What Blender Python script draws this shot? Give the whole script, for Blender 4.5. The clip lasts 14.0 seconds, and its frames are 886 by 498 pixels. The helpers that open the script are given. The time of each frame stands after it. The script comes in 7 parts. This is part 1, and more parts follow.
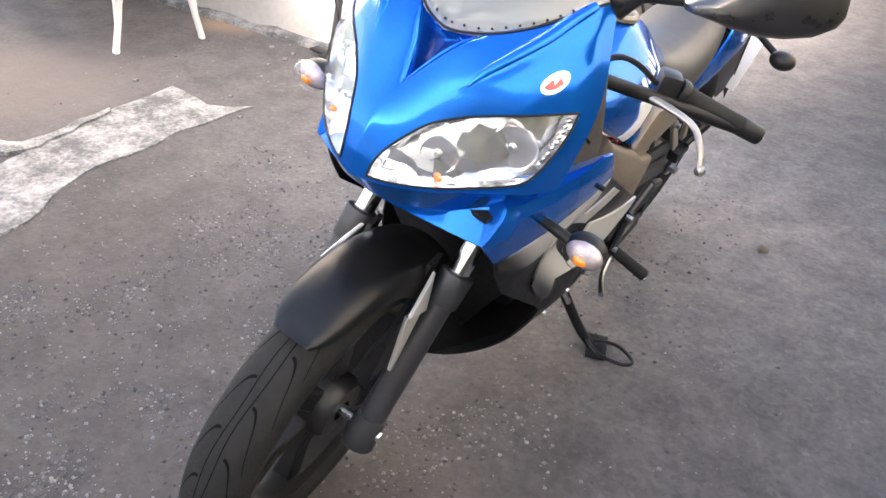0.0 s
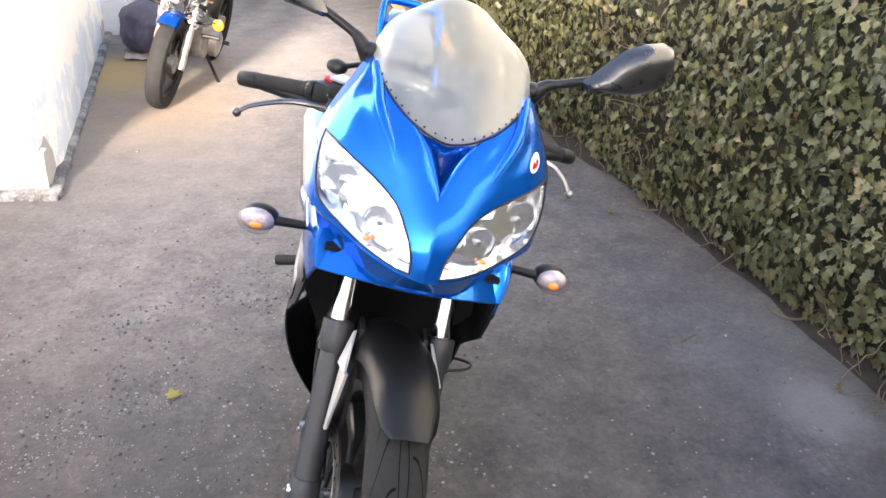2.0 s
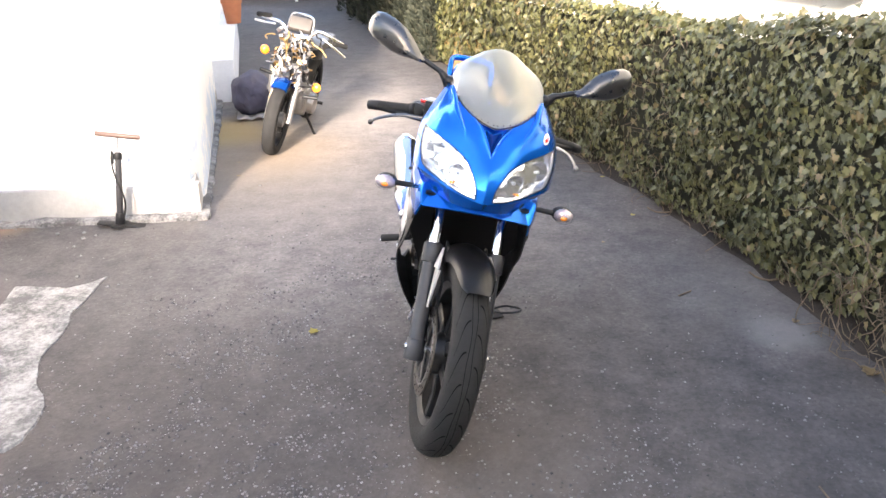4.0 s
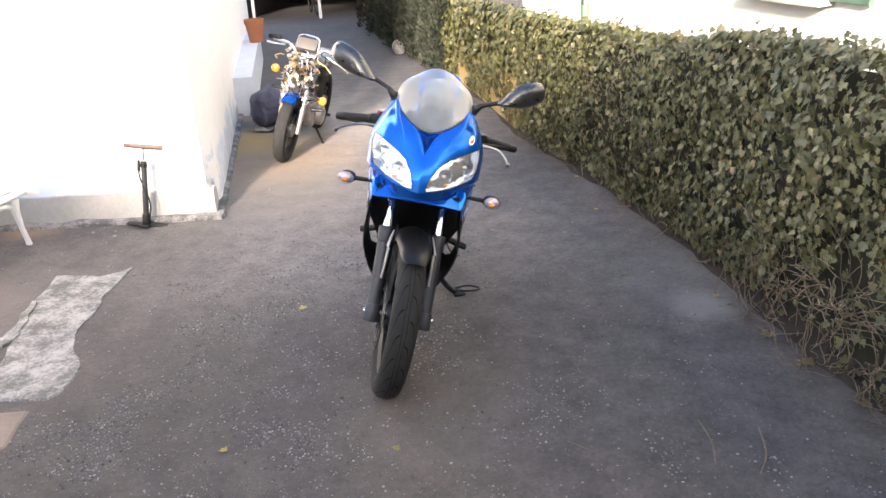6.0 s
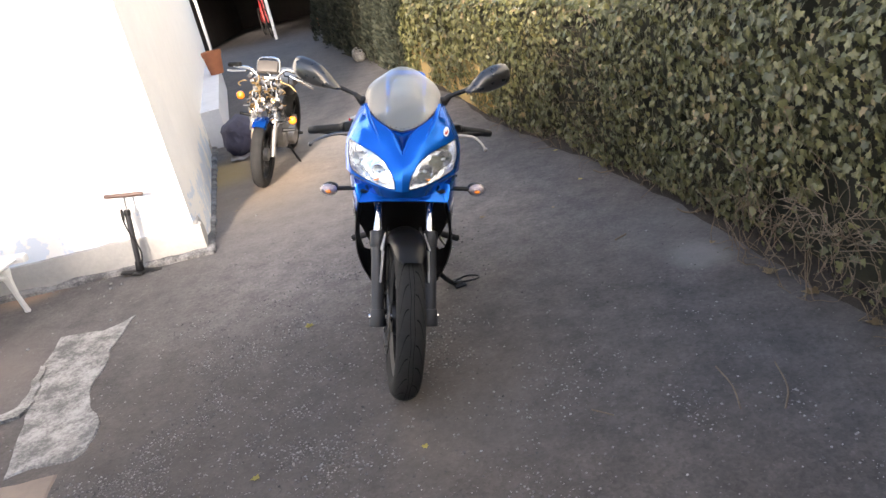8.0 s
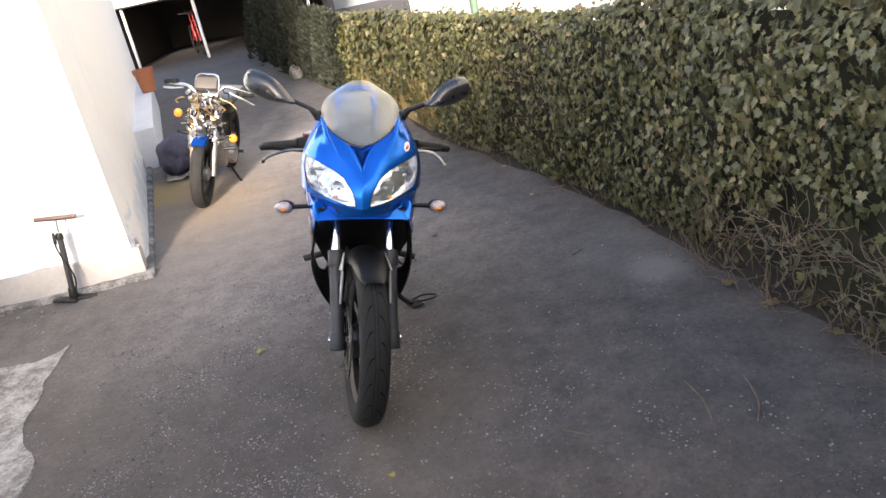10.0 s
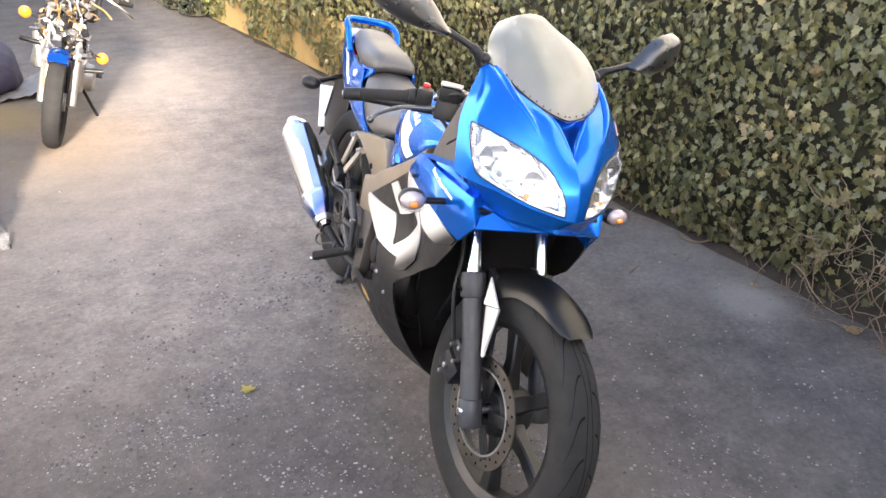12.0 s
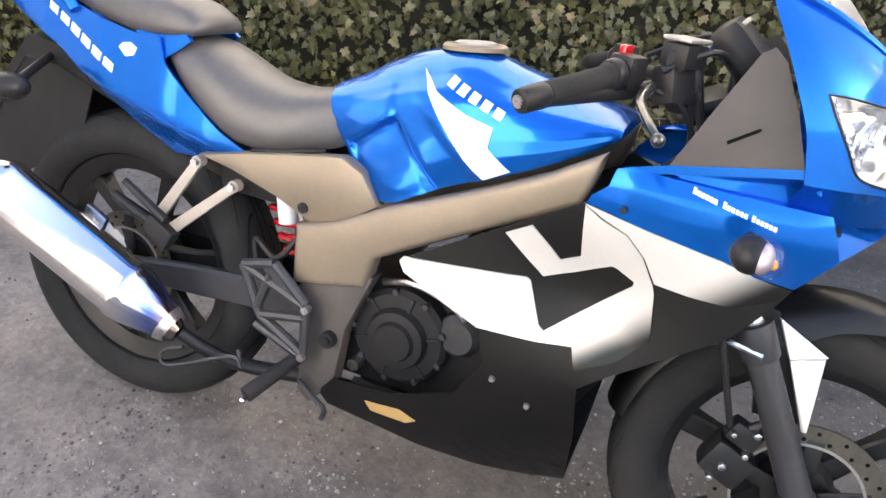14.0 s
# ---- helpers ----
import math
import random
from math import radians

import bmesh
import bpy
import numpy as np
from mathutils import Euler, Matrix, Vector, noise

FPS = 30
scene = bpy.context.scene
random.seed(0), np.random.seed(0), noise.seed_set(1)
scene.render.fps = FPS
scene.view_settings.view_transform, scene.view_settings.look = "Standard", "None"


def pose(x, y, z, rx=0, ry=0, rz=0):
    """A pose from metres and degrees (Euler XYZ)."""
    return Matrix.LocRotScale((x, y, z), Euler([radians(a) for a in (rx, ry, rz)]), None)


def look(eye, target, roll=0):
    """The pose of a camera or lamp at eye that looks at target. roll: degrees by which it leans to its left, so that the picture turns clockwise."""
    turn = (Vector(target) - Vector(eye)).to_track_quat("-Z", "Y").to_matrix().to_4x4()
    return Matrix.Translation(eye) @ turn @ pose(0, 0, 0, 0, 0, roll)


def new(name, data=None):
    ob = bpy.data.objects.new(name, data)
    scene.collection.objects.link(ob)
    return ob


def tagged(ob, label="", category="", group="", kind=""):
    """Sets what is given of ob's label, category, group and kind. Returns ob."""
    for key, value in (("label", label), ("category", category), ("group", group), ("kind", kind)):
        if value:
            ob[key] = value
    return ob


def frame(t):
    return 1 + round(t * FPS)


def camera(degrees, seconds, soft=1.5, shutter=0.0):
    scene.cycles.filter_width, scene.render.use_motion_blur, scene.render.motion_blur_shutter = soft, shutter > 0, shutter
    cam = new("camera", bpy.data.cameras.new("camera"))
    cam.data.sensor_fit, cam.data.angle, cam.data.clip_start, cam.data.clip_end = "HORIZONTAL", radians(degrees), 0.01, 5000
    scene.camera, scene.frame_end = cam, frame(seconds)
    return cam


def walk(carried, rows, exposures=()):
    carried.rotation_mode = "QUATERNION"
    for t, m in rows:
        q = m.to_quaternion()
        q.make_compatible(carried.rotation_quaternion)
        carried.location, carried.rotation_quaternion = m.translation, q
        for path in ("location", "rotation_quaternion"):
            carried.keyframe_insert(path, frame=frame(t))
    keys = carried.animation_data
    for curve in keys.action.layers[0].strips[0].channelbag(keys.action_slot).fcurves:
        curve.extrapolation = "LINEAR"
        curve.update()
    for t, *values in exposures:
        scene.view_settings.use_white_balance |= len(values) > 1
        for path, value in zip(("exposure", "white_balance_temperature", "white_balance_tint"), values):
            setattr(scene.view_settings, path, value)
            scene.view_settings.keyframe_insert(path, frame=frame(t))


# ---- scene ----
cam = camera(59.0, 14.0)
PATH = [
    (0, (0.748, -0.623, 1.206), (-0.19, 0.786, 0.139), 5.0),
    (0.5, (0.561, -0.843, 1.276), (0.039, 0.817, 0.290), 4.5),
    (0.8, (0.444, -0.946, 1.303), (0.04, 0.724, 0.279), 4.3),
    (1, (0.388, -0.986, 1.311), (0.091, 0.701, 0.278), 3.4),
    (1.5, (0.248, -0.971, 1.31), (0.188, 0.766, 0.32), 1.8),
    (2, (0.114, -0.953, 1.33), (0.252, 0.815, 0.405), 2.3),
    (2.5, (-0.018, -1.019, 1.358), (0.443, 0.681, 0.41), 3.0),
    (3, (-0.071, -1.282, 1.374), (0.175, 0.535, 0.575), 2.8),
    (5.6, (0.382, -2.389, 1.555), (0.257, -0.546, 0.789), -3.5),
    (6.5, (0.378, -2.392, 1.547), (0.29, -0.54, 0.796), -3.0),
    (7.5, (0.375, -2.405, 1.548), (0.301, -0.556, 0.789), -3.2),
    (8, (0.382, -2.404, 1.544), (0.283, -0.559, 0.778), -13.1),
    (10.5, (0.21, -2.229, 1.515), (0.322, -0.382, 0.755), -12.6),
    (11, (0.038, -1.937, 1.485), (0.23, -0.153, 0.601), -11.6),
    (11.5, (-0.286, -1.602, 1.453), (0.157, 0.124, 0.544), -1.7),
    (12, (-0.582, -1.193, 1.414), (0.052, 0.474, 0.508), 0.5),
    (12.5, (-0.815, -0.799, 1.378), (0.069, 0.724, 0.427), 2.7),
    (13, (-0.953, -0.449, 1.349), (0.273, 0.746, 0.316), 4.8),
    (13.5, (-0.979, -0.064, 1.293), (0.331, 1.02, 0.239), 2.9),
    (14, (-0.966, 0.304, 1.261), (0.579, 0.923, 0.152), 3.7),
]
walk(cam, [(t, look(eye, target, roll)) for t, eye, target, roll in PATH],
     [(t, stops, 6900, 15) for t, stops in ((0.0, 2.85), (0.5, 2.85), (1.0, 2.65), (1.5, 2.85), (2.0, 2.78), (2.5, 2.62), (3.0, 2.80), (5.5, 2.75), (6.0, 2.45), (6.5, 2.22), (8.0, 2.12), (10.5, 2.08), (11.0, 2.20), (11.5, 2.55), (12.5, 2.80), (13.0, 2.80), (13.5, 2.82), (14.0, 2.60))])

# ---- light: a clear sky, the low sun behind unseen walls added to keep the ground in shade ----
world = bpy.data.worlds.new("sky")
scene.world = world
world.use_nodes = True
wn = world.node_tree.nodes
sky = wn.new("ShaderNodeTexSky")
sky.sky_type = "NISHITA"
sky.sun_disc = False
SUN_UP, SUN_ROUND = 20.0, 187.0
sky.sun_elevation, sky.sun_rotation = radians(SUN_UP), radians(SUN_ROUND)
sky.air_density, sky.dust_density = 1.0, 2.0
world.node_tree.links.new(sky.outputs[0], wn["Background"].inputs[0])
wn["Background"].inputs[1].default_value = 0.15
sun = new("sun", bpy.data.lights.new("sun", "SUN"))
sun.data.energy, sun.data.angle, sun.data.color = 3.6, radians(6), (1.0, 0.92, 0.82)
sun_way = Vector((math.sin(radians(SUN_ROUND)) * math.cos(radians(SUN_UP)), math.cos(radians(SUN_ROUND)) * math.cos(radians(SUN_UP)), math.sin(radians(SUN_UP))))
sun.matrix_world = look(sun_way * 30, (0, 0, 0))

# ---- materials ----
def material(name, color, rough=0.5, metal=0.0, coat=0.0, spec=0.5):
    m = bpy.data.materials.new(name)
    m.use_nodes = True
    b = m.node_tree.nodes["Principled BSDF"]
    b.inputs["Base Color"].default_value = (*color, 1)
    b.inputs["Roughness"].default_value = rough
    b.inputs["Metallic"].default_value = metal
    b.inputs["Coat Weight"].default_value = coat
    b.inputs["Coat Roughness"].default_value = 0.04
    b.inputs["Specular IOR Level"].default_value = spec
    return m


def node(m, kind, **inputs):
    n = m.node_tree.nodes.new(kind)
    for k, v in inputs.items():
        n.inputs[k.replace("_", " ")].default_value = v
    return n


def wire(m, a, b):
    m.node_tree.links.new(a, b)


def principled(m):
    return m.node_tree.nodes["Principled BSDF"]


def coords(m, kind="Object"):
    return m.node_tree.nodes.new("ShaderNodeTexCoord").outputs[kind]


def ramp(m, source, stops):
    r = m.node_tree.nodes.new("ShaderNodeValToRGB")
    el = r.color_ramp.elements
    while len(el) < len(stops):
        el.new(0.5)
    for e, (at, c) in zip(el, stops):
        e.position, e.color = at, (*c, 1) if len(c) == 3 else c
    wire(m, source, r.inputs[0])
    return r.outputs[0]


def noise_tex(m, scale, detail=4.0, rough=0.55, vec=None):
    n = node(m, "ShaderNodeTexNoise", Scale=scale, Detail=detail, Roughness=rough)
    if vec is not None:
        wire(m, vec, n.inputs["Vector"])
    return n.outputs["Fac"]


def mix(m, fac, a, b, blend="MIX"):
    n = m.node_tree.nodes.new("ShaderNodeMix")
    n.data_type, n.blend_type = "RGBA", blend
    for sock, v in ((n.inputs[0], fac), (n.inputs[6], a), (n.inputs[7], b)):
        if hasattr(v, "is_linked"):
            wire(m, v, sock)
        elif isinstance(v, tuple):
            sock.default_value = (*v, 1)
        else:
            sock.default_value = v
    return n.outputs[2]


def relief(m, height, strength=0.3, dist=0.002):
    b = node(m, "ShaderNodeBump", Strength=strength, Distance=dist)
    wire(m, height, b.inputs["Height"])
    wire(m, b.outputs[0], principled(m).inputs["Normal"])
    return b


def worn(name, light, dark, scale, rough=0.6, metal=0.0, bump=0.15, coat=0.0, lo=0.35, hi=0.7, dist=0.001, spec=0.5):
    """A surface of two close tones, mottled at two sizes, with fine relief."""
    m = material(name, light, rough, metal, coat, spec)
    v = coords(m)
    big, fine = noise_tex(m, scale, 5, 0.6, v), noise_tex(m, scale * 9, 3, 0.6, v)
    both = mix(m, 0.4, big, fine)
    wire(m, ramp(m, both, [(lo, dark), (hi, light)]), principled(m).inputs["Base Color"])
    wire(m, ramp(m, fine, [(0.3, (rough * 0.85,) * 3), (0.7, (min(1, rough * 1.15),) * 3)]), principled(m).inputs["Roughness"])
    if bump:
        relief(m, fine, bump, dist)
    return m


def node_color(m, scale, vec):
    n = node(m, "ShaderNodeTexNoise", Scale=scale, Detail=4.0)
    wire(m, vec, n.inputs["Vector"])
    return n.outputs["Color"]


def asphalt_material():
    m = material("asphalt", (0.09, 0.09, 0.09), 0.85, spec=0.35)
    v = coords(m)
    tone = ramp(m, noise_tex(m, 0.9, 6, 0.6, v), [(0.3, (0.060, 0.056, 0.058)), (0.5, (0.088, 0.082, 0.083)), (0.72, (0.122, 0.113, 0.110))])
    blot = noise_tex(m, 7, 5, 0.65, v)
    tone = mix(m, 0.5, tone, ramp(m, blot, [(0.32, (0.05, 0.047, 0.047)), (0.66, (0.135, 0.125, 0.119))]))
    cell = node(m, "ShaderNodeTexVoronoi", Scale=95.0)
    wire(m, v, cell.inputs["Vector"])
    grit = ramp(m, cell.outputs["Color"], [(0.0, (0.7, 0.7, 0.7)), (0.8, (1.05, 1.04, 1.02)), (0.95, (1.2, 1.19, 1.17)), (1.0, (1.45, 1.43, 1.4))])
    tone = mix(m, 0.75, tone, grit, "MULTIPLY")
    pits = ramp(m, noise_tex(m, 34, 4, 0.7, v), [(0.36, (0.62, 0.60, 0.59)), (0.5, (1.0, 1.0, 1.0)), (0.66, (1.3, 1.29, 1.27))])
    tone = mix(m, 0.4, tone, pits, "MULTIPLY")
    wob = mix(m, 0.12, v, node_color(m, 2.6, v))
    # broad pools painting in bounced light and shade, partly over coarser surfacing
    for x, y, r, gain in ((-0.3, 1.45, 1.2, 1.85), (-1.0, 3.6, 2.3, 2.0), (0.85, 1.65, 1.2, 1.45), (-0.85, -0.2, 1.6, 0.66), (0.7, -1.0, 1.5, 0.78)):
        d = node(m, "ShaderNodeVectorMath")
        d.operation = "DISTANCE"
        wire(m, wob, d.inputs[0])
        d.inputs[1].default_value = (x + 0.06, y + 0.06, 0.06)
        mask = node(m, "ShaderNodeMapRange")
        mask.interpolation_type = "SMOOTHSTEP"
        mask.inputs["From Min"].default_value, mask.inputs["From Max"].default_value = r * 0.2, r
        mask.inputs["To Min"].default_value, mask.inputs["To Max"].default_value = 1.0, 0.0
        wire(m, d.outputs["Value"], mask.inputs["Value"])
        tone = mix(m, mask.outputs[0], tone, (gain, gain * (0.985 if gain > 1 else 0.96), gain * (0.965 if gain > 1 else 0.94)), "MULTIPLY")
    # stains, plus warm sun patches by the second motorcycle painted in as tints
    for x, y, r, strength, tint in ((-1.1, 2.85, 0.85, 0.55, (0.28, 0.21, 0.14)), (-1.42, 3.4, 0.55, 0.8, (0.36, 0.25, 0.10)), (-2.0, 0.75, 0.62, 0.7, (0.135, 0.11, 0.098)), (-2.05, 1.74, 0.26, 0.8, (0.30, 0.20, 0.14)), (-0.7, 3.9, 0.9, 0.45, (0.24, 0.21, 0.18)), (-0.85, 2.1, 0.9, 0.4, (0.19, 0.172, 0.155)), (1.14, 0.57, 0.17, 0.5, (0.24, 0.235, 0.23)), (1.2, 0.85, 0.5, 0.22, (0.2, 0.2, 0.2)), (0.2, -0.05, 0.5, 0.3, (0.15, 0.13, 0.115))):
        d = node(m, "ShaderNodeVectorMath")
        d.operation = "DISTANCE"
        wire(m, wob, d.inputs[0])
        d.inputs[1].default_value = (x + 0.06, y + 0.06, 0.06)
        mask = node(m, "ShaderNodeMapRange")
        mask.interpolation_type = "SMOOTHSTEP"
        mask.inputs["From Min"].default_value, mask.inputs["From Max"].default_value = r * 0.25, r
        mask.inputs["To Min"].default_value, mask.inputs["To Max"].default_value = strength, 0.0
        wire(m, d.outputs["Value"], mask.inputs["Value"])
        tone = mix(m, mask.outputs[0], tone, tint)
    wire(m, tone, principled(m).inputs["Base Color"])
    far = node(m, "ShaderNodeTexVoronoi", Scale=95.0)
    wire(m, v, far.inputs["Vector"])
    h = mix(m, 0.5, far.outputs["Distance"], noise_tex(m, 160, 3, 0.6, v))
    relief(m, h, 0.55, 0.004)
    return m


ASPHALT = asphalt_material()


def house_wall_material():
    """White limewash, flaked to a bluish older coat in patches low on the wall."""
    m = worn("white_plaster", (0.86, 0.85, 0.83), (0.80, 0.79, 0.77), 6, 0.9, bump=0.4, dist=0.003)
    old = principled(m).inputs["Base Color"].links[0].from_socket
    v = coords(m)
    split = node(m, "ShaderNodeSeparateXYZ")
    wire(m, v, split.inputs[0])
    low = node(m, "ShaderNodeMapRange")
    low.inputs["From Min"].default_value, low.inputs["From Max"].default_value = 0.26, 0.46
    low.inputs["To Min"].default_value, low.inputs["To Max"].default_value = 0.13, -0.12
    wire(m, split.outputs[2], low.inputs["Value"])
    add = node(m, "ShaderNodeMath")
    wire(m, noise_tex(m, 5, 6, 0.65, v), add.inputs[0])
    wire(m, low.outputs[0], add.inputs[1])
    wire(m, mix(m, ramp(m, add.outputs[0], [(0.59, (0, 0, 0)), (0.62, (0.85, 0.85, 0.85))]), old, (0.58, 0.66, 0.76)), principled(m).inputs["Base Color"])
    return m


WALL = house_wall_material()
PLINTH = worn("grey_plinth_render", (0.47, 0.455, 0.425), (0.35, 0.34, 0.32), 5, 0.9, bump=0.5, dist=0.004)
CONCRETE = worn("pale_concrete", (0.33, 0.32, 0.305), (0.10, 0.096, 0.094), 9, 0.9, bump=1.0, dist=0.010, lo=0.42, hi=0.60)


def paint(name, color, flake, rough=0.3, metal=0.3, coat=0.8):
    """Lacquered metallic paint with fine flake and a little dust."""
    m = material(name, color, rough, metal, coat, 0.05)
    v = coords(m)
    cell = node(m, "ShaderNodeTexVoronoi", Scale=900.0)
    wire(m, v, cell.inputs["Vector"])
    dust = noise_tex(m, 14, 5, 0.65, v)
    tone = mix(m, ramp(m, cell.outputs["Color"], [(0.35, (0, 0, 0)), (0.9, (0.2, 0.2, 0.2))]), color, flake)
    wire(m, mix(m, ramp(m, dust, [(0.5, (0, 0, 0)), (0.85, (0.008, 0.008, 0.008))]), tone, (0.4, 0.38, 0.35)), principled(m).inputs["Base Color"])
    wire(m, ramp(m, dust, [(0.35, (0.012, 0.012, 0.012)), (0.8, (0.06, 0.06, 0.06))]), principled(m).inputs["Coat Roughness"])
    principled(m).inputs["Coat IOR"].default_value = 1.36
    return m


def clear(name, tint, gloss=0.03, fade=0.0, least=0.05):
    """Thin clear plastic: see-through, with a mirror gloss that grows towards the edge."""
    m = bpy.data.materials.new(name)
    m.use_nodes = True
    n = m.node_tree.nodes
    n.remove(n["Principled BSDF"])
    see, shine, both = n.new("ShaderNodeBsdfTransparent"), n.new("ShaderNodeBsdfGlossy"), n.new("ShaderNodeMixShader")
    see.inputs[0].default_value = (*tint, 1)
    shine.inputs["Roughness"].default_value = gloss
    edge = n.new("ShaderNodeLayerWeight")
    edge.inputs[0].default_value = 0.5
    power = node(m, "ShaderNodeMath")
    power.operation = "POWER"
    power.inputs[1].default_value = 4.0
    wire(m, edge.outputs["Facing"], power.inputs[0])
    gain = node(m, "ShaderNodeMath")
    gain.operation = "MULTIPLY_ADD"
    gain.inputs[1].default_value, gain.inputs[2].default_value = 0.9 - least, least
    wire(m, power.outputs[0], gain.inputs[0])
    wire(m, gain.outputs[0], both.inputs[0])
    wire(m, see.outputs[0], both.inputs[1])
    wire(m, shine.outputs[0], both.inputs[2])
    top = both
    # fade mixes in a pale diffuse share, painting in the screen's sky reflection
    if fade:
        painted_sheen, last = n.new("ShaderNodeBsdfDiffuse"), n.new("ShaderNodeMixShader")
        painted_sheen.inputs[0].default_value = (0.78, 0.79, 0.77, 1)
        last.inputs[0].default_value = fade
        wire(m, both.outputs[0], last.inputs[1])
        wire(m, painted_sheen.outputs[0], last.inputs[2])
        top = last
    wire(m, top.outputs[0], n["Material Output"].inputs[0])
    return m


def reflector_material():
    m = material("reflector", (0.90, 0.91, 0.93), 0.12, 0.85)
    v = coords(m)
    cell = node(m, "ShaderNodeTexVoronoi", Scale=34.0)
    wire(m, v, cell.inputs["Vector"])
    relief(m, cell.outputs["Distance"], 0.5, 0.008)
    return m


def heat_steel(name):
    """Polished steel that turns straw and blue near its hot end."""
    m = material(name, (0.75, 0.75, 0.77), 0.16, 1.0)
    v = coords(m)
    split = node(m, "ShaderNodeSeparateXYZ")
    wire(m, v, split.inputs[0])
    wob = node(m, "ShaderNodeMath")
    wob.operation = "MULTIPLY_ADD"
    wire(m, noise_tex(m, 9, 3, 0.5, v), wob.inputs[0])
    wob.inputs[1].default_value = 0.05
    wire(m, split.outputs[1], wob.inputs[2])
    at = node(m, "ShaderNodeMapRange")
    at.inputs["From Min"].default_value, at.inputs["From Max"].default_value = 1.06, 1.26
    wire(m, wob.outputs[0], at.inputs["Value"])
    wire(m, ramp(m, at.outputs[0], [(0.1, (0.62, 0.6, 0.58)), (0.3, (0.35, 0.25, 0.2)), (0.45, (0.12, 0.2, 0.6)), (0.62, (0.5, 0.55, 0.75)), (0.8, (0.75, 0.75, 0.76))]), principled(m).inputs["Base Color"])
    relief(m, noise_tex(m, 60, 3, 0.6, v), 0.05, 0.001)
    return m


def tread_material():
    return worn("tyre_rubber", (0.026, 0.0255, 0.0255), (0.015, 0.015, 0.015), 22, 0.8, bump=0.35, dist=0.001, spec=0.22)


BLUE = paint("blue_paint", (0.0, 0.120, 0.565), (0.0, 0.175, 0.76), 0.15, 0.66, 0.55)
SILVER = paint("silver_paint", (0.66, 0.645, 0.61), (0.82, 0.81, 0.79), 0.33, 0.4)


def fading_silver():
    """Silver lacquer printed over black, thinning out towards the lower front."""
    m = paint("fading_silver_paint", (0.66, 0.645, 0.61), (0.82, 0.81, 0.79), 0.33, 0.4)
    old = principled(m).inputs["Base Color"].links[0].from_socket
    along = node(m, "ShaderNodeVectorMath")
    along.operation = "DOT_PRODUCT"
    wire(m, coords(m), along.inputs[0])
    along.inputs[1].default_value = (0.0, -0.646, -0.763)
    at = node(m, "ShaderNodeMapRange")
    at.interpolation_type = "SMOOTHSTEP"
    at.inputs["From Min"].default_value, at.inputs["From Max"].default_value = -0.634, -0.578
    wire(m, along.outputs["Value"], at.inputs["Value"])
    wire(m, mix(m, at.outputs[0], old, (0.014, 0.0135, 0.013)), principled(m).inputs["Base Color"])
    return m


FADING = fading_silver()
BRONZE = worn("bronze_grey_paint", (0.26, 0.21, 0.15), (0.21, 0.17, 0.125), 12, 0.42, 0.35, bump=0.08)
BLACK = worn("black_plastic", (0.018, 0.018, 0.019), (0.011, 0.011, 0.012), 30, 0.40, spec=0.25)
SATIN = worn("satin_black_paint", (0.009, 0.0085, 0.0085), (0.006, 0.0058, 0.0058), 5, 0.42, bump=0, spec=0.25)
GUARD = worn("satin_mudguard_plastic", (0.02, 0.02, 0.0205), (0.013, 0.013, 0.013), 9, 0.33, bump=0.05, spec=0.6)
GLOSS_BLACK = worn("gloss_black_plastic", (0.02, 0.02, 0.021), (0.015, 0.015, 0.016), 4, 0.3, bump=0, coat=0.9)
MATT = worn("matt_grey_plastic", (0.075, 0.066, 0.06), (0.055, 0.049, 0.045), 14, 0.62)
FORK_GREY = worn("grey_fork_paint", (0.046, 0.048, 0.053), (0.032, 0.032, 0.036), 12, 0.45, 0.3)
SEAT = worn("seat_vinyl", (0.085, 0.080, 0.078), (0.06, 0.056, 0.055), 60, 0.4, bump=0.3, dist=0.0006, spec=0.7)
RUBBER = tread_material()
CHROME = material("chrome", (0.85, 0.85, 0.86), 0.14, 1.0)
STEEL = worn("brushed_steel", (0.62, 0.62, 0.63), (0.45, 0.45, 0.46), 30, 0.3, 1.0, bump=0.1)
ALLOY = worn("cast_alloy", (0.42, 0.41, 0.40), (0.28, 0.27, 0.26), 25, 0.45, 0.8)
DISC = worn("brake_disc_steel", (0.20, 0.18, 0.155), (0.12, 0.108, 0.095), 20, 0.42, 1.0)
RIM = worn("dark_wheel_paint", (0.02, 0.02, 0.021), (0.012, 0.012, 0.012), 15, 0.4, 0.3)
MIRROR = material("mirror_glass", (0.9, 0.92, 0.93), 0.04, 1.0)
SCREEN = clear("windscreen_plastic", (0.93, 0.93, 0.86), 0.30, 0.165, 0.14)
LENS = clear("clear_lens", (0.97, 0.98, 0.99), 0.02)
REFLECTOR = reflector_material()
HOT_STEEL = heat_steel("polished_silencer_steel")
AMBER = material("amber_bulb", (0.9, 0.25, 0.02), 0.2, coat=1.0)
RED = material("red_plastic", (0.55, 0.01, 0.012), 0.25, coat=1.0)
WHITE = worn("white_sticker", (0.82, 0.82, 0.82), (0.76, 0.76, 0.76), 20, 0.35, bump=0)
# dark tone in place of the shade between leaves
IVY_SHADE = worn("hedge_shade", (0.042, 0.04, 0.022), (0.02, 0.019, 0.011), 16, 0.95, bump=0)

# ---- mesh builders ----
from mathutils.geometry import tessellate_polygon


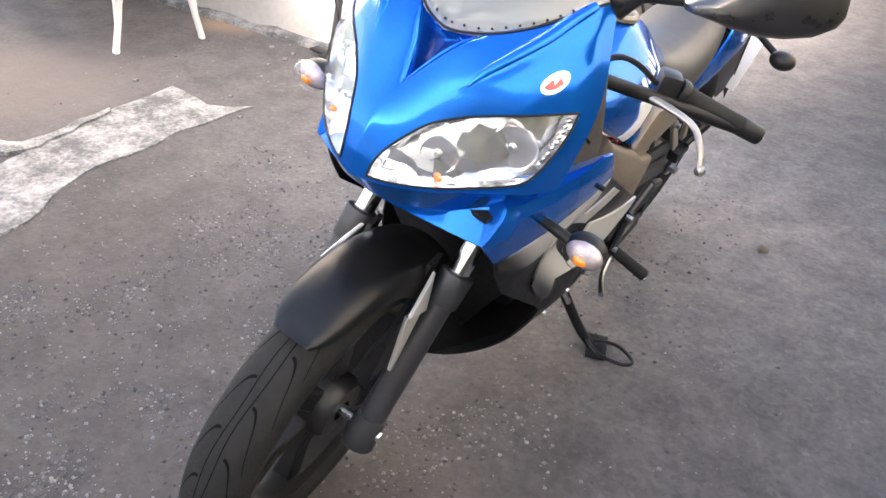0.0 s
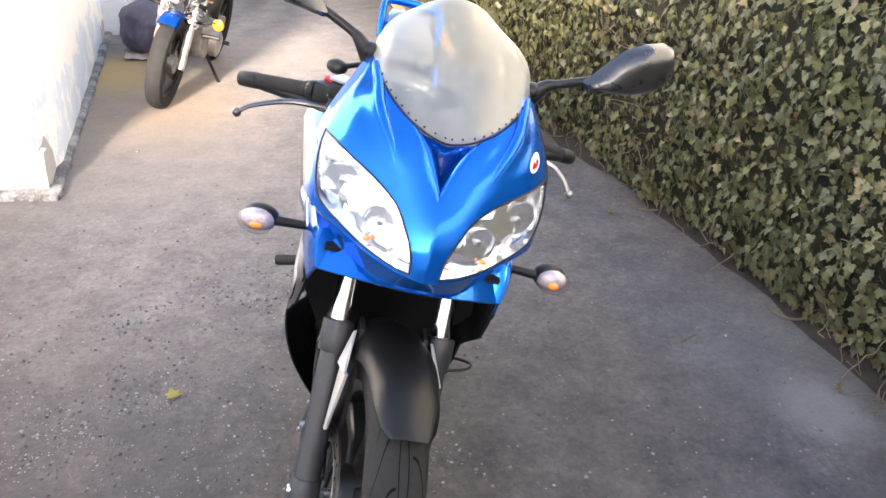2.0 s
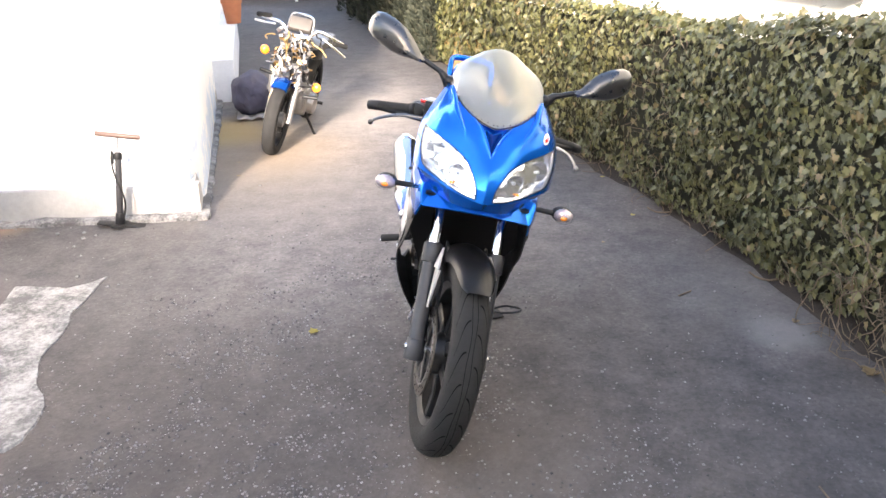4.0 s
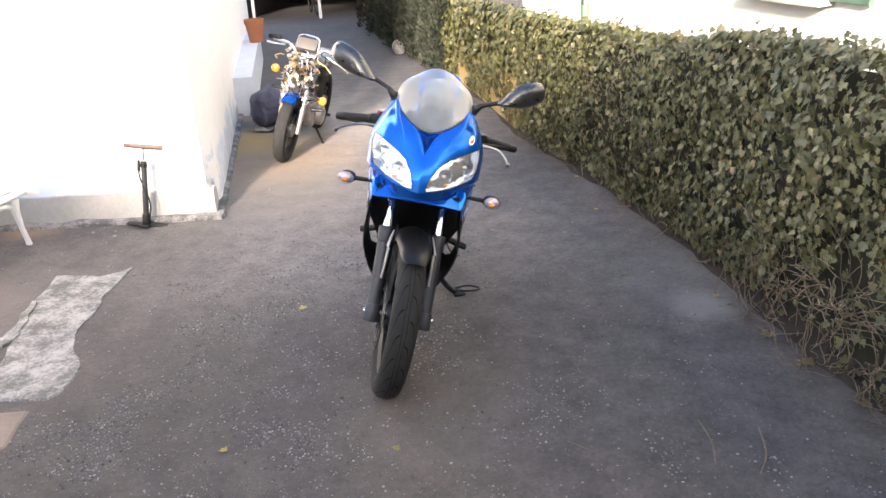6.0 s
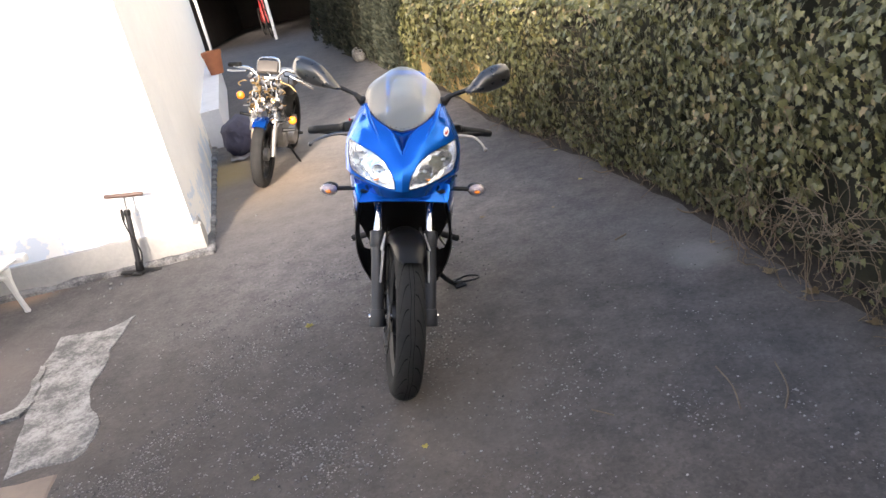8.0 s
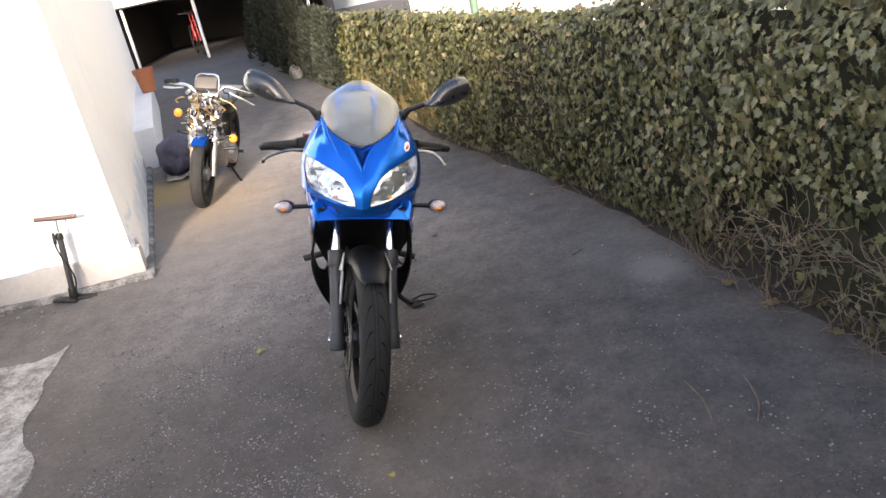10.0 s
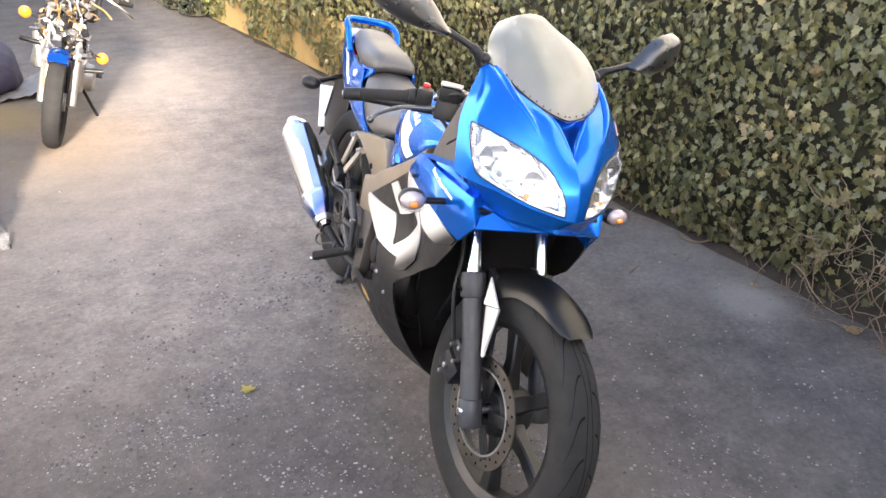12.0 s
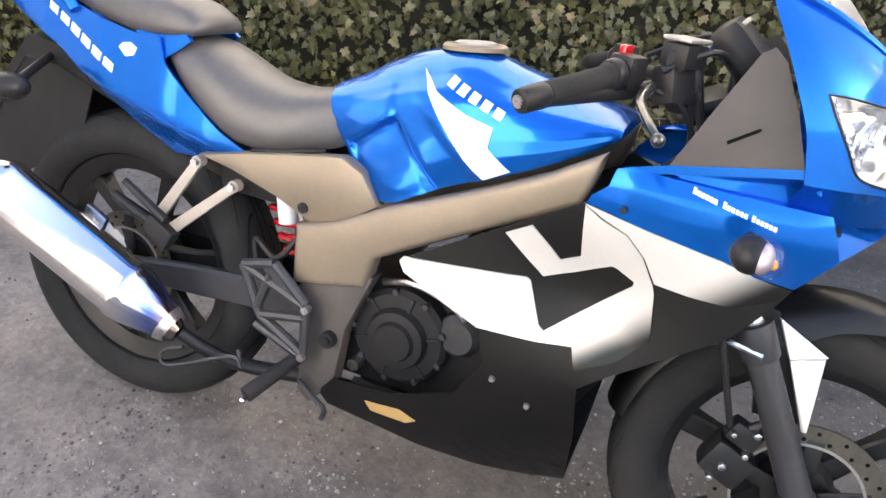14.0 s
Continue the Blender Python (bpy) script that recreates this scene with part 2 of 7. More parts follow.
def link(name, bm, mat, parent=None, label="", smooth=True):
    me = bpy.data.meshes.new(name)
    bmesh.ops.recalc_face_normals(bm, faces=bm.faces)
    bm.to_mesh(me)
    bm.free()
    if smooth:
        me.polygons.foreach_set("use_smooth", [True] * len(me.polygons))
        me.set_sharp_from_angle(angle=radians(38))
    for mm in mat if isinstance(mat, (list, tuple)) else [mat]:
        me.materials.append(mm)
    ob = new(name, me)
    if parent is not None:
        ob.parent = parent
    if label:
        ob["label"] = label
    return ob


def part(name, bm, mat, parent, label=""):
    return link(name, bm, mat, parent, label)


def thing(name, m, label, category, group="", kind=""):
    ob = new(name)
    ob.empty_display_size = 0.1
    ob.matrix_basis = m
    return tagged(ob, label, category, group, kind)


def box(size, at=(0, 0, 0), bevel=0.0, turn=(0, 0, 0), seg=2):
    bm = bmesh.new()
    bmesh.ops.create_cube(bm, size=1)
    bmesh.ops.scale(bm, vec=size, verts=bm.verts)
    if bevel:
        bmesh.ops.bevel(bm, geom=bm.edges[:], offset=bevel, segments=seg, affect="EDGES", profile=0.6)
    bmesh.ops.transform(bm, matrix=pose(*at, *turn), verts=bm.verts)
    return bm


def join(*bms):
    out = bms[0]
    for b in bms[1:]:
        me = bpy.data.meshes.new("tmp")
        b.to_mesh(me)
        b.free()
        out.from_mesh(me)
        bpy.data.meshes.remove(me)
    return out


def moved(bm, m):
    bmesh.ops.transform(bm, matrix=m, verts=bm.verts)
    return bm


def rod(a, b, r, r2=None, seg=14, bevel=0.0):
    a, b = Vector(a), Vector(b)
    bm = bmesh.new()
    d = b - a
    bmesh.ops.create_cone(bm, cap_ends=True, segments=seg, radius1=r, radius2=r if r2 is None else r2, depth=d.length)
    if bevel:
        caps = [e for e in bm.edges if any(len(f.verts) > 4 for f in e.link_faces)]
        bmesh.ops.bevel(bm, geom=caps, offset=bevel, segments=2, affect="EDGES", profile=0.5)
    turn = d.to_track_quat("Z", "Y").to_matrix().to_4x4()
    bmesh.ops.transform(bm, matrix=Matrix.Translation((a + b) / 2) @ turn, verts=bm.verts)
    return bm


def smooth_path(pts, n=6):
    pts = [Vector(p) for p in pts]
    if len(pts) < 3:
        return pts
    out = []
    for i in range(len(pts) - 1):
        p0, p1, p2, p3 = pts[max(i - 1, 0)], pts[i], pts[i + 1], pts[min(i + 2, len(pts) - 1)]
        for k in range(n):
            t = k / n
            out.append(0.5 * (2 * p1 + (p2 - p0) * t + (2 * p0 - 5 * p1 + 4 * p2 - p3) * t * t + (3 * p1 - p0 - 3 * p2 + p3) * t ** 3))
    return out + [pts[-1]]


def tube(pts, r, seg=8, n=6, flat=1.0, caps=True):
    """A round tube along a smooth path; r is one radius or one at each given point."""
    path = smooth_path(pts, n)
    rs = [r] * len(path) if not isinstance(r, (list, tuple)) else [float(np.interp(i / (len(path) - 1) * (len(r) - 1), range(len(r)), r)) for i in range(len(path))]
    bm = bmesh.new()
    rings, side = [], None
    for i, p in enumerate(path):
        d = (path[min(i + 1, len(path) - 1)] - path[max(i - 1, 0)]).normalized()
        if side is None:
            side = d.cross(Vector((0, 0, 1)) if abs(d.z) < 0.9 else Vector((1, 0, 0))).normalized()
        side = (side - d * side.dot(d)).normalized()
        up = d.cross(side)
        rings.append([bm.verts.new(p + side * math.cos(a) * rs[i] + up * math.sin(a) * rs[i] * flat) for a in (2 * math.pi * k / seg for k in range(seg))])
    for a, b in zip(rings, rings[1:]):
        for k in range(seg):
            bm.faces.new((a[k], a[(k + 1) % seg], b[(k + 1) % seg], b[k]))
    if caps:
        bm.faces.new(rings[0][::-1])
        bm.faces.new(rings[-1])
    return bm


def lathe(profile, seg=48, axis="X", closed=False):
    """Turns a profile of (along the axis, radius) round the axis."""
    bm = bmesh.new()
    rings = []
    for along, r in profile:
        ring = []
        for k in range(seg):
            a = 2 * math.pi * k / seg
            c, s = math.cos(a) * r, math.sin(a) * r
            ring.append(bm.verts.new((along, c, s) if axis == "X" else (c, s, along)))
        rings.append(ring)
    pairs = list(zip(rings, rings[1:])) + ([(rings[-1], rings[0])] if closed else [])
    for a, b in pairs:
        for k in range(seg):
            bm.faces.new((a[k], a[(k + 1) % seg], b[(k + 1) % seg], b[k]))
    if not closed:
        for ring, r in ((rings[0], profile[0][1]), (rings[-1], profile[-1][1])):
            if r > 1e-6:
                bm.faces.new(ring)
    return bm


def prism(outline, x0, x1, bevel=0.0):
    """A plate: an outline of (y, z), from x0 to x1."""
    bm = bmesh.new()
    f = bm.faces.new([bm.verts.new((x0, y, z)) for y, z in outline])
    r = bmesh.ops.extrude_face_region(bm, geom=[f])
    bmesh.ops.translate(bm, vec=(x1 - x0, 0, 0), verts=[g for g in r["geom"] if isinstance(g, bmesh.types.BMVert)])
    if bevel:
        bmesh.ops.bevel(bm, geom=bm.edges[:], offset=bevel, segments=2, affect="EDGES", profile=0.6)
    return bm


def panel(outline, xof, thick=0.004, step=0.03, bulge_in=0.0):
    """A bent shell: an outline of (y, z) laid on the surface x = xof(y, z)."""
    bm = bmesh.new()
    corners = [bm.verts.new((0, y, z)) for y, z in outline]
    for tri in tessellate_polygon([[Vector((y, z, 0)) for y, z in outline]]):
        if len(set(tri)) == 3:
            bm.faces.new([corners[i] for i in tri])
    bmesh.ops.recalc_face_normals(bm, faces=bm.faces)
    ys, zs = [p[0] for p in outline], [p[1] for p in outline]
    for lo, hi, axis in ((min(ys), max(ys), 1), (min(zs), max(zs), 2)):
        k = int((hi - lo) / step)
        for i in range(1, k + 1):
            at = lo + (hi - lo) * i / (k + 1)
            co, no = [0, 0, 0], [0, 0, 0]
            co[axis], no[axis] = at, 1
            bmesh.ops.bisect_plane(bm, geom=bm.verts[:] + bm.edges[:] + bm.faces[:], plane_co=co, plane_no=no, dist=1e-6)
    bmesh.ops.triangulate(bm, faces=[f for f in bm.faces if len(f.verts) > 4])
    for v in bm.verts:
        v.co.x = xof(v.co.y, v.co.z)
    if thick:
        base = bm.faces[:]
        side = -1 if sum(xof(y, z) for y, z in outline) > 0 else 1
        r = bmesh.ops.extrude_face_region(bm, geom=base)
        bmesh.ops.translate(bm, vec=(thick * side, 0, 0), verts=[g for g in r["geom"] if isinstance(g, bmesh.types.BMVert)])
    return bm


def loft(sections, close_ends=True, closed=True):
    """A skin over sections, each a list of as many points."""
    bm = bmesh.new()
    rings = [[bm.verts.new(p) for p in s] for s in sections]
    n = len(rings[0])
    for a, b in zip(rings, rings[1:]):
        for k in range(n if closed else n - 1):
            bm.faces.new((a[k], a[(k + 1) % n], b[(k + 1) % n], b[k]))
    if close_ends and closed:
        bm.faces.new(rings[0][::-1])
        bm.faces.new(rings[-1])
    return bm


def eased(rows, n=5):
    """Rows of numbers, with n smooth steps between each two."""
    a = np.array(rows, float)
    out = []
    for i in range(len(a) - 1):
        p0, p1, p2, p3 = a[max(i - 1, 0)], a[i], a[i + 1], a[min(i + 2, len(a) - 1)]
        for k in range(n):
            t = k / n
            out.append(0.5 * (2 * p1 + (p2 - p0) * t + (2 * p0 - 5 * p1 + 4 * p2 - p3) * t * t + (3 * p1 - p0 - 3 * p2 + p3) * t ** 3))
    return out + [a[-1]]


def shaped(outline, place, step=0.25, thick=0.0, push=(0, 0, 0)):
    """A bent shell: an outline in (u, v) laid on the surface place(u, v)."""
    bm = panel(outline, lambda u, v: 0.0, 0.0, step)
    for vert in bm.verts:
        vert.co = Vector(place(vert.co.y, vert.co.z))
    if thick:
        r = bmesh.ops.extrude_face_region(bm, geom=bm.faces[:])
        bmesh.ops.translate(bm, vec=Vector(push) * thick, verts=[g for g in r["geom"] if isinstance(g, bmesh.types.BMVert)])
    return bm


def ball(r, at, scale=(1, 1, 1), seg=20, turn=(0, 0, 0)):
    bm = bmesh.new()
    bmesh.ops.create_uvsphere(bm, u_segments=seg, v_segments=seg // 2 + 2, radius=r)
    bmesh.ops.scale(bm, vec=scale, verts=bm.verts)
    return moved(bm, pose(*at, *turn))

# ---- ground ----
def ground_mesh():
    bm = bmesh.new()
    xs = [-3000, -300, -40, -12, -7] + [round(-6 + 0.5 * k, 2) for k in range(21)] + [5, 8, 14, 40, 300, 3000]
    ys = [-3000, -300, -40, -12, -8] + [round(-6 + 0.5 * k, 2) for k in range(45)] + [18, 24, 40, 300, 3000]
    vs = [[bm.verts.new((x, y, 0)) for x in xs] for y in ys]
    for a, b in zip(vs, vs[1:]):
        for k in range(len(xs) - 1):
            bm.faces.new((a[k], a[k + 1], b[k + 1], b[k]))
    return bm


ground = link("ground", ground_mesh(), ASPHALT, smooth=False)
tagged(ground, "grey worn asphalt driveway with pale aggregate, sandy stains and painted-in sun patches", "driveway", kind="structure")

# ---- house with the white wall ----
CORNER, FAR = Vector((-1.295, 2.065, 0)), Vector((-3.3, 10.5, 0))
WEST = Vector((-7.5, 1.70, 0))


def wall_between(a, b, thick, z0, z1):
    d = (b - a).normalized()
    n = Vector((-d.y, d.x, 0)) * thick
    bm = bmesh.new()
    lo = [bm.verts.new((p.x, p.y, z0)) for p in (a, b, b + n, a + n)]
    hi = [bm.verts.new((p.x, p.y, z1)) for p in (a, b, b + n, a + n)]
    bm.faces.new(lo[::-1]), bm.faces.new(hi)
    for k in range(4):
        bm.faces.new((lo[k], lo[(k + 1) % 4], hi[(k + 1) % 4], hi[k]))
    return bm


def ragged_strip(a, b, n, top, out, seed, normal):
    """A low render band along a wall, with an uneven upper edge and face."""
    bm = bmesh.new()
    rows = []
    a, b, normal = Vector(a), Vector(b), Vector(normal)
    for k in range(n + 1):
        p = a + (b - a) * k / n
        h = top + 0.016 * noise.noise((k * 0.31, seed, 0)) + 0.008 * noise.noise((k * 1.3, seed, 5))
        w = out * (1 + 0.25 * noise.noise((k * 0.5, seed, 9)))
        rows.append([bm.verts.new(p + normal * d + Vector((0, 0, z))) for d, z in ((-0.02, 0.0), (w, 0.0), (w * 0.97, h * 0.55), (w * 0.7, h - 0.006), (-0.02, h))])
    for p, q in zip(rows, rows[1:]):
        for k in range(4):
            bm.faces.new((p[k], q[k], q[k + 1], p[k + 1]))
    return bm


house_front = (WEST - CORNER).normalized()
out_front = Vector((house_front.y, -house_front.x, 0)) * (1 if house_front.y * 0 - house_front.x * -1 < 0 else -1)
if out_front.y > 0:
    out_front = -out_front
house_side = (FAR - CORNER).normalized()
out_side = Vector((house_side.y, -house_side.x, 0))
if out_side.x < 0:
    out_side = -out_side
w = link("wall_front", wall_between(CORNER, WEST, -0.3, 0.0, 5.2), WALL, smooth=False)
tagged(w, "bright white plastered house wall above a grey plinth", "wall", kind="structure")
w = link("wall_side", wall_between(CORNER - out_front * 0.3, FAR, 0.3, 0.0, 5.2), WALL, smooth=False)
tagged(w, "white plastered side wall of the house along the driveway", "wall", kind="structure")
p = link("plinth_front", ragged_strip(CORNER + out_side * 0.03 + Vector((0.015, 0, 0)), WEST, 90, 0.185, 0.035, 1.0, out_front), PLINTH)
tagged(p, "pale grey rendered plinth at the foot of the wall", "plinth", kind="structure")
p = link("plinth_side", ragged_strip(CORNER + out_front * 0.02, FAR, 120, 0.20, 0.04, 4.0, out_side), PLINTH)
tagged(p, "pale grey rendered plinth along the side wall", "plinth", kind="structure")
p = link("footing", ragged_strip(CORNER + out_front * 0.03 + out_side * 0.09, WEST + out_front * 0.03, 110, 0.032, 0.07, 7.0, out_front), CONCRETE)
tagged(p, "whitish concrete footing strip along the wall", "footing", kind="structure")
p = link("footing_side", ragged_strip(CORNER + out_side * 0.035 - out_front * -0.09, FAR + out_side * 0.035, 120, 0.03, 0.06, 9.0, out_side), CONCRETE)
tagged(p, "whitish concrete footing strip along the side wall", "footing", kind="structure")


step_from, step_to = CORNER + house_side * 2.9, CORNER + house_side * 6.6
low = link("low_wall", wall_between(step_from + out_side * 0.21, step_to + out_side * 0.21, 0.2, 0.0, 0.36), worn("bluish_limewash", (0.66, 0.69, 0.74), (0.54, 0.57, 0.62), 7, 0.9, bump=0.4, dist=0.003), smooth=False)
tagged(low, "low bluish limewashed step along the side wall", "low wall", kind="structure")


# ---- concrete patch in the asphalt ----
def slab(points, top, seed, roughen=0.02):
    """A thin cast slab with a crumbled edge."""
    edge = []
    pts = [Vector((x, y, 0)) for x, y in points]
    for a, b in zip(pts, pts[1:] + pts[:1]):
        n = max(2, int((b - a).length / 0.035))
        for k in range(n):
            p = a + (b - a) * k / n
            edge.append(p + Vector((noise.noise((p.x * 9, p.y * 9, seed)), noise.noise((p.x * 9, p.y * 9, seed + 7)), 0)) * roughen)
    bm = bmesh.new()
    f = bm.faces.new([bm.verts.new(p) for p in edge])
    r = bmesh.ops.extrude_face_region(bm, geom=[f])
    up = [g for g in r["geom"] if isinstance(g, bmesh.types.BMVert)]
    c = sum((p for p in edge), Vector()) / len(edge)
    for v in up:
        v.co = c + (v.co - c) * 0.985 + Vector((0, 0, top))
    bmesh.ops.triangulate(bm, faces=bm.faces[:])
    return bm


patch = link("concrete_patch", slab([(-1.83, 1.21), (-1.7, 1.2), (-1.59, 1.19), (-1.52, 1.22), (-1.47, 1.29), (-1.47, 1.17), (-1.46, 0.96), (-1.43, 0.77), (-1.43, 0.66), (-1.41, 0.57), (-1.38, 0.44), (-1.3, 0.34), (-1.26, 0.27), (-1.24, 0.18), (-1.25, 0.1), (-1.28, 0.04), (-1.43, 0.04), (-1.53, 0.0), (-1.67, 0.47), (-1.78, 0.85)], 0.006, 2.0), CONCRETE, smooth=False)
tagged(patch, "pale weathered concrete patch with crumbled edges in the asphalt", "concrete patch", kind="structure")

ridge = link("mortar_ridge", slab([(-1.80, 0.90), (-1.75, 0.88), (-1.70, 0.68), (-1.665, 0.55), (-1.70, 0.46), (-1.78, 0.43), (-1.95, 0.40), (-1.95, 0.43), (-1.80, 0.47), (-1.73, 0.53), (-1.745, 0.68)], 0.014, 5.0, 0.03), CONCRETE, smooth=False)
tagged(ridge, "broken ridge of pale mortar beside the concrete patch", "mortar", kind="structure")
paving = link("paving_slab", slab([(-1.31, -0.03), (-1.60, -0.05), (-2.3, -0.05), (-2.3, -0.7), (-1.45, -0.65), (-1.28, -0.24)], 0.005, 8.0, 0.012), worn("beige_paving", (0.21, 0.165, 0.135), (0.14, 0.11, 0.092), 6, 0.9, bump=0.5, dist=0.004), smooth=False)
tagged(paving, "worn beige-brown paving slab beside the concrete patch", "paving", kind="structure")

# ---- neighbour's house behind the hedge ----
def beyond(y, off=0.0):
    return Vector((3.775 - 0.25 * y + off, y, 0))


NB_WALL = worn("cream_plaster", (0.88, 0.85, 0.76), (0.80, 0.76, 0.67), 4, 0.9, bump=0.4, dist=0.003)
GREEN = worn("green_shutter_paint", (0.10, 0.17, 0.12), (0.07, 0.12, 0.085), 9, 0.5, bump=0.1)
GREY_SILL = worn("grey_stone_sill", (0.42, 0.42, 0.41), (0.3, 0.3, 0.29), 10, 0.8)
DARK_GLASS = material("dark_window_glass", (0.03, 0.035, 0.04), 0.04, coat=1.0)
nb = link("neighbour_wall", wall_between(beyond(10.73), beyond(-7), 0.3, -0.05, 5.5), NB_WALL, smooth=False)
tagged(nb, "sunlit cream-white wall of the neighbouring house", "wall", kind="structure")
nb_turn = math.degrees(math.atan2(1, -0.25)) - 90
win = thing("window_1", Matrix.Translation(beyond(4.0, -0.005)) @ pose(0, 0, 0, 0, 0, nb_turn), "dark window with green wooden shutters and stone sill", "window", kind="structure")
part("pane", box((0.012, 0.84, 1.15), (-0.006, 0, 1.58), 0.002), DARK_GLASS, win)
for dy in (-0.42, 0, 0.42):
    part("window_frame", box((0.05, 0.05, 1.2), (-0.02, dy, 1.58), 0.006), WHITE, win)
for dz in (0.98, 2.18):
    part("window_frame", box((0.05, 0.89, 0.05), (-0.02, 0, dz), 0.006), WHITE, win)
part("window_sill", box((0.14, 1.04, 0.05), (-0.06, 0, 0.92), 0.008, (0, -4, 0)), GREY_SILL, win)


def shutter(y0, wide, z0=0.93, high=1.3):
    sh = part("shutter", join(*[box((0.035, 0.06, high), (-0.035, y0 + s * (wide / 2 - 0.03), z0 + high / 2), 0.004) for s in (-1, 1)], *[box((0.035, wide - 0.1, 0.07), (-0.035, y0, z0 + h), 0.004) for h in (0.035, high / 2, high - 0.035)]), GREEN, win, "green slatted wooden shutter")
    for k in range(24):
        h = 0.09 + k * (high - 0.18) / 23
        if abs(h - high / 2) > 0.05:
            part("slat", box((0.03, wide - 0.11, 0.007), (-0.035, y0, z0 + h), 0.0, (0, 35, 0)), GREEN, sh)


shutter(0.70, 0.46)
shutter(-0.70, 0.46)
pipe = thing("downpipe", Matrix.Translation(beyond(7.94, -0.07)), "green-grey painted metal rainwater downpipe on the wall", "downpipe")
part("pipe", rod((0, 0, 0), (0, 0, 5.2), 0.05, seg=16), GREEN, pipe)
for z in (0.6, 2.2, 3.8):
    part("pipe_bracket", moved(lathe([(-0.02, 0.05), (-0.02, 0.056), (0.02, 0.056), (0.02, 0.05)], 16, "Z", True), pose(0, 0, z)), STEEL, pipe)

# ---- carport at the end of the driveway ----
TIMBER_WHITE = worn("white_painted_timber", (0.7, 0.7, 0.68), (0.55, 0.54, 0.52), 8, 0.6)
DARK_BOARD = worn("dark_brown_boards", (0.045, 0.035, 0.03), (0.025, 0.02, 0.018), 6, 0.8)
carport = thing("carport", pose(-2.4, 13.9, 0), "dark open carport with white posts and roof edge", "carport")
for x in (-1.75, -0.4, 0.62, 1.75):
    part("post", box((0.055, 0.055, 1.3), (x, 0, 0.65), 0.008), TIMBER_WHITE, carport)
part("roof_edge", box((4.2, 0.05, 0.16), (0, -0.12, 1.32), 0.006), TIMBER_WHITE, carport)
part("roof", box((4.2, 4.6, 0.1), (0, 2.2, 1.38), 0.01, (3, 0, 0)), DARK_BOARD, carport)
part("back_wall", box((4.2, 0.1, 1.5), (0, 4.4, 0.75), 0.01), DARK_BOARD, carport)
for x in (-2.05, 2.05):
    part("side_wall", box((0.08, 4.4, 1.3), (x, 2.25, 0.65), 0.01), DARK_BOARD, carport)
TERRACOTTA = worn("terracotta", (0.42, 0.16, 0.08), (0.32, 0.12, 0.06), 14, 0.8)


def flower_pot(at, r, h):
    t = thing("flower_pot", Matrix.Translation(at), "orange terracotta flower pot with a thick rim", "flower pot", "terracotta pots")
    part("pot_body", lathe([(0, r * 0.68), (h * 0.8, r * 0.93), (h * 0.8, r), (h, r * 1.02), (h, r * 0.9), (h * 0.86, r * 0.86), (h * 0.85, 0.001)], 28, "Z"), TERRACOTTA, t)
    part("soil", moved(lathe([(0, r * 0.86), (0.01, r * 0.5), (0.012, 0.001)], 20, "Z"), pose(0, 0, h * 0.87)), DARK_BOARD, t)
    return t


flower_pot((-1.9, 14.4, 0), 0.12, 0.22)
flower_pot((-1.55, 14.3, 0), 0.13, 0.25)
flower_pot((-2.40, 7.55, 0.36), 0.12, 0.28)
stone = bmesh.new()
bmesh.ops.create_icosphere(stone, subdivisions=3, radius=0.09)
for v in stone.verts:
    v.co = v.co * (1 + 0.25 * noise.noise(v.co * 12)) + Vector((0, 0, 0.075))
    v.co.z = max(0.0, v.co.z * 1.15)
st = link("field_stone", stone, CONCRETE)
st.matrix_basis = pose(-0.72, 8.45, 0)
tagged(st, "pale grey rough stone at the edge of the driveway", "stone")
toy = thing("parked_bicycle", pose(-3.15, 15.0, 0, 0, 0, 20), "red bicycle parked in the shade of the carport", "bicycle")
BIKE_RED = material("red_cycle_paint", (0.5, 0.02, 0.02), 0.3, coat=1.0)
for y in (-0.42, 0.42):
    part("cycle_wheel", moved(lathe([(-0.012, 0.27), (0.012, 0.27), (0.012, 0.295), (-0.012, 0.295)], 36, closed=True), pose(0, y, 0.295)), RUBBER, toy)
part("cycle_frame", join(tube([(0, -0.36, 0.72), (0, 0.06, 0.68)], 0.016), tube([(0, -0.36, 0.70), (0, 0.0, 0.28), (0, 0.1, 0.82)], 0.016), tube([(0, -0.42, 0.295), (0, -0.33, 0.82)], 0.014), tube([(0, 0.42, 0.295), (0, 0.05, 0.66)], 0.012), tube([(0, 0.42, 0.295), (0, 0.0, 0.28)], 0.012)), BIKE_RED, toy)
part("cycle_bar", tube([(-0.26, -0.28, 0.88), (0, -0.34, 0.86), (0.26, -0.28, 0.88)], 0.012), CHROME, toy)
part("cycle_saddle", ball(0.09, (0, 0.12, 0.86), (0.8, 1.4, 0.35)), BLACK, toy)

# far house closing the view, and unseen walls added behind the camera to shape the sunlight
far_wall = link("far_house_wall", wall_between(Vector((6, 19, 0)), Vector((-9, 19, 0)), -0.3, -0.05, 4.5), worn("dim_grey_render", (0.25, 0.27, 0.3), (0.18, 0.19, 0.21), 3, 0.9), smooth=False)
tagged(far_wall, "grey rendered wall of a distant house", "wall", kind="structure")
# tall piece shades the far hedge; the low piece lets a sun patch through
back_wall = link("rear_wall_gable", wall_between(Vector((-1.15, -4.9, 0)), Vector((-0.6, -4.9, 0)), -0.3, -0.05, 4.8), NB_WALL, smooth=False)
tagged(back_wall, "unseen tall plastered wall piece added to shade the far hedge", "wall", kind="structure")
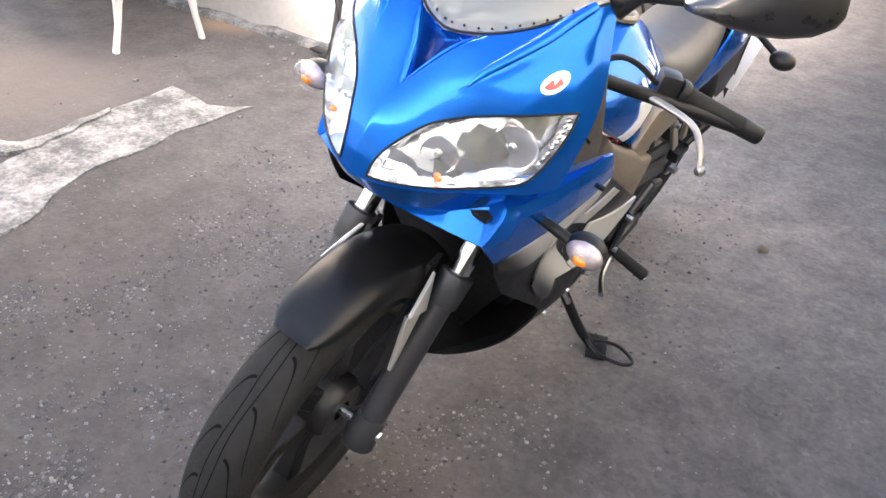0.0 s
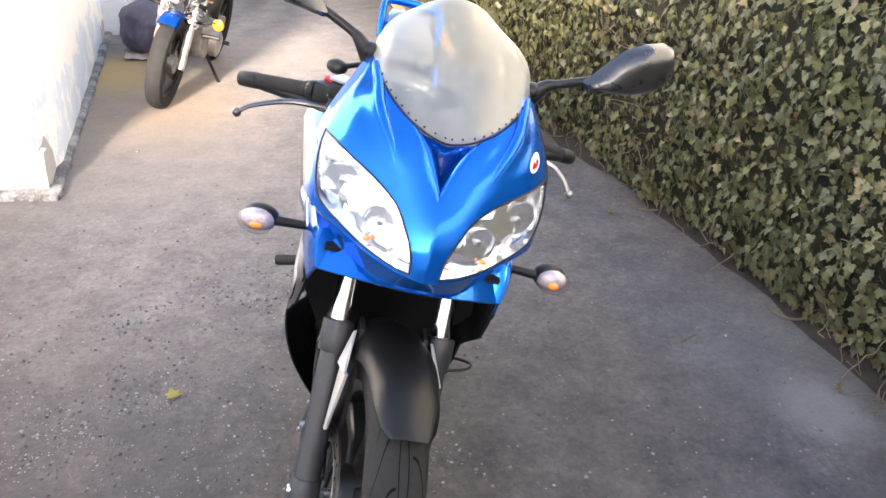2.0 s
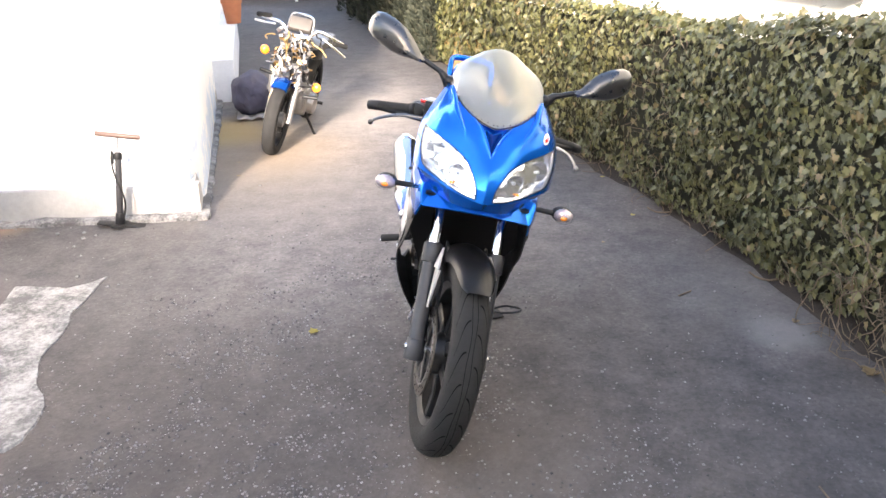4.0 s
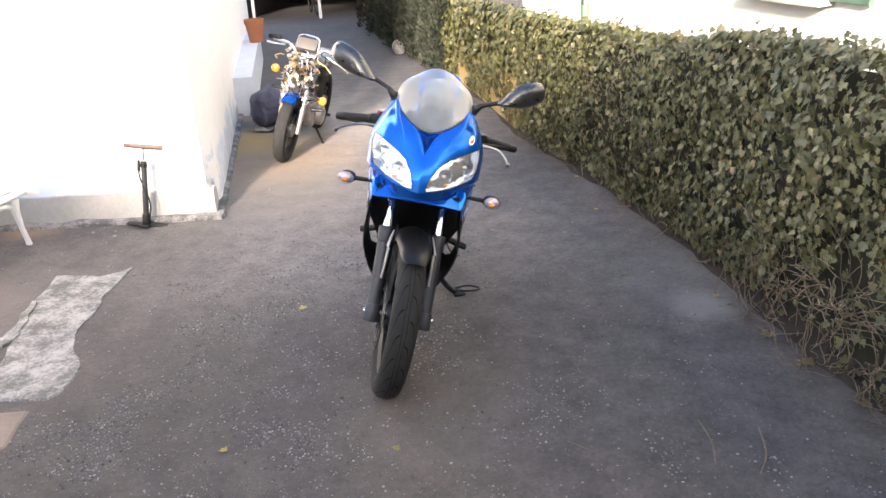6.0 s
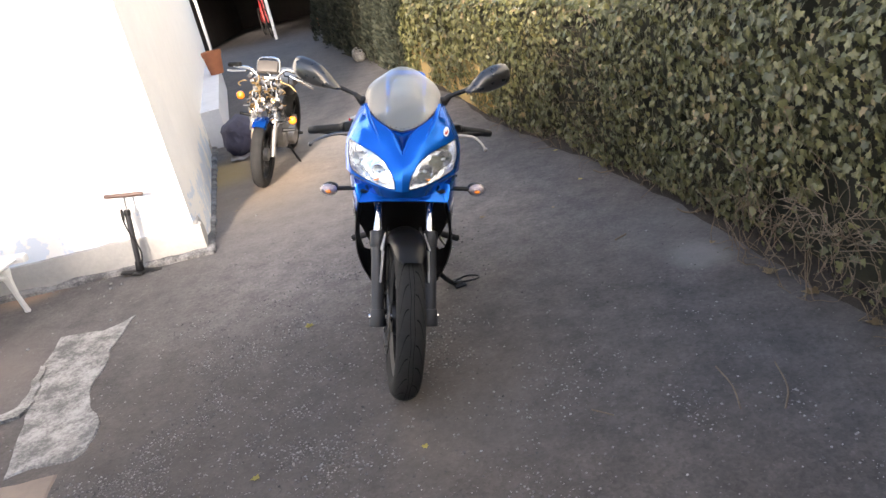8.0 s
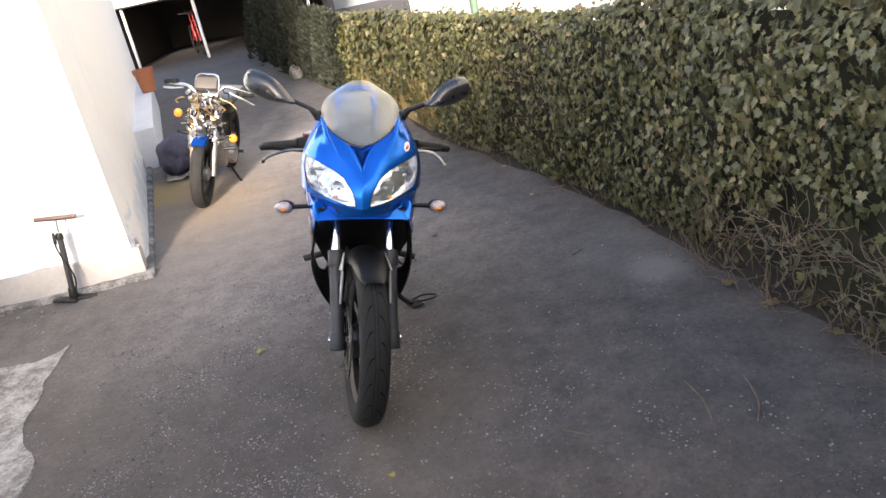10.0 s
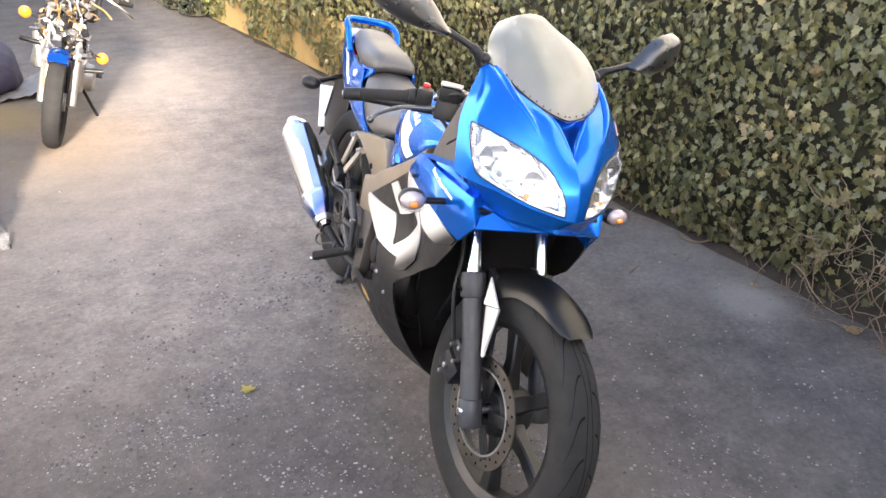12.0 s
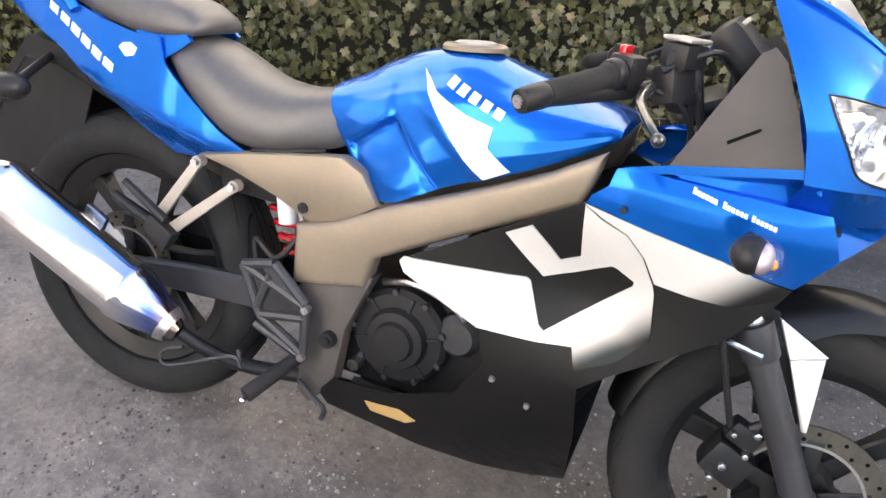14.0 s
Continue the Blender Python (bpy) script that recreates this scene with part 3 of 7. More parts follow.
back_wall = link("rear_wall", wall_between(Vector((-0.6, -4.9, 0)), Vector((9, -4.9, 0)), -0.3, -0.05, 3.55), NB_WALL, smooth=False)
tagged(back_wall, "unseen pale plastered wall added to close and shade the yard", "wall", kind="structure")
back_wall = link("rear_wall_low", wall_between(Vector((-2.6, -4.9, 0)), Vector((-1.15, -4.9, 0)), -0.3, -0.05, 2.7), NB_WALL, smooth=False)
tagged(back_wall, "unseen lower plastered wall piece added to let sun past by the house", "wall", kind="structure")
back_wall = link("rear_wall_west", wall_between(Vector((-14, -4.9, 0)), Vector((-2.6, -4.9, 0)), -0.3, -0.05, 3.55), NB_WALL, smooth=False)
tagged(back_wall, "unseen pale plastered wall added to close and shade the yard", "wall", kind="structure")

# ---- ivy hedge over a low ochre wall ----
HEDGE = [(3.4, -8.0), (2.45, -3.5), (1.95, -1.4), (1.67, -0.2), (1.53, 0.53), (1.40, 1.28), (1.09, 2.43), (0.69, 3.62), (0.42, 4.96), (-0.15, 7.4), (-0.66, 9.7), (-1.45, 12.8), (-1.7, 13.7)]
HY = [p[1] for p in HEDGE]
HX = [p[0] - 0.035 for p in HEDGE]


def hedge_x(y):
    return float(np.interp(y, HY, HX))


def hedge_top(y):
    base = float(np.interp(y, [-8, -0.5, 0.0, 0.8, 1.23, 1.79, 2.0, 2.15, 2.5, 2.95, 4.2, 5.4, 6.6, 10.4, 13.7], [1.2, 1.17, 1.14, 1.12, 1.09, 1.0, 0.93, 0.935, 1.0, 0.965, 0.935, 0.92, 0.85, 0.76, 0.72]))
    return base + 0.03 * noise.noise((y * 3.1, 4.0, 0)) + 0.015 * noise.noise((y * 9.0, 1.0, 0)) - 0.04


OCHRE = worn("ochre_wall_plaster", (0.48, 0.34, 0.14), (0.36, 0.25, 0.10), 7, 0.9, bump=0.5, dist=0.004)
bm = bmesh.new()
for y0 in np.arange(3.9, 6.6, 0.9):
    a, b = Vector((hedge_x(y0) + 0.05, y0, 0)), Vector((hedge_x(y0 + 0.9) + 0.05, y0 + 0.9, 0))
    bm = join(bm, wall_between(a, b, -0.2, 0, 0.4))
ow = link("ochre_wall", bm, OCHRE, smooth=False)
tagged(ow, "low ochre plastered wall showing through the ivy", "wall", kind="structure")


def leaf_points(k):
    """A lobed ivy leaf in its plane, stalk at the origin, tip along +y; slightly folded."""
    wide = (1.0, 0.85, 1.12, 0.95)[k]
    side = [(0.16, -0.10), (0.46 * wide, 0.02), (0.30 * wide, 0.26), (0.40 * wide, 0.52), (0.19 * wide, 0.62)]
    right = [(x, y, 0.10 * x * x * 4 - 0.05 * y * y) for x, y in side]
    mid = [(0, 0, 0), (0, 0.45, 0.0), (0, 1.0, -0.12)]
    return mid + right + [(-x, y, z) for x, y, z in right]


def leaf_faces():
    r = [3, 4, 5, 6, 7]
    l = [8, 9, 10, 11, 12]
    return [(0, r[0], r[1]), (0, r[1], r[2]), (0, r[2], 1), (1, r[2], r[3]), (1, r[3], r[4]), (1, r[4], 2), (0, l[1], l[0]), (0, l[2], l[1]), (0, 1, l[2]), (1, l[3], l[2]), (1, l[4], l[3]), (1, 2, l[4])]


def ivy_material():
    m = material("ivy_leaf", (0.05, 0.07, 0.02), 0.42, spec=0.5)
    info = m.node_tree.nodes.new("ShaderNodeNewGeometry").outputs["Random Per Island"]
    tone = ramp(m, info, [(0.0, (0.037, 0.046, 0.020)), (0.35, (0.063, 0.073, 0.028)), (0.6, (0.093, 0.099, 0.037)), (0.8, (0.120, 0.120, 0.044)), (0.92, (0.156, 0.149, 0.056)), (0.97, (0.171, 0.110, 0.055)), (1.0, (0.268, 0.220, 0.110))])
    v = coords(m)
    wire(m, mix(m, 0.35, tone, ramp(m, noise_tex(m, 2.2, 4, 0.6, v), [(0.3, (0.055, 0.066, 0.029)), (0.7, (0.165, 0.135, 0.055))])), principled(m).inputs["Base Color"])
    vein = noise_tex(m, 90, 2, 0.5, v)
    relief(m, vein, 0.15, 0.001)
    return m


IVY = ivy_material()
rng = np.random.default_rng(5)
LEAVES = [leaf_points(k) for k in range(4)]
FACES = leaf_faces()


def bare(y, z):
    """Where hardly any leaves grow: the ochre gaps and the dry foot."""
    if 4.28 < y < 4.72 and z < 0.26 + 0.05 * math.sin(y * 30):
        return True
    if 5.62 < y < 6.2 and z < 0.24 + 0.04 * math.sin(y * 23):
        return True
    if y < 0.75 and z < 0.10 + 0.34 * min(1.0, (0.75 - y) / 0.6) + 0.06 * math.sin(y * 17):
        return rng.random() < 0.86
    if 2.0 < y < 2.5 and 0.15 < z < 0.85:
        return rng.random() < 0.35
    return rng.random() < 0.04


def leaf_frame(y, z, size):
    top = hedge_top(y)
    s = z / top
    lump = 0.07 * noise.noise((y * 1.7, z * 2.2, 3)) + 0.035 * noise.noise((y * 5, z * 5, 8))
    inset = 0.02 - lump + 0.10 * max(0.0, s - 0.82) / 0.18 + 0.05 * max(0.0, 0.12 - z) / 0.12
    x = hedge_x(y) + inset + rng.uniform(-0.02, 0.05)
    out = Vector((-1, -0.22, 0.12 + 1.1 * max(0, s - 0.85) / 0.15)).normalized()
    out = (out + Vector(rng.normal(0, 0.42, 3))).normalized()
    tip = Vector((rng.normal(0, 0.55), rng.normal(0, 0.55), -1.0))
    tip = (tip - out * tip.dot(out)).normalized()
    side = tip.cross(out)
    return Matrix(((side.x * size, tip.x * size, out.x * size, x), (side.y * size, tip.y * size, out.y * size, y), (side.z * size, tip.z * size, out.z * size, max(z, 0.012 + size * 0.9)), (0, 0, 0, 1)))


places = []
for lo, hi, per in ((-4.0, -0.8, 260), (-0.8, 1.4, 2900), (1.4, 4.2, 2400), (4.2, 7.5, 1200), (7.5, 13.7, 600)):
    for _ in range(int((hi - lo) * 1.05 * per)):
        y = rng.uniform(lo, hi)
        z = hedge_top(y) * rng.random() ** 0.9
        if not bare(y, z):
            places.append(leaf_frame(y, z, rng.uniform(0.020, 0.041) if y < 4.2 else rng.uniform(0.035, 0.06)))
    for _ in range(int((hi - lo) * per * 0.36)):
        y = rng.uniform(lo, hi)
        top = hedge_top(y)
        m = leaf_frame(y, top, rng.uniform(0.026, 0.048))
        depth = rng.random()
        m[0][3] = hedge_x(y) + 0.08 + 0.5 * depth
        m[2][3] = top - 0.13 * depth + 0.02 * noise.noise((y * 5, m[0][3] * 6, 2)) + abs(rng.normal(0, 0.018))
        places.append(m)
for _ in range(110):
    y = rng.uniform(-0.6, 9)
    x = hedge_x(y) + 0.05 + 0.3 * rng.random()
    for k in range(rng.integers(2, 6)):
        m = leaf_frame(y, hedge_top(y), rng.uniform(0.03, 0.05))
        m[0][3], m[1][3], m[2][3] = x + rng.normal(0, 0.02), y + rng.normal(0, 0.02), hedge_top(y) - 0.02 + 0.014 * k
        places.append(m)
near = [i for i, m in enumerate(places) if -0.1 < m[1][3] < 1.5 and 0.25 < m[2][3] < 1.0]
near = set(near[:: max(1, len(near) // 300)][:300])
verts, faces = [], []
for i, m in enumerate(places):
    if i in near:
        continue
    base = len(verts)
    verts += [m @ Vector(p) for p in LEAVES[i % 4]]
    faces += [(a + base, b + base, c + base) for a, b, c in FACES]
hedge = thing("hedge", pose(hedge_x(1.0), 1.0, 0), "dense dark green ivy hedge with dry stems at its foot", "hedge", kind="stuff")
to_hedge = hedge.matrix_basis.inverted()
me = bpy.data.meshes.new("foliage")
me.from_pydata(verts, [], faces)
me.materials.append(IVY)
fo = new("foliage", me)
fo.parent, fo.matrix_parent_inverse = hedge, to_hedge
tagged(fo, kind="stuff")
near_mesh = []
for k in range(4):
    me = bpy.data.meshes.new("leaf")
    me.from_pydata([Vector(p) for p in LEAVES[k]], [], FACES)
    me.materials.append(IVY)
    near_mesh.append(me)

# dark core behind the leaves, painting in the shade deep inside the hedge
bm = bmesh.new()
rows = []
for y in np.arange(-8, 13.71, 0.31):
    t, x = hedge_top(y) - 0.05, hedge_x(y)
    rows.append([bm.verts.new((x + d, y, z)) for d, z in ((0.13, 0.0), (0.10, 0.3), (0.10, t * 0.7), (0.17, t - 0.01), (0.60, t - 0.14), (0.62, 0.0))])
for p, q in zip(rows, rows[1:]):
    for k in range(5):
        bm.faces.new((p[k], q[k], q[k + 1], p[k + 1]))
core = link("hedge_core", bm, IVY_SHADE, hedge)
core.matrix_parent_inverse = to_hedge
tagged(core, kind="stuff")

# dry stems hanging in a tangle at the foot and in the thin stretch
STEM = worn("dry_stem", (0.21, 0.16, 0.105), (0.09, 0.065, 0.045), 25, 0.8)
bm = bmesh.new()
for k in range(520):
    if k < 400:
        y = rng.uniform(-1.1, 0.62)
        z0 = rng.uniform(0.02, 0.42)
        out = rng.uniform(-0.10, 0.09)
    elif k < 470:
        y = rng.uniform(1.95, 2.55)
        z0 = rng.uniform(0.1, 0.85)
        out = rng.uniform(-0.02, 0.08)
    else:
        y = rng.uniform(0.6, 4.0)
        z0 = rng.uniform(0.01, 0.12)
        out = rng.uniform(-0.05, 0.06)
    pts, p = [], Vector((hedge_x(y) + out, y, z0))
    d = Vector((rng.normal(0, 0.3), rng.normal(0, 1.0), rng.normal(0, 0.8))).normalized()
    runner = k < 400 and k % 4 == 0
    for _ in range(9 if runner else 6):
        pts.append(p.copy())
        d = (d + Vector(rng.normal(0, 0.28 if runner else 0.45, 3)) + Vector((0, 0, -0.12))).normalized()
        p = p + d * (rng.uniform(0.04, 0.065) if runner else rng.uniform(0.018, 0.05))
        p.z = max(p.z, 0.006)
        p.x = max(p.x, hedge_x(p.y) - 0.09)
    bm = join(bm, tube(pts, rng.uniform(0.0011, 0.0024), 4, 2))
st = link("dry_stems", bm, STEM, hedge)
st.matrix_parent_inverse = to_hedge
tagged(st, kind="stuff")

# soil and litter along the foot of the hedge
SOIL = worn("dark_soil", (0.055, 0.042, 0.033), (0.022, 0.017, 0.014), 14, 0.95, bump=0.8, dist=0.01)
bm = bmesh.new()
rows = []
for y in np.arange(-8, 13.6, 0.12):
    e = 0.05 * noise.noise((y * 2.5, 0, 1)) + 0.03 * noise.noise((y * 8, 0, 3))
    x = hedge_x(y)
    rows.append([bm.verts.new((x + d, y, max(0.0, z))) for d, z in ((0.02 + e, -0.001), (0.07 + e, 0.012 + 0.01 * noise.noise((y * 9, 1, 1))), (0.12, 0.03 + 0.012 * noise.noise((y * 7, 2, 1))), (0.7, 0.03))])
for p, q in zip(rows, rows[1:]):
    for k in range(3):
        bm.faces.new((p[k], q[k], q[k + 1], p[k + 1]))
soil = link("soil_strip", bm, SOIL)
tagged(soil, "strip of dark soil and litter under the hedge", "soil", kind="structure")


# dark conifer-like shrubs added as the shade on the hedge's far end
def shade_green_material():
    m = material("shaded_hedge_green", (0.018, 0.023, 0.016), 0.7, spec=0.2)
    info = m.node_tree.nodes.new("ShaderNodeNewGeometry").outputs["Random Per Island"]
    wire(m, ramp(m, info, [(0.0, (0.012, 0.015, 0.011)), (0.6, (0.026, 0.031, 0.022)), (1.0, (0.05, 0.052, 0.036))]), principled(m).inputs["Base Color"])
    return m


SHADE_GREEN = shade_green_material()


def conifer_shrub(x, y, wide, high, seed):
    t = thing("conifer_shrub", pose(x, y, 0), "dark grey-green conifer-like shrub added for the hedge's shaded far end", "shrub", "conifer shrubs")
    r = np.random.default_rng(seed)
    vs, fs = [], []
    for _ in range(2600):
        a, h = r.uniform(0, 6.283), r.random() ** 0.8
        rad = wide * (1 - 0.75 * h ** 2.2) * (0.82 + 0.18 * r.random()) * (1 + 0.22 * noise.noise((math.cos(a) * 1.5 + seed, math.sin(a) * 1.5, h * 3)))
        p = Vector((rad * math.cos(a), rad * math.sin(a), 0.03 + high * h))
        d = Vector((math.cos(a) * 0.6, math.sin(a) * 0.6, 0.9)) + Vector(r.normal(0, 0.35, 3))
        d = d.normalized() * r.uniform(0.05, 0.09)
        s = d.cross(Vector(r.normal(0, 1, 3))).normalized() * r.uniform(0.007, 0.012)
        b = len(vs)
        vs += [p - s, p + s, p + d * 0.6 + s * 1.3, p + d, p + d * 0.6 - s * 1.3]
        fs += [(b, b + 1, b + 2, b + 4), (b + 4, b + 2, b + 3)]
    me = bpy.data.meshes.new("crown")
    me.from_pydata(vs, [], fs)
    me.materials.append(SHADE_GREEN)
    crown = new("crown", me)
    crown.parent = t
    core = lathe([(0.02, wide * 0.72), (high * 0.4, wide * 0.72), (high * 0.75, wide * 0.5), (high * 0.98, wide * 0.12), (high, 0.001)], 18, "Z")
    part("crown_core", core, IVY_SHADE, t)
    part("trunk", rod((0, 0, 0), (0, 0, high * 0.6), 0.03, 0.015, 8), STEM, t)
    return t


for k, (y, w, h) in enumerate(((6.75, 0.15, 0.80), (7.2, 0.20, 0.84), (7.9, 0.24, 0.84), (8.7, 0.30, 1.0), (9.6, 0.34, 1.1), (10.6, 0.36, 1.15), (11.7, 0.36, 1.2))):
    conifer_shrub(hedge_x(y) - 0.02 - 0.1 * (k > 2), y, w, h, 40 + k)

# ---- the blue motorcycle: local x to its left side, y to its rear, z up ----
LEAN = 13.0
bike = thing("motorcycle", pose(-0.012, 0.085, 0, 0, LEAN, 0), "glossy blue and silver faired sports motorcycle on its side stand", "motorcycle")
REAR_Y, REAR_R, FRONT_R = 1.292, 0.308, 0.291
RAKE, STEER = 27.0, 6.5
steer_axis = Vector((0, math.sin(radians(RAKE)), math.cos(radians(RAKE))))
steer_at = Matrix.Translation((0, 0.03, FRONT_R))
TURNED = steer_at @ Matrix.Rotation(radians(STEER), 4, steer_axis) @ steer_at.inverted()


def tyre_mesh(r, half, seg=96):
    """A road tyre with sipes cut across the shoulders of its crown."""
    crown = [(-half * 0.72, r - 0.082), (-half * 0.9, r - 0.07), (-half, r - 0.045), (-half * 0.92, r - 0.024), (-half * 0.72, r - 0.0105), (-half * 0.45, r - 0.0035), (-half * 0.16, r - 0.0005),
             (0, r), (half * 0.16, r - 0.0005), (half * 0.45, r - 0.0035), (half * 0.72, r - 0.0105), (half * 0.92, r - 0.024), (half, r - 0.045), (half * 0.9, r - 0.07), (half * 0.72, r - 0.082)]
    return lathe(crown, seg, closed=True)


def crown_r(r, s):
    """Radius of the tread at s half widths from the middle."""
    return r - float(np.interp(abs(s), [0, 0.16, 0.45, 0.72, 0.92], [0, 0.0005, 0.0035, 0.0105, 0.024]))


def groove_mesh(r, half, at, swing, waves, phase, wide):
    """One thin tread groove that weaves round the tyre."""
    bm = bmesh.new()
    rows = []
    n = waves * 10
    for k in range(n):
        a = 2 * math.pi * k / n
        s = at + swing * math.sin(waves * a + phase)
        rows.append([bm.verts.new((x * half, (crown_r(r, x) + 0.0007) * math.cos(a), (crown_r(r, x) + 0.0007) * math.sin(a))) for x in (s - wide, s + wide)])
    for p, q in zip(rows, rows[1:] + rows[:1]):
        bm.faces.new((p[0], p[1], q[1], q[0]))
    return bm


def sipe_mesh(r, half, side, count):
    """Curved grooves that sweep from the middle of the tread to one shoulder."""
    bm = bmesh.new()
    for k in range(count):
        a0 = 2 * math.pi * k / count + (0.12 if side > 0 else 0.0)
        rows = []
        for t in np.linspace(0, 1, 9):
            s = side * (0.20 + 0.62 * t + (0.06 if k % 2 else 0.0))
            a = a0 + 0.34 * t - 0.10 * math.sin(math.pi * t)
            w = (0.004 + 0.009 * math.sin(math.pi * (0.12 + 0.8 * t)))
            rr = crown_r(r, s) + 0.0008
            rows.append([bm.verts.new((s * half, rr * math.cos(a + d), rr * math.sin(a + d))) for d in (-w, w)])
        for p, q in zip(rows, rows[1:]):
            bm.faces.new((p[0], p[1], q[1], q[0]))
    return bm


GROOVE = material("tread_groove", (0.006, 0.006, 0.006), 0.95, spec=0.1)


def wheel(name, y, r, half, m, spokes, disc_x, disc_r, first):
    hub_label = "black cast alloy wheel with road tyre"
    w = part(name, lathe([(-0.036, 0.228), (-0.04, 0.222), (-0.034, 0.206), (-0.024, 0.19), (0.024, 0.19), (0.034, 0.206), (0.04, 0.222), (0.036, 0.228), (0.02, 0.21), (-0.02, 0.21)], 72, closed=True), RIM, bike, hub_label)
    w.matrix_basis = m @ Matrix.Translation((0, y, r))
    part("tyre", tyre_mesh(r, half), RUBBER, w, "worn black road tyre with curved tread grooves")
    for at, swing, waves, phase, wide in ((-0.13, 0.035, 11, 0.0, 0.018), (0.13, 0.035, 11, 1.6, 0.018)):
        part("tread_groove", groove_mesh(r, half, at, swing, waves, phase, wide), GROOVE, w)
    for side in (-1, 1):
        part("tread_groove", sipe_mesh(r, half, side, 22), GROOVE, w)
    part("hub", join(lathe([(-0.045, 0.02), (-0.045, 0.05), (-0.03, 0.06), (0.03, 0.06), (0.045, 0.05), (0.045, 0.02)], 32, closed=True)), RIM, w)
    for k in range(spokes):
        a = 2 * math.pi * k / spokes + first
        sp = loft([[(-0.02, -0.022, 0.045), (0.02, -0.022, 0.045), (0.02, 0.022, 0.045), (-0.02, 0.022, 0.045)],
                   [(-0.013, -0.016, 0.12), (0.013, -0.016, 0.12), (0.013, 0.016, 0.12), (-0.013, 0.016, 0.12)],
                   [(-0.02, -0.019, 0.196), (0.02, -0.019, 0.196), (0.02, 0.019, 0.196), (-0.02, 0.019, 0.196)]])
        bmesh.ops.bevel(sp, geom=sp.edges[:], offset=0.004, segments=1, affect="EDGES")
        part("spoke", moved(sp, Matrix.Rotation(a, 4, "X")), RIM, w)
    d = disc_x
    ring = lathe([(d - 0.002, disc_r), (d + 0.002, disc_r), (d + 0.002, disc_r - 0.034), (d - 0.002, disc_r - 0.034)], 64, closed=True)
    disc = part("brake_disc", ring, DISC, w, "drilled steel brake disc")
    holes = bmesh.new()
    for k in range(36):
        a = 2 * math.pi * k / 36
        rr = disc_r - (0.011 if k % 2 else 0.023)
        holes = join(holes, rod((d - 0.0026, rr * math.cos(a), rr * math.sin(a)), (d + 0.0026, rr * math.cos(a), rr * math.sin(a)), 0.0034, seg=8))
    part("disc_hole", holes, GROOVE, disc)
    carrier = bmesh.new()
    for k in range(5):
        a = 2 * math.pi * k / 5
        carrier = join(carrier, moved(box((0.006, 0.026, 0.075), (d, 0, 0.068), 0.002), Matrix.Rotation(a, 4, "X")))
    part("disc_carrier", carrier, RIM, disc)
    edge = lathe([(d - 0.0032, disc_r - 0.030), (d + 0.0032, disc_r - 0.030), (d + 0.0032, disc_r - 0.0345), (d - 0.0032, disc_r - 0.0345)], 64, closed=True)
    part("inner_ring", edge, ALLOY, disc, "pale machined inner edge of the disc")
    return w


wheel("front_wheel", 0.0, FRONT_R, 0.049, TURNED, 6, -0.062, 0.129, -0.22)
wheel("rear_wheel", REAR_Y, REAR_R, 0.066, Matrix.Identity(4), 6, -0.06, 0.11, 0.3)


# -- front fork, mudguard, brake --
def steered(name, bm, mat, label="", parent=bike):
    return part(name, moved(bm, TURNED), mat, parent, label)


def fork_at(z, side):
    return (side * 0.094, (z - 0.296) * 0.53, z)


for side in (-1, 1):
    leg = steered("fork_leg", join(rod(fork_at(0.275, side), fork_at(0.52, side), 0.024, 0.0225, 20), rod(fork_at(0.515, side), fork_at(0.566, side), 0.0275, 0.029, 20, 0.004), rod((side * 0.094, -0.012, 0.262), (side * 0.094, 0.012, 0.32), 0.03, 0.027, 16, 0.004)), FORK_GREY, "grey painted fork lower leg")
    steered("fork_tube", rod(fork_at(0.56, side), fork_at(0.84, side), 0.0175, seg=20), CHROME, "polished chrome fork tube")
    steered("axle_bolt", rod((side * 0.1, 0, 0.296), (side * 0.126, 0, 0.296), 0.011, 0.009, 12, 0.002), CHROME)
steered("axle", rod((-0.1, 0, 0.296), (0.1, 0, 0.296), 0.009), STEEL)
steered("lower_yoke", box((0.235, 0.07, 0.03), (0, 0.215, 0.70), 0.01, (-RAKE, 0, 0)), BLACK)
steered("upper_yoke", box((0.225, 0.075, 0.022), (0, 0.285, 0.845), 0.008, (-RAKE, 0, 0)), BLACK)


def mudguard():
    secs = []
    for deg in np.linspace(119, 10, 30):
        a = radians(deg)
        t = (119 - deg) / 109
        r = 0.314 + 0.008 * math.sin(t * 3)
        wide = float(np.interp(t, [0, 0.03, 0.1, 0.25, 0.42, 0.6, 1.0], [0.030, 0.043, 0.053, 0.061, 0.068, 0.066, 0.060]))
        drop = float(np.interp(t, [0, 0.03, 0.15, 0.3, 0.42, 0.55, 0.7, 1.0], [0.006, 0.014, 0.026, 0.045, 0.072, 0.06, 0.035, 0.03]))
        ring = []
        for f in np.linspace(-1, 1, 13):
            bend = abs(f) ** 1.25 * math.pi / 2
            rr = r - drop * (1 - math.cos(bend) ** 0.9) if abs(f) < 1 else r - drop
            ring.append((math.copysign(math.sin(bend), f) * wide, rr * math.cos(a), 0.296 + rr * math.sin(a)))
        secs.append(ring)
    bm = loft(secs, closed=False)
    r = bmesh.ops.solidify(bm, geom=bm.faces[:], thickness=0.0035)
    return bm


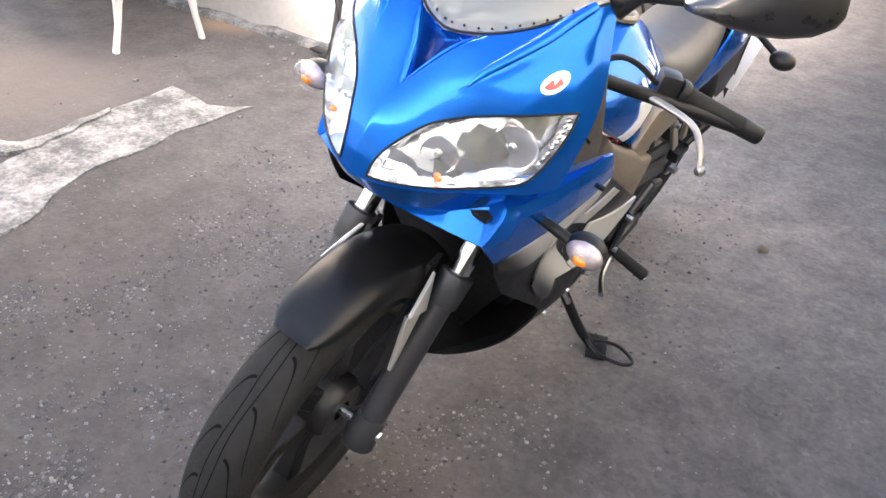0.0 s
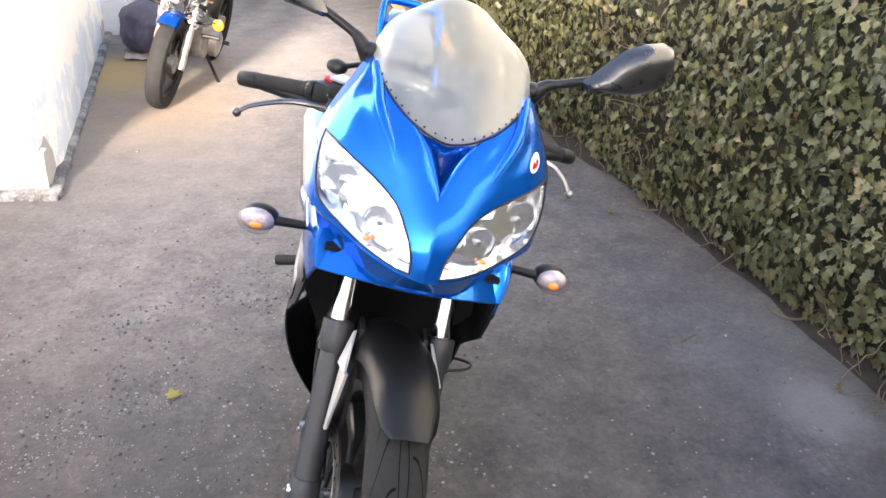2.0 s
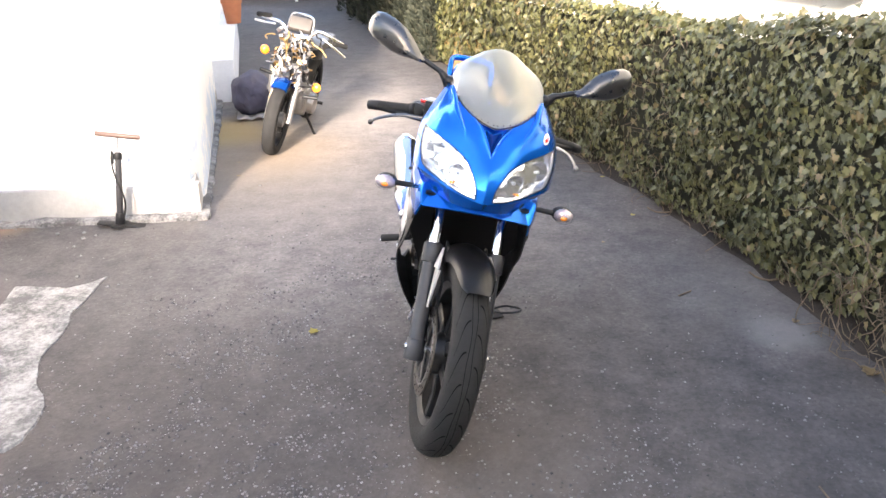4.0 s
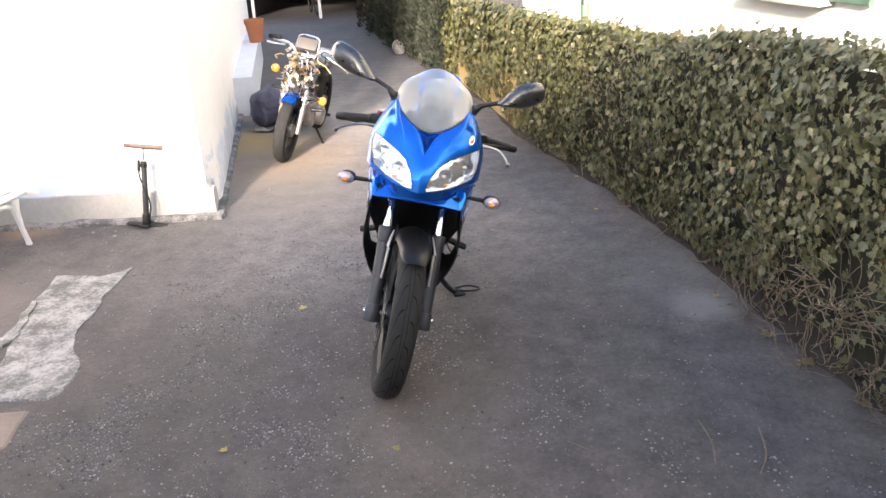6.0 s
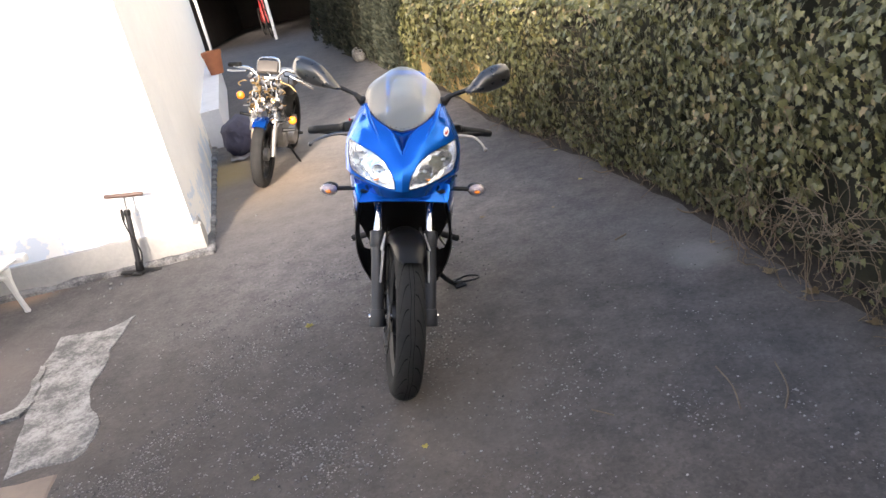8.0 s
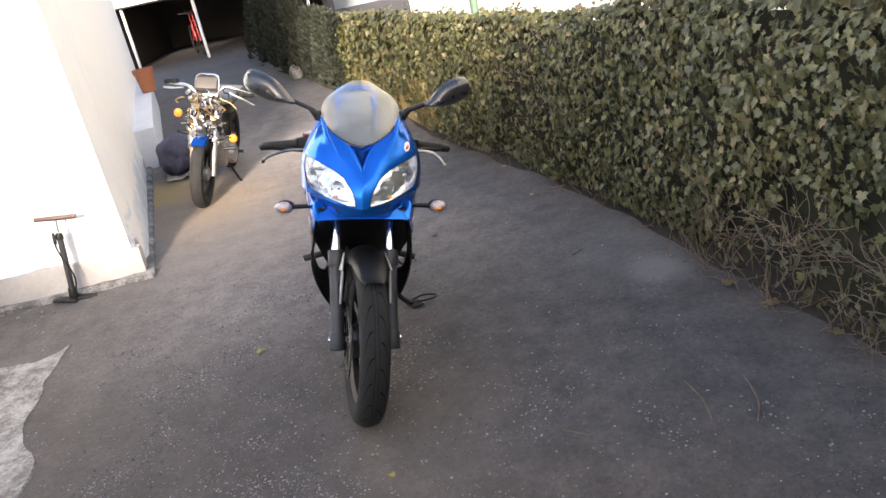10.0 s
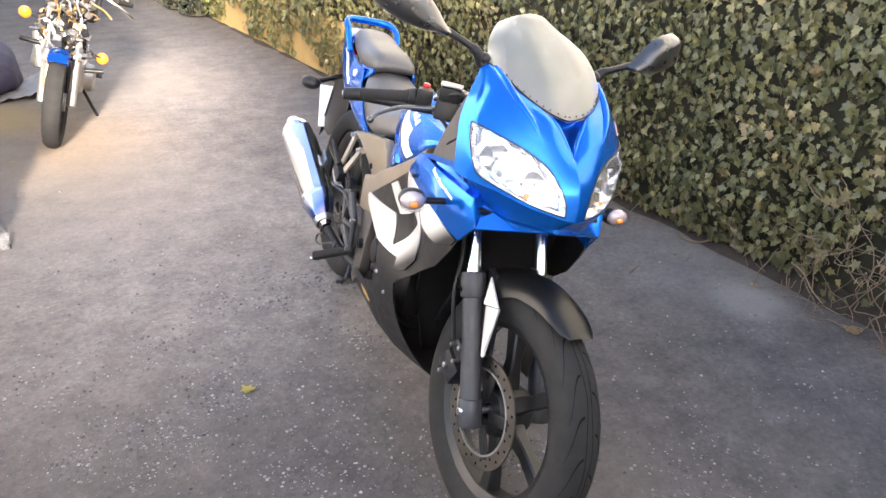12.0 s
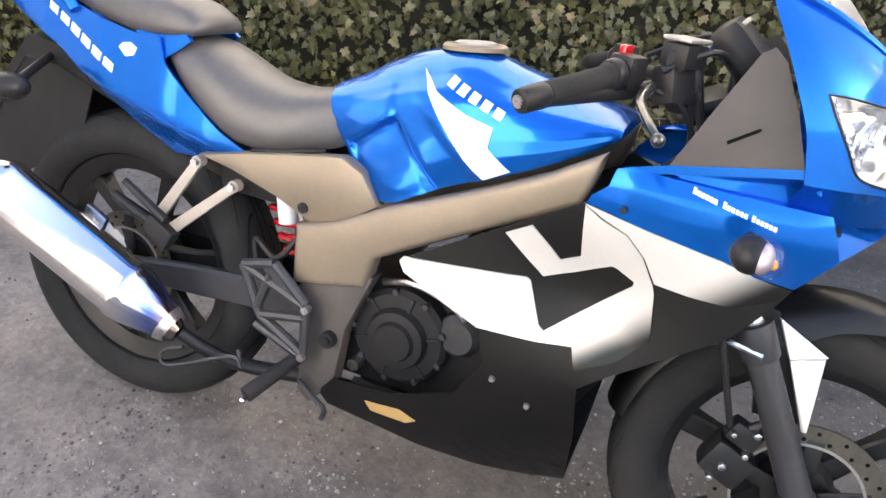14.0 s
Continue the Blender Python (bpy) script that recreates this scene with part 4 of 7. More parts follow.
def folded_fin(side):
    """A pointed blade in two facets, the lower one set back under a fold."""
    bm = bmesh.new()
    for outer in ([(0.073, 0.092, 0.575), (0.090, 0.066, 0.521), (0.087, 0.016, 0.537)], [(0.084, 0.064, 0.519), (0.090, 0.020, 0.416), (0.089, 0.012, 0.416), (0.082, 0.018, 0.534)]):
        front = [bm.verts.new((side * x, y + 0.012, z)) for x, y, z in outer]
        back = [bm.verts.new((side * (x - 0.007), y + 0.014, z)) for x, y, z in outer]
        bm.faces.new(front)
        bm.faces.new(back[::-1])
        n = len(outer)
        for k in range(n):
            bm.faces.new((front[k], back[k], back[(k + 1) % n], front[(k + 1) % n]))
    bmesh.ops.recalc_face_normals(bm, faces=bm.faces[:])
    bmesh.ops.bevel(bm, geom=bm.edges[:], offset=0.0012, segments=1, affect="EDGES")
    return bm


steered("front_mudguard", mudguard(), GUARD, "satin black plastic front mudguard")
for side in (-1, 1):
    steered("mudguard_fin", folded_fin(side), SILVER, "pointed silver fin with a folded step on the mudguard")
    fin = panel([(0.135, 0.585), (0.104, 0.58), (0.085, 0.53), (0.05, 0.48), (0.025, 0.36), (0.075, 0.36), (0.10, 0.48)], lambda y, z: side * 0.062, 0.008, 0.06)
    steered("fork_brace", fin, BLACK)
cal = steered("brake_caliper", join(box((0.055, 0.07, 0.06), (-0.078, 0.118, 0.335), 0.012, (25, 0, 0)), box((0.035, 0.05, 0.035), (-0.082, 0.105, 0.385), 0.008, (25, 0, 0)), rod((-0.09, 0.10, 0.40), (-0.09, 0.06, 0.43), 0.008)), BLACK, "black front brake caliper")
for y, z, r in ((0.125, 0.335, 0.008), (0.098, 0.362, 0.006), (0.138, 0.312, 0.006), (0.09, 0.40, 0.007), (0.122, 0.392, 0.005)):
    steered("caliper_bolt", rod((-0.094, y, z), (-0.111, y, z), r, r * 0.85, 6, 0.001), STEEL, parent=cal)
steered("brake_hose", tube([(-0.1, 0.13, 0.40), (-0.112, 0.165, 0.5), (-0.1, 0.2, 0.6), (-0.12, 0.25, 0.72), (-0.15, 0.30, 0.87)], 0.005, 8), BLACK)
steered("hose_clip", rod((-0.12, 0.12, 0.528), (-0.105, 0.175, 0.535), 0.006, seg=8), CHROME)

# -- nose fairing: a smooth surface given by rows from the lip up to the screen, each from the middle out --
NOSE = np.array([
    [(0, -0.030, 0.752), (0.036, -0.021, 0.748), (0.072, 0.005, 0.745), (0.106, 0.048, 0.744), (0.134, 0.095, 0.750), (0.148, 0.142, 0.766)],
    [(0, -0.055, 0.778), (0.04, -0.043, 0.782), (0.09, -0.010, 0.788), (0.137, 0.037, 0.797), (0.177, 0.086, 0.800), (0.196, 0.134, 0.801)],
    [(0, -0.050, 0.815), (0.04, -0.034, 0.820), (0.09, 0.001, 0.830), (0.142, 0.047, 0.842), (0.180, 0.096, 0.854), (0.198, 0.149, 0.861)],
    [(0, -0.030, 0.855), (0.045, -0.010, 0.862), (0.09, 0.024, 0.875), (0.142, 0.067, 0.888), (0.176, 0.117, 0.900), (0.193, 0.170, 0.905)],
    [(0, 0.012, 0.893), (0.045, 0.020, 0.905), (0.095, 0.050, 0.920), (0.140, 0.095, 0.934), (0.166, 0.145, 0.943), (0.177, 0.192, 0.946)],
    [(0, 0.055, 0.925), (0.042, 0.056, 0.944), (0.092, 0.086, 0.958), (0.128, 0.130, 0.972), (0.149, 0.175, 0.980), (0.157, 0.214, 0.983)],
    [(0, 0.078, 0.952), (0.045, 0.088, 0.962), (0.080, 0.116, 0.978), (0.107, 0.155, 0.995), (0.127, 0.200, 1.011), (0.137, 0.236, 1.020)]])


def catmull(p, t):
    i = min(int(t), len(p) - 2)
    f = t - i
    p0, p1, p2, p3 = p[max(i - 1, 0)], p[i], p[i + 1], p[min(i + 2, len(p) - 1)]
    return 0.5 * (2 * p1 + (p2 - p0) * f + (2 * p0 - 5 * p1 + 4 * p2 - p3) * f * f + (3 * p1 - p0 - 3 * p2 + p3) * f ** 3)


def nose(u, v, side=1, back=0.0):
    rows = np.array([catmull(row, max(0, min(5, u))) for row in NOSE])
    p = catmull(rows[1:], min(6, v) - 1) if v >= 1 else rows[0] + (rows[1] - rows[0]) * max(0, v)
    ridge = 0.006 * math.exp(-((u - 1.7 - max(0, v - 4.2)) / 0.5) ** 2) * max(0.0, min(1.0, (v - 3.9) / 0.8))
    dip = max(0.0, min(1.0, ((v - 3.7) * 0.6 - u) / 0.5)) if v > 3.7 else 0.0
    notch = 0.020 * dip * dip * (3 - 2 * dip) * max(0.0, min(1.0, (5.95 - v) / 0.4))
    return (side * p[0] * (1 - back * 0.3), p[1] + back - ridge * 0.8 + notch, p[2] + ridge * 0.7 - notch * 0.5)


LAMP_CORNERS = [(0.62, 1.22), (0.70, 1.85), (0.92, 2.5), (1.28, 3.0), (1.85, 3.2), (2.6, 3.3), (3.4, 3.27), (4.3, 3.15), (4.25, 2.5), (4.08, 1.9), (3.75, 1.42), (2.9, 1.26), (1.8, 1.2), (1.1, 1.19)]


def rounded(points, sharp, n=5):
    """A closed outline with smooth runs between its sharp corners."""
    out = []
    k = len(points)
    for i in range(k):
        p1, p2 = np.array(points[i]), np.array(points[(i + 1) % k])
        p0 = p1 if i in sharp else np.array(points[i - 1])
        p3 = p2 if (i + 1) % k in sharp else np.array(points[(i + 2) % k])
        for j in range(n):
            t = j / n
            out.append(tuple(0.5 * (2 * p1 + (p2 - p0) * t + (2 * p0 - 5 * p1 + 4 * p2 - p3) * t * t + (3 * p1 - p0 - 3 * p2 + p3) * t ** 3)))
    return out


LAMP = rounded(LAMP_CORNERS, (0, 7))
TOP = LAMP[:36]
over = [(0, 1.22)] + TOP + [(5, 3.15), (5, 6), (0, 6)]
under = [(0, 1.0), (5, 1.0), (5, 3.15)] + LAMP[35:] + [(0.62, 1.22), (0, 1.22)]
shell, skirt = bmesh.new(), bmesh.new()
for side in (-1, 1):
    for o in (over, under):
        shell = join(shell, shaped(o, lambda u, v: nose(u, v, side), 0.13))
    skirt = join(skirt, shaped([(0, 0), (5, 0), (5, 1.0), (0, 1.0)], lambda u, v: nose(u, v, side), 0.2))
for bm in (shell, skirt):
    bmesh.ops.remove_doubles(bm, verts=bm.verts, dist=0.0006)
    bmesh.ops.recalc_face_normals(bm, faces=bm.faces)
front_fairing = part("nose_fairing", shell, BLUE, bike, "glossy blue nose fairing with twin headlights")
part("cowl_underside", skirt, BLUE, front_fairing)
for side in (-1, 1):
    line = [(1.55, 4.0), (1.75, 4.4), (2.1, 4.8), (2.6, 5.25), (3.2, 5.65), (3.9, 6.0)]
    part("cowl_ridge", tube([nose(u, v, side, 0.0035) for u, v in line], [0.003, 0.0065, 0.0085, 0.0095, 0.0095, 0.008], 10, 6, 0.8), BLUE, front_fairing)
    part("scoop_lip", tube([nose(u, v, side, 0.001) for u, v in [(0.05, 4.0), (0.3, 4.35), (0.55, 4.75), (0.8, 5.15), (1.0, 5.5)]], [0.0015, 0.003, 0.0042, 0.004, 0.002], 8, 6), BLUE, front_fairing)
# scoop recess overlaid in darker blue, which paints in its shade
part("air_scoop", join(*[shaped([(0.0, 4.15), (0.25, 4.5), (0.5, 4.9), (0.72, 5.3), (0.35, 5.42), (0.0, 5.4)], lambda u, v: nose(u, v, side, -0.002), 0.15) for side in (-1, 1)]), paint("recess_shade_blue", (0.0, 0.022, 0.16), (0.0, 0.04, 0.25)), front_fairing)
for side in (-1, 1):
    h = part("headlight", shaped(LAMP, lambda u, v: nose(u, v, side, 0.026 + 0.006 * math.sin(u * 2.2)), 0.2), REFLECTOR, front_fairing, "clear headlight with a faceted chrome reflector")
    part("lamp_wall", loft([[nose(u, v, side, d) for u, v in LAMP + LAMP[:1]] for d in (0.0, 0.014, 0.030)], False), REFLECTOR, h)
    for u, v, r in ((1.75, 2.05, 0.024), (3.0, 2.3, 0.030)):
        c = Vector(nose(u, v, side, 0.026))
        dish = lathe([(-0.012, 0.005), (-0.010, r * 0.5), (-0.004, r * 0.8), (0.005, r), (0.007, r * 1.03), (0.003, r * 1.02)], 28, "Z")
        part("lamp_dish", moved(dish, Matrix.Translation(c) @ Euler((radians(90), 0, radians(side * 22))).to_matrix().to_4x4()), REFLECTOR, h)
        part("bulb", rod(c + Vector((0, 0.010, 0)), c + Vector((0, -0.010, 0)), 0.005, 0.004, 10), STEEL, h)
    for k in range(9):
        u, v = 4.12 - 0.012 * k - 0.03 * max(0, k - 4), 2.95 - 0.14 * k
        part("lamp_step", ball(0.0042, Vector(nose(u - 0.12, v, side, 0.010)), (1, 1, 1), 8), CHROME, h)
    part("side_bulb", ball(0.0045, Vector(nose(2.0, 1.42, side, 0.012)), (1.4, 1, 0.9), 10), AMBER, h, "small amber parking bulb")
    part("lamp_seal", tube([nose(u, v, side, -0.0006) for u, v in LAMP + LAMP[:1]], 0.0016, 6, 1), BLACK, h)
    glass = part("lens", shaped(LAMP, lambda u, v: nose(u, v, side, -0.0012), 0.2), LENS, h, "clear lens")
    glass.visible_shadow = False
part("round_badge", join(*[shaped([(3.3 + 0.34 * math.cos(a), 4.1 + 0.30 * math.sin(a)) for a in np.linspace(0, 2 * math.pi, 20)[:-1]], lambda u, v: nose(u, v, 1, -0.0025), 0.3)]), WHITE, front_fairing, "oval white sticker with a red mark")
part("badge_mark", shaped([(3.08, 4.02), (3.2, 4.2), (3.3, 4.05), (3.4, 4.22), (3.52, 4.05), (3.4, 3.95), (3.2, 3.93)], lambda u, v: nose(u, v, 1, -0.0042), 0.3), RED, front_fairing)

# -- windscreen --
def screen_at(s, t):
    """s from -1 to 1 across, t from 0 at the base to 1 at the top."""
    u = abs(s) * 4.6
    b = np.array(nose(u, 6.0, math.copysign(1, s)))
    top = np.array((s * 0.072, 0.318 + 0.03 * s * s, 1.122 - 0.035 * s * s))
    p = b + (top - b) * t
    p[0] *= 1 + 0.13 * math.sin(math.pi * t)
    p[1] -= 0.020 * math.sin(math.pi * t) * (1 - 0.6 * abs(s))
    p[2] += 0.012 * math.sin(math.pi * t)
    return p


rows = [[screen_at(s, t) for s in np.linspace(-1, 1, 25)] for t in np.linspace(-0.03, 1, 15)]
screen = loft(rows, closed=False)
bmesh.ops.solidify(screen, geom=screen.faces[:], thickness=0.003)
windscreen = part("windscreen", screen, SCREEN, bike, "clear curved plastic windscreen")
windscreen.visible_shadow = False
part("screen_edge", tube([screen_at(s, -0.01) + np.array((0, -0.003, 0.0)) for s in np.linspace(-1, 1, 13)], 0.0018, 6, 3), BLACK, windscreen)
for s in np.linspace(-0.8, 0.8, 22):
    part("edge_stud", ball(0.0018, screen_at(s, 0.015) + np.array((0, -0.003, 0.001)), seg=8), BLACK, windscreen)

# -- side fairings --
def belly_edge(y):
    """Height and half width of the fairing's lower edge."""
    return float(np.interp(y, [0.345, 0.45, 0.6, 0.78], [0.148, 0.156, 0.172, 0.194])), float(np.interp(y, [0.30, 0.35, 0.42, 0.5, 0.6, 0.78], [0.012, 0.014, 0.05, 0.082, 0.102, 0.112]))


def side_x(y, z):
    """Half width of the side fairing, dished round the window of the silver panel."""
    f = float(np.interp(y, [0.03, 0.06, 0.1, 0.2, 0.33, 0.45, 0.65, 0.8], [0.13, 0.147, 0.163, 0.180, 0.190, 0.189, 0.180, 0.162]))
    f -= 0.028 * math.exp(-(((y - 0.37) / 0.11) ** 2 + ((z - 0.575) / 0.085) ** 2))
    if z > 0.66:
        return f * float(np.interp(z, [0.66, 0.74, 0.82], [1.0, 0.985, 0.96]))
    if z > 0.46:
        return f
    low, w = belly_edge(y)
    t = max(0.0, min(1.0, (z - low) / (0.46 - low)))
    return w + (f - w) * math.sin(t * math.pi / 2) ** 0.85


BASE = [(0.636, 0.556), (0.5, 0.640), (0.385, 0.712), (0.276, 0.668), (0.154, 0.663), (0.105, 0.656), (0.12, 0.628), (0.161, 0.57), (0.225, 0.522), (0.272, 0.486), (0.313, 0.456), (0.342, 0.43), (0.338, 0.387), (0.334, 0.322), (0.341, 0.217), (0.349, 0.150), (0.45, 0.157), (0.60, 0.173), (0.72, 0.187), (0.785, 0.196), (0.80, 0.222), (0.766, 0.267), (0.641, 0.289), (0.531, 0.343), (0.49, 0.416), (0.509, 0.485), (0.564, 0.514)]
UPPER = [(0.387, 0.711), (0.381, 0.724), (0.362, 0.741), (0.357, 0.765), (0.329, 0.77), (0.271, 0.768), (0.207, 0.766), (0.145, 0.764), (0.087, 0.762), (0.073, 0.732), (0.062, 0.705), (0.083, 0.682), (0.104, 0.658), (0.154, 0.664), (0.197, 0.677), (0.296, 0.693), (0.344, 0.703)]
STRIPE = [(0.388, 0.709), (0.345, 0.701), (0.297, 0.692), (0.197, 0.676), (0.154, 0.663), (0.107, 0.657), (0.119, 0.639), (0.166, 0.616), (0.226, 0.616), (0.274, 0.619), (0.294, 0.652), (0.323, 0.68), (0.36, 0.694)]


def upper_x(y, z):
    """The upper panel bulges to a crease and falls back above it."""
    out = 0.004 + 0.006 * min(1.0, max(0.0, (0.37 - y) / 0.12))
    return side_x(y, z) + out * max(0.0, min(1.0, (z - 0.655) / 0.06)) - 0.35 * max(0.0, z - 0.748)


ARROW = [(0.65, 0.545), (0.64, 0.529), (0.573, 0.502), (0.508, 0.478), (0.413, 0.484), (0.363, 0.492), (0.352, 0.459), (0.297, 0.49), (0.26, 0.534), (0.271, 0.604), (0.275, 0.615), (0.301, 0.606), (0.356, 0.551), (0.409, 0.502), (0.418, 0.508), (0.433, 0.543), (0.444, 0.571), (0.451, 0.575), (0.529, 0.568), (0.63, 0.555), (0.644, 0.554)]
BRANCH = [(0.491, 0.637), (0.455, 0.658), (0.43, 0.636), (0.408, 0.614), (0.38, 0.628), (0.387, 0.707), (0.362, 0.692), (0.324, 0.679), (0.297, 0.653), (0.275, 0.615), (0.301, 0.606), (0.301, 0.613), (0.328, 0.626), (0.335, 0.627), (0.383, 0.601), (0.427, 0.582), (0.459, 0.609)]
COVER = [(0.294, 0.784), (0.216, 0.8), (0.137, 0.816), (0.16, 0.874), (0.191, 0.935), (0.208, 0.949), (0.222, 0.94), (0.256, 0.868)]


def cover_x(y, z):
    return 0.180 - 0.12 * max(0.0, z - 0.82)


LEDGE = [(0.35, 0.768), (0.294, 0.784), (0.216, 0.80), (0.137, 0.816), (0.11, 0.80)]
for side in (-1, 1):
    fair = part("side_fairing", panel(BASE, lambda y, z: side * side_x(y, z), 0.004, 0.024), SATIN, bike, "satin black lower side fairing")
    part("upper_panel", panel(UPPER, lambda y, z: side * upper_x(y, z), 0.005, 0.011), BLUE, fair, "glossy blue upper fairing panel")
    part("silver_stripe", panel(STRIPE, lambda y, z: side * (side_x(y, z) + 0.0035), 0.003, 0.02), FADING, fair, "silver painted stripe fading to black")
    part("silver_arrow", panel(ARROW, lambda y, z: side * (side_x(y, z) + 0.0045), 0.004, 0.02), FADING, fair, "pointed silver fairing panel")
    part("silver_branch", panel(BRANCH, lambda y, z: side * (side_x(y, z) + 0.004), 0.004, 0.02), FADING, fair, "forked silver fairing panel")
    part("inner_cover", panel(COVER, lambda y, z: side * cover_x(y, z), 0.004, 0.04), MATT, fair, "matt grey inner fairing cover")
    part("cover_slot", panel([(0.232, 0.826), (0.2, 0.848), (0.197, 0.852), (0.2, 0.853), (0.234, 0.83)], lambda y, z: side * (cover_x(y, z) + 0.0012), 0.002, 0.04), GROOVE, fair)
    ledge = []
    for (y0, z0), (y1, z1) in zip(((0.329, 0.769), (0.271, 0.767), (0.207, 0.765), (0.145, 0.763), (0.09, 0.762)), LEDGE):
        wide, inner = upper_x(y0, z0), cover_x(y1, z1) + 0.001
        deep = 0.004 + 0.09 * (0.34 - y0)
        ledge.append([(side * x, y, z) for x, y, z in ((wide - 0.001, y0, z0), (wide - deep, y0 + 0.004, z0 + 0.002), (min(wide, inner) - deep, (y0 + y1) / 2 + 0.004, (z0 + z1) / 2 - 0.003), (inner, y1, z1 - 0.012), (inner, y1, z1))])
    part("fairing_step", loft(ledge, closed=False), BLUE, fair, "recessed blue step above the side panel")
    cheek = []
    for y, z in ((0.089, 0.762), (0.080, 0.747), (0.073, 0.732), (0.067, 0.718), (0.062, 0.705)):
        wide = upper_x(y, z)
        cheek.append([(side * x, y + back, z + up) for x, back, up in ((wide - 0.0005, 0, 0), (wide - 0.02, 0.006, 0.002), (wide - 0.045, 0.02, 0.004))])
    part("panel_cheek", loft(cheek, closed=False), BLUE, fair, "blue front facet of the side panel")
    for y, z in ((0.335, 0.716), (0.41, 0.37), (0.47, 0.40)):
        part("fairing_screw", rod((side * (side_x(y, z) + 0.002), y, z), (side * (side_x(y, z) + (0.0145 if z > 0.5 else 0.0065)), y, z), 0.0055, 0.0045, 10), BLACK if z > 0.5 else STEEL, fair)
    if side < 0:
        for first, count in ((0.0, 6), (0.37, 6), (0.72, 6)):
            for k in range(count):
                at = first + 0.052 * k
                y0, z0 = 0.2565 - 0.108 * at, 0.7575 - 0.026 * at
                tall = 0.0082 if k == 0 else 0.0062
                part("sticker_bar", panel([(y0, z0), (y0 - 0.0045, z0 - 0.0011), (y0 - 0.0043, z0 - 0.0011 + tall), (y0 + 0.0002, z0 + tall)], lambda y, z: side * (upper_x(y, z) + 0.0012), 0.0018, 0.02), WHITE, fair, "white sticker lettering, illegible")
part("belly_floor", loft([[(-w, y, z), (-w * 0.5, y, z - 0.006), (0, y, z - 0.008), (w * 0.5, y, z - 0.006), (w, y, z)] for y, (z, w) in ((y, belly_edge(y)) for y in np.linspace(0.349, 0.785, 9))], closed=False), SATIN, bike, "black underside of the belly pan")
# chin: the blue lip below the headlights and the dark tunnel behind it
chin = []
for q in np.linspace(-1, 1, 21):
    k = abs(q)
    x, y0, z0 = q * 0.150, -0.004 + 0.070 * k ** 1.5, 0.729 - 0.029 * k ** 1.6
    high = 0.012 + 0.036 * k ** 2.2
    chin.append([(x * 0.9, y0 + 0.05, z0 + high + 0.004), (x * (1 - 0.1 * k), y0 + 0.006 + 0.02 * k, z0 + high), (x, y0 - 0.003, z0 + 0.004), (x, y0, z0), (x * 0.98, y0 + 0.03, z0 - 0.002), (x * 0.96, y0 + 0.09, z0 - 0.02 * k)])
part("chin_lip", loft(chin, closed=False), BLUE, front_fairing, "blue lower lip of the nose fairing")
tunnel = []
for back in (0.0, 0.014):
    tunnel.append([(w, y + back, z) for w, y, z in ((0.13, 0.17, 0.755), (0.165, 0.25, 0.56), (0.11, 0.365, 0.40), (0.03, 0.42, 0.2))] + [(-w, y + back, z) for w, y, z in ((0.03, 0.42, 0.2), (0.11, 0.365, 0.40), (0.165, 0.25, 0.56), (0.13, 0.17, 0.755))])
part("inner_panel", loft(tunnel), SATIN, bike, "black inner fairing panel behind the front wheel")
part("under_tray", loft([[(-0.145, 0.02 + 0.05, 0.735), (0.145, 0.07, 0.735), (0.15, 0.22, 0.76), (-0.15, 0.22, 0.76)], [(-0.145, 0.07, 0.741), (0.145, 0.07, 0.741), (0.15, 0.22, 0.766), (-0.15, 0.22, 0.766)]]), BLACK, bike)

# -- fuel tank: rows of y, lower edge, top and half width --
TANK = np.array([(0.372, 0.786, 0.806, 0.105), (0.40, 0.768, 0.816, 0.126), (0.46, 0.735, 0.829, 0.147), (0.54, 0.697, 0.846, 0.160), (0.62, 0.660, 0.864, 0.164), (0.69, 0.622, 0.851, 0.156), (0.74, 0.618, 0.824, 0.142), (0.79, 0.652, 0.792, 0.122), (0.835, 0.70, 0.768, 0.10)])


FINE_TANK = np.array(eased(TANK.tolist(), 10))
TANK_S = [(0, 0.95), (0.1, 0.985), (0.22, 1.0), (0.4, 0.985), (0.55, 0.945), (0.66, 0.89), (0.73, 0.83), (0.80, 0.71), (0.88, 0.54), (0.95, 0.34), (0.985, 0.16), (1.0, 0.0)]
KNEE = [(0.79, 0.691), (0.751, 0.722), (0.71, 0.751), (0.666, 0.706), (0.621, 0.659), (0.67, 0.632), (0.73, 0.615), (0.768, 0.654)]
GULLY = [(0.737, 0.807), (0.713, 0.809), (0.652, 0.77), (0.568, 0.703), (0.555, 0.68), (0.60, 0.650), (0.628, 0.655), (0.672, 0.705), (0.716, 0.755)]


def tank_shift(y):
    return 0.03 * float(np.interp(y, [0.66, 0.74], [0, 1]))


def inside(poly, y, z):
    """Distance to the outline, positive within it."""
    hit, near = False, 9.0
    for (y0, z0), (y1, z1) in zip(poly, poly[1:] + poly[:1]):
        if (z0 > z) != (z1 > z) and y < (y1 - y0) * (z - z0) / (z1 - z0) + y0:
            hit = not hit
        t = max(0.0, min(1.0, ((y - y0) * (y1 - y0) + (z - z0) * (z1 - z0)) / ((y1 - y0) ** 2 + (z1 - z0) ** 2)))
        near = min(near, math.hypot(y - y0 - t * (y1 - y0), z - z0 - t * (z1 - z0)))
    return near if hit else -near


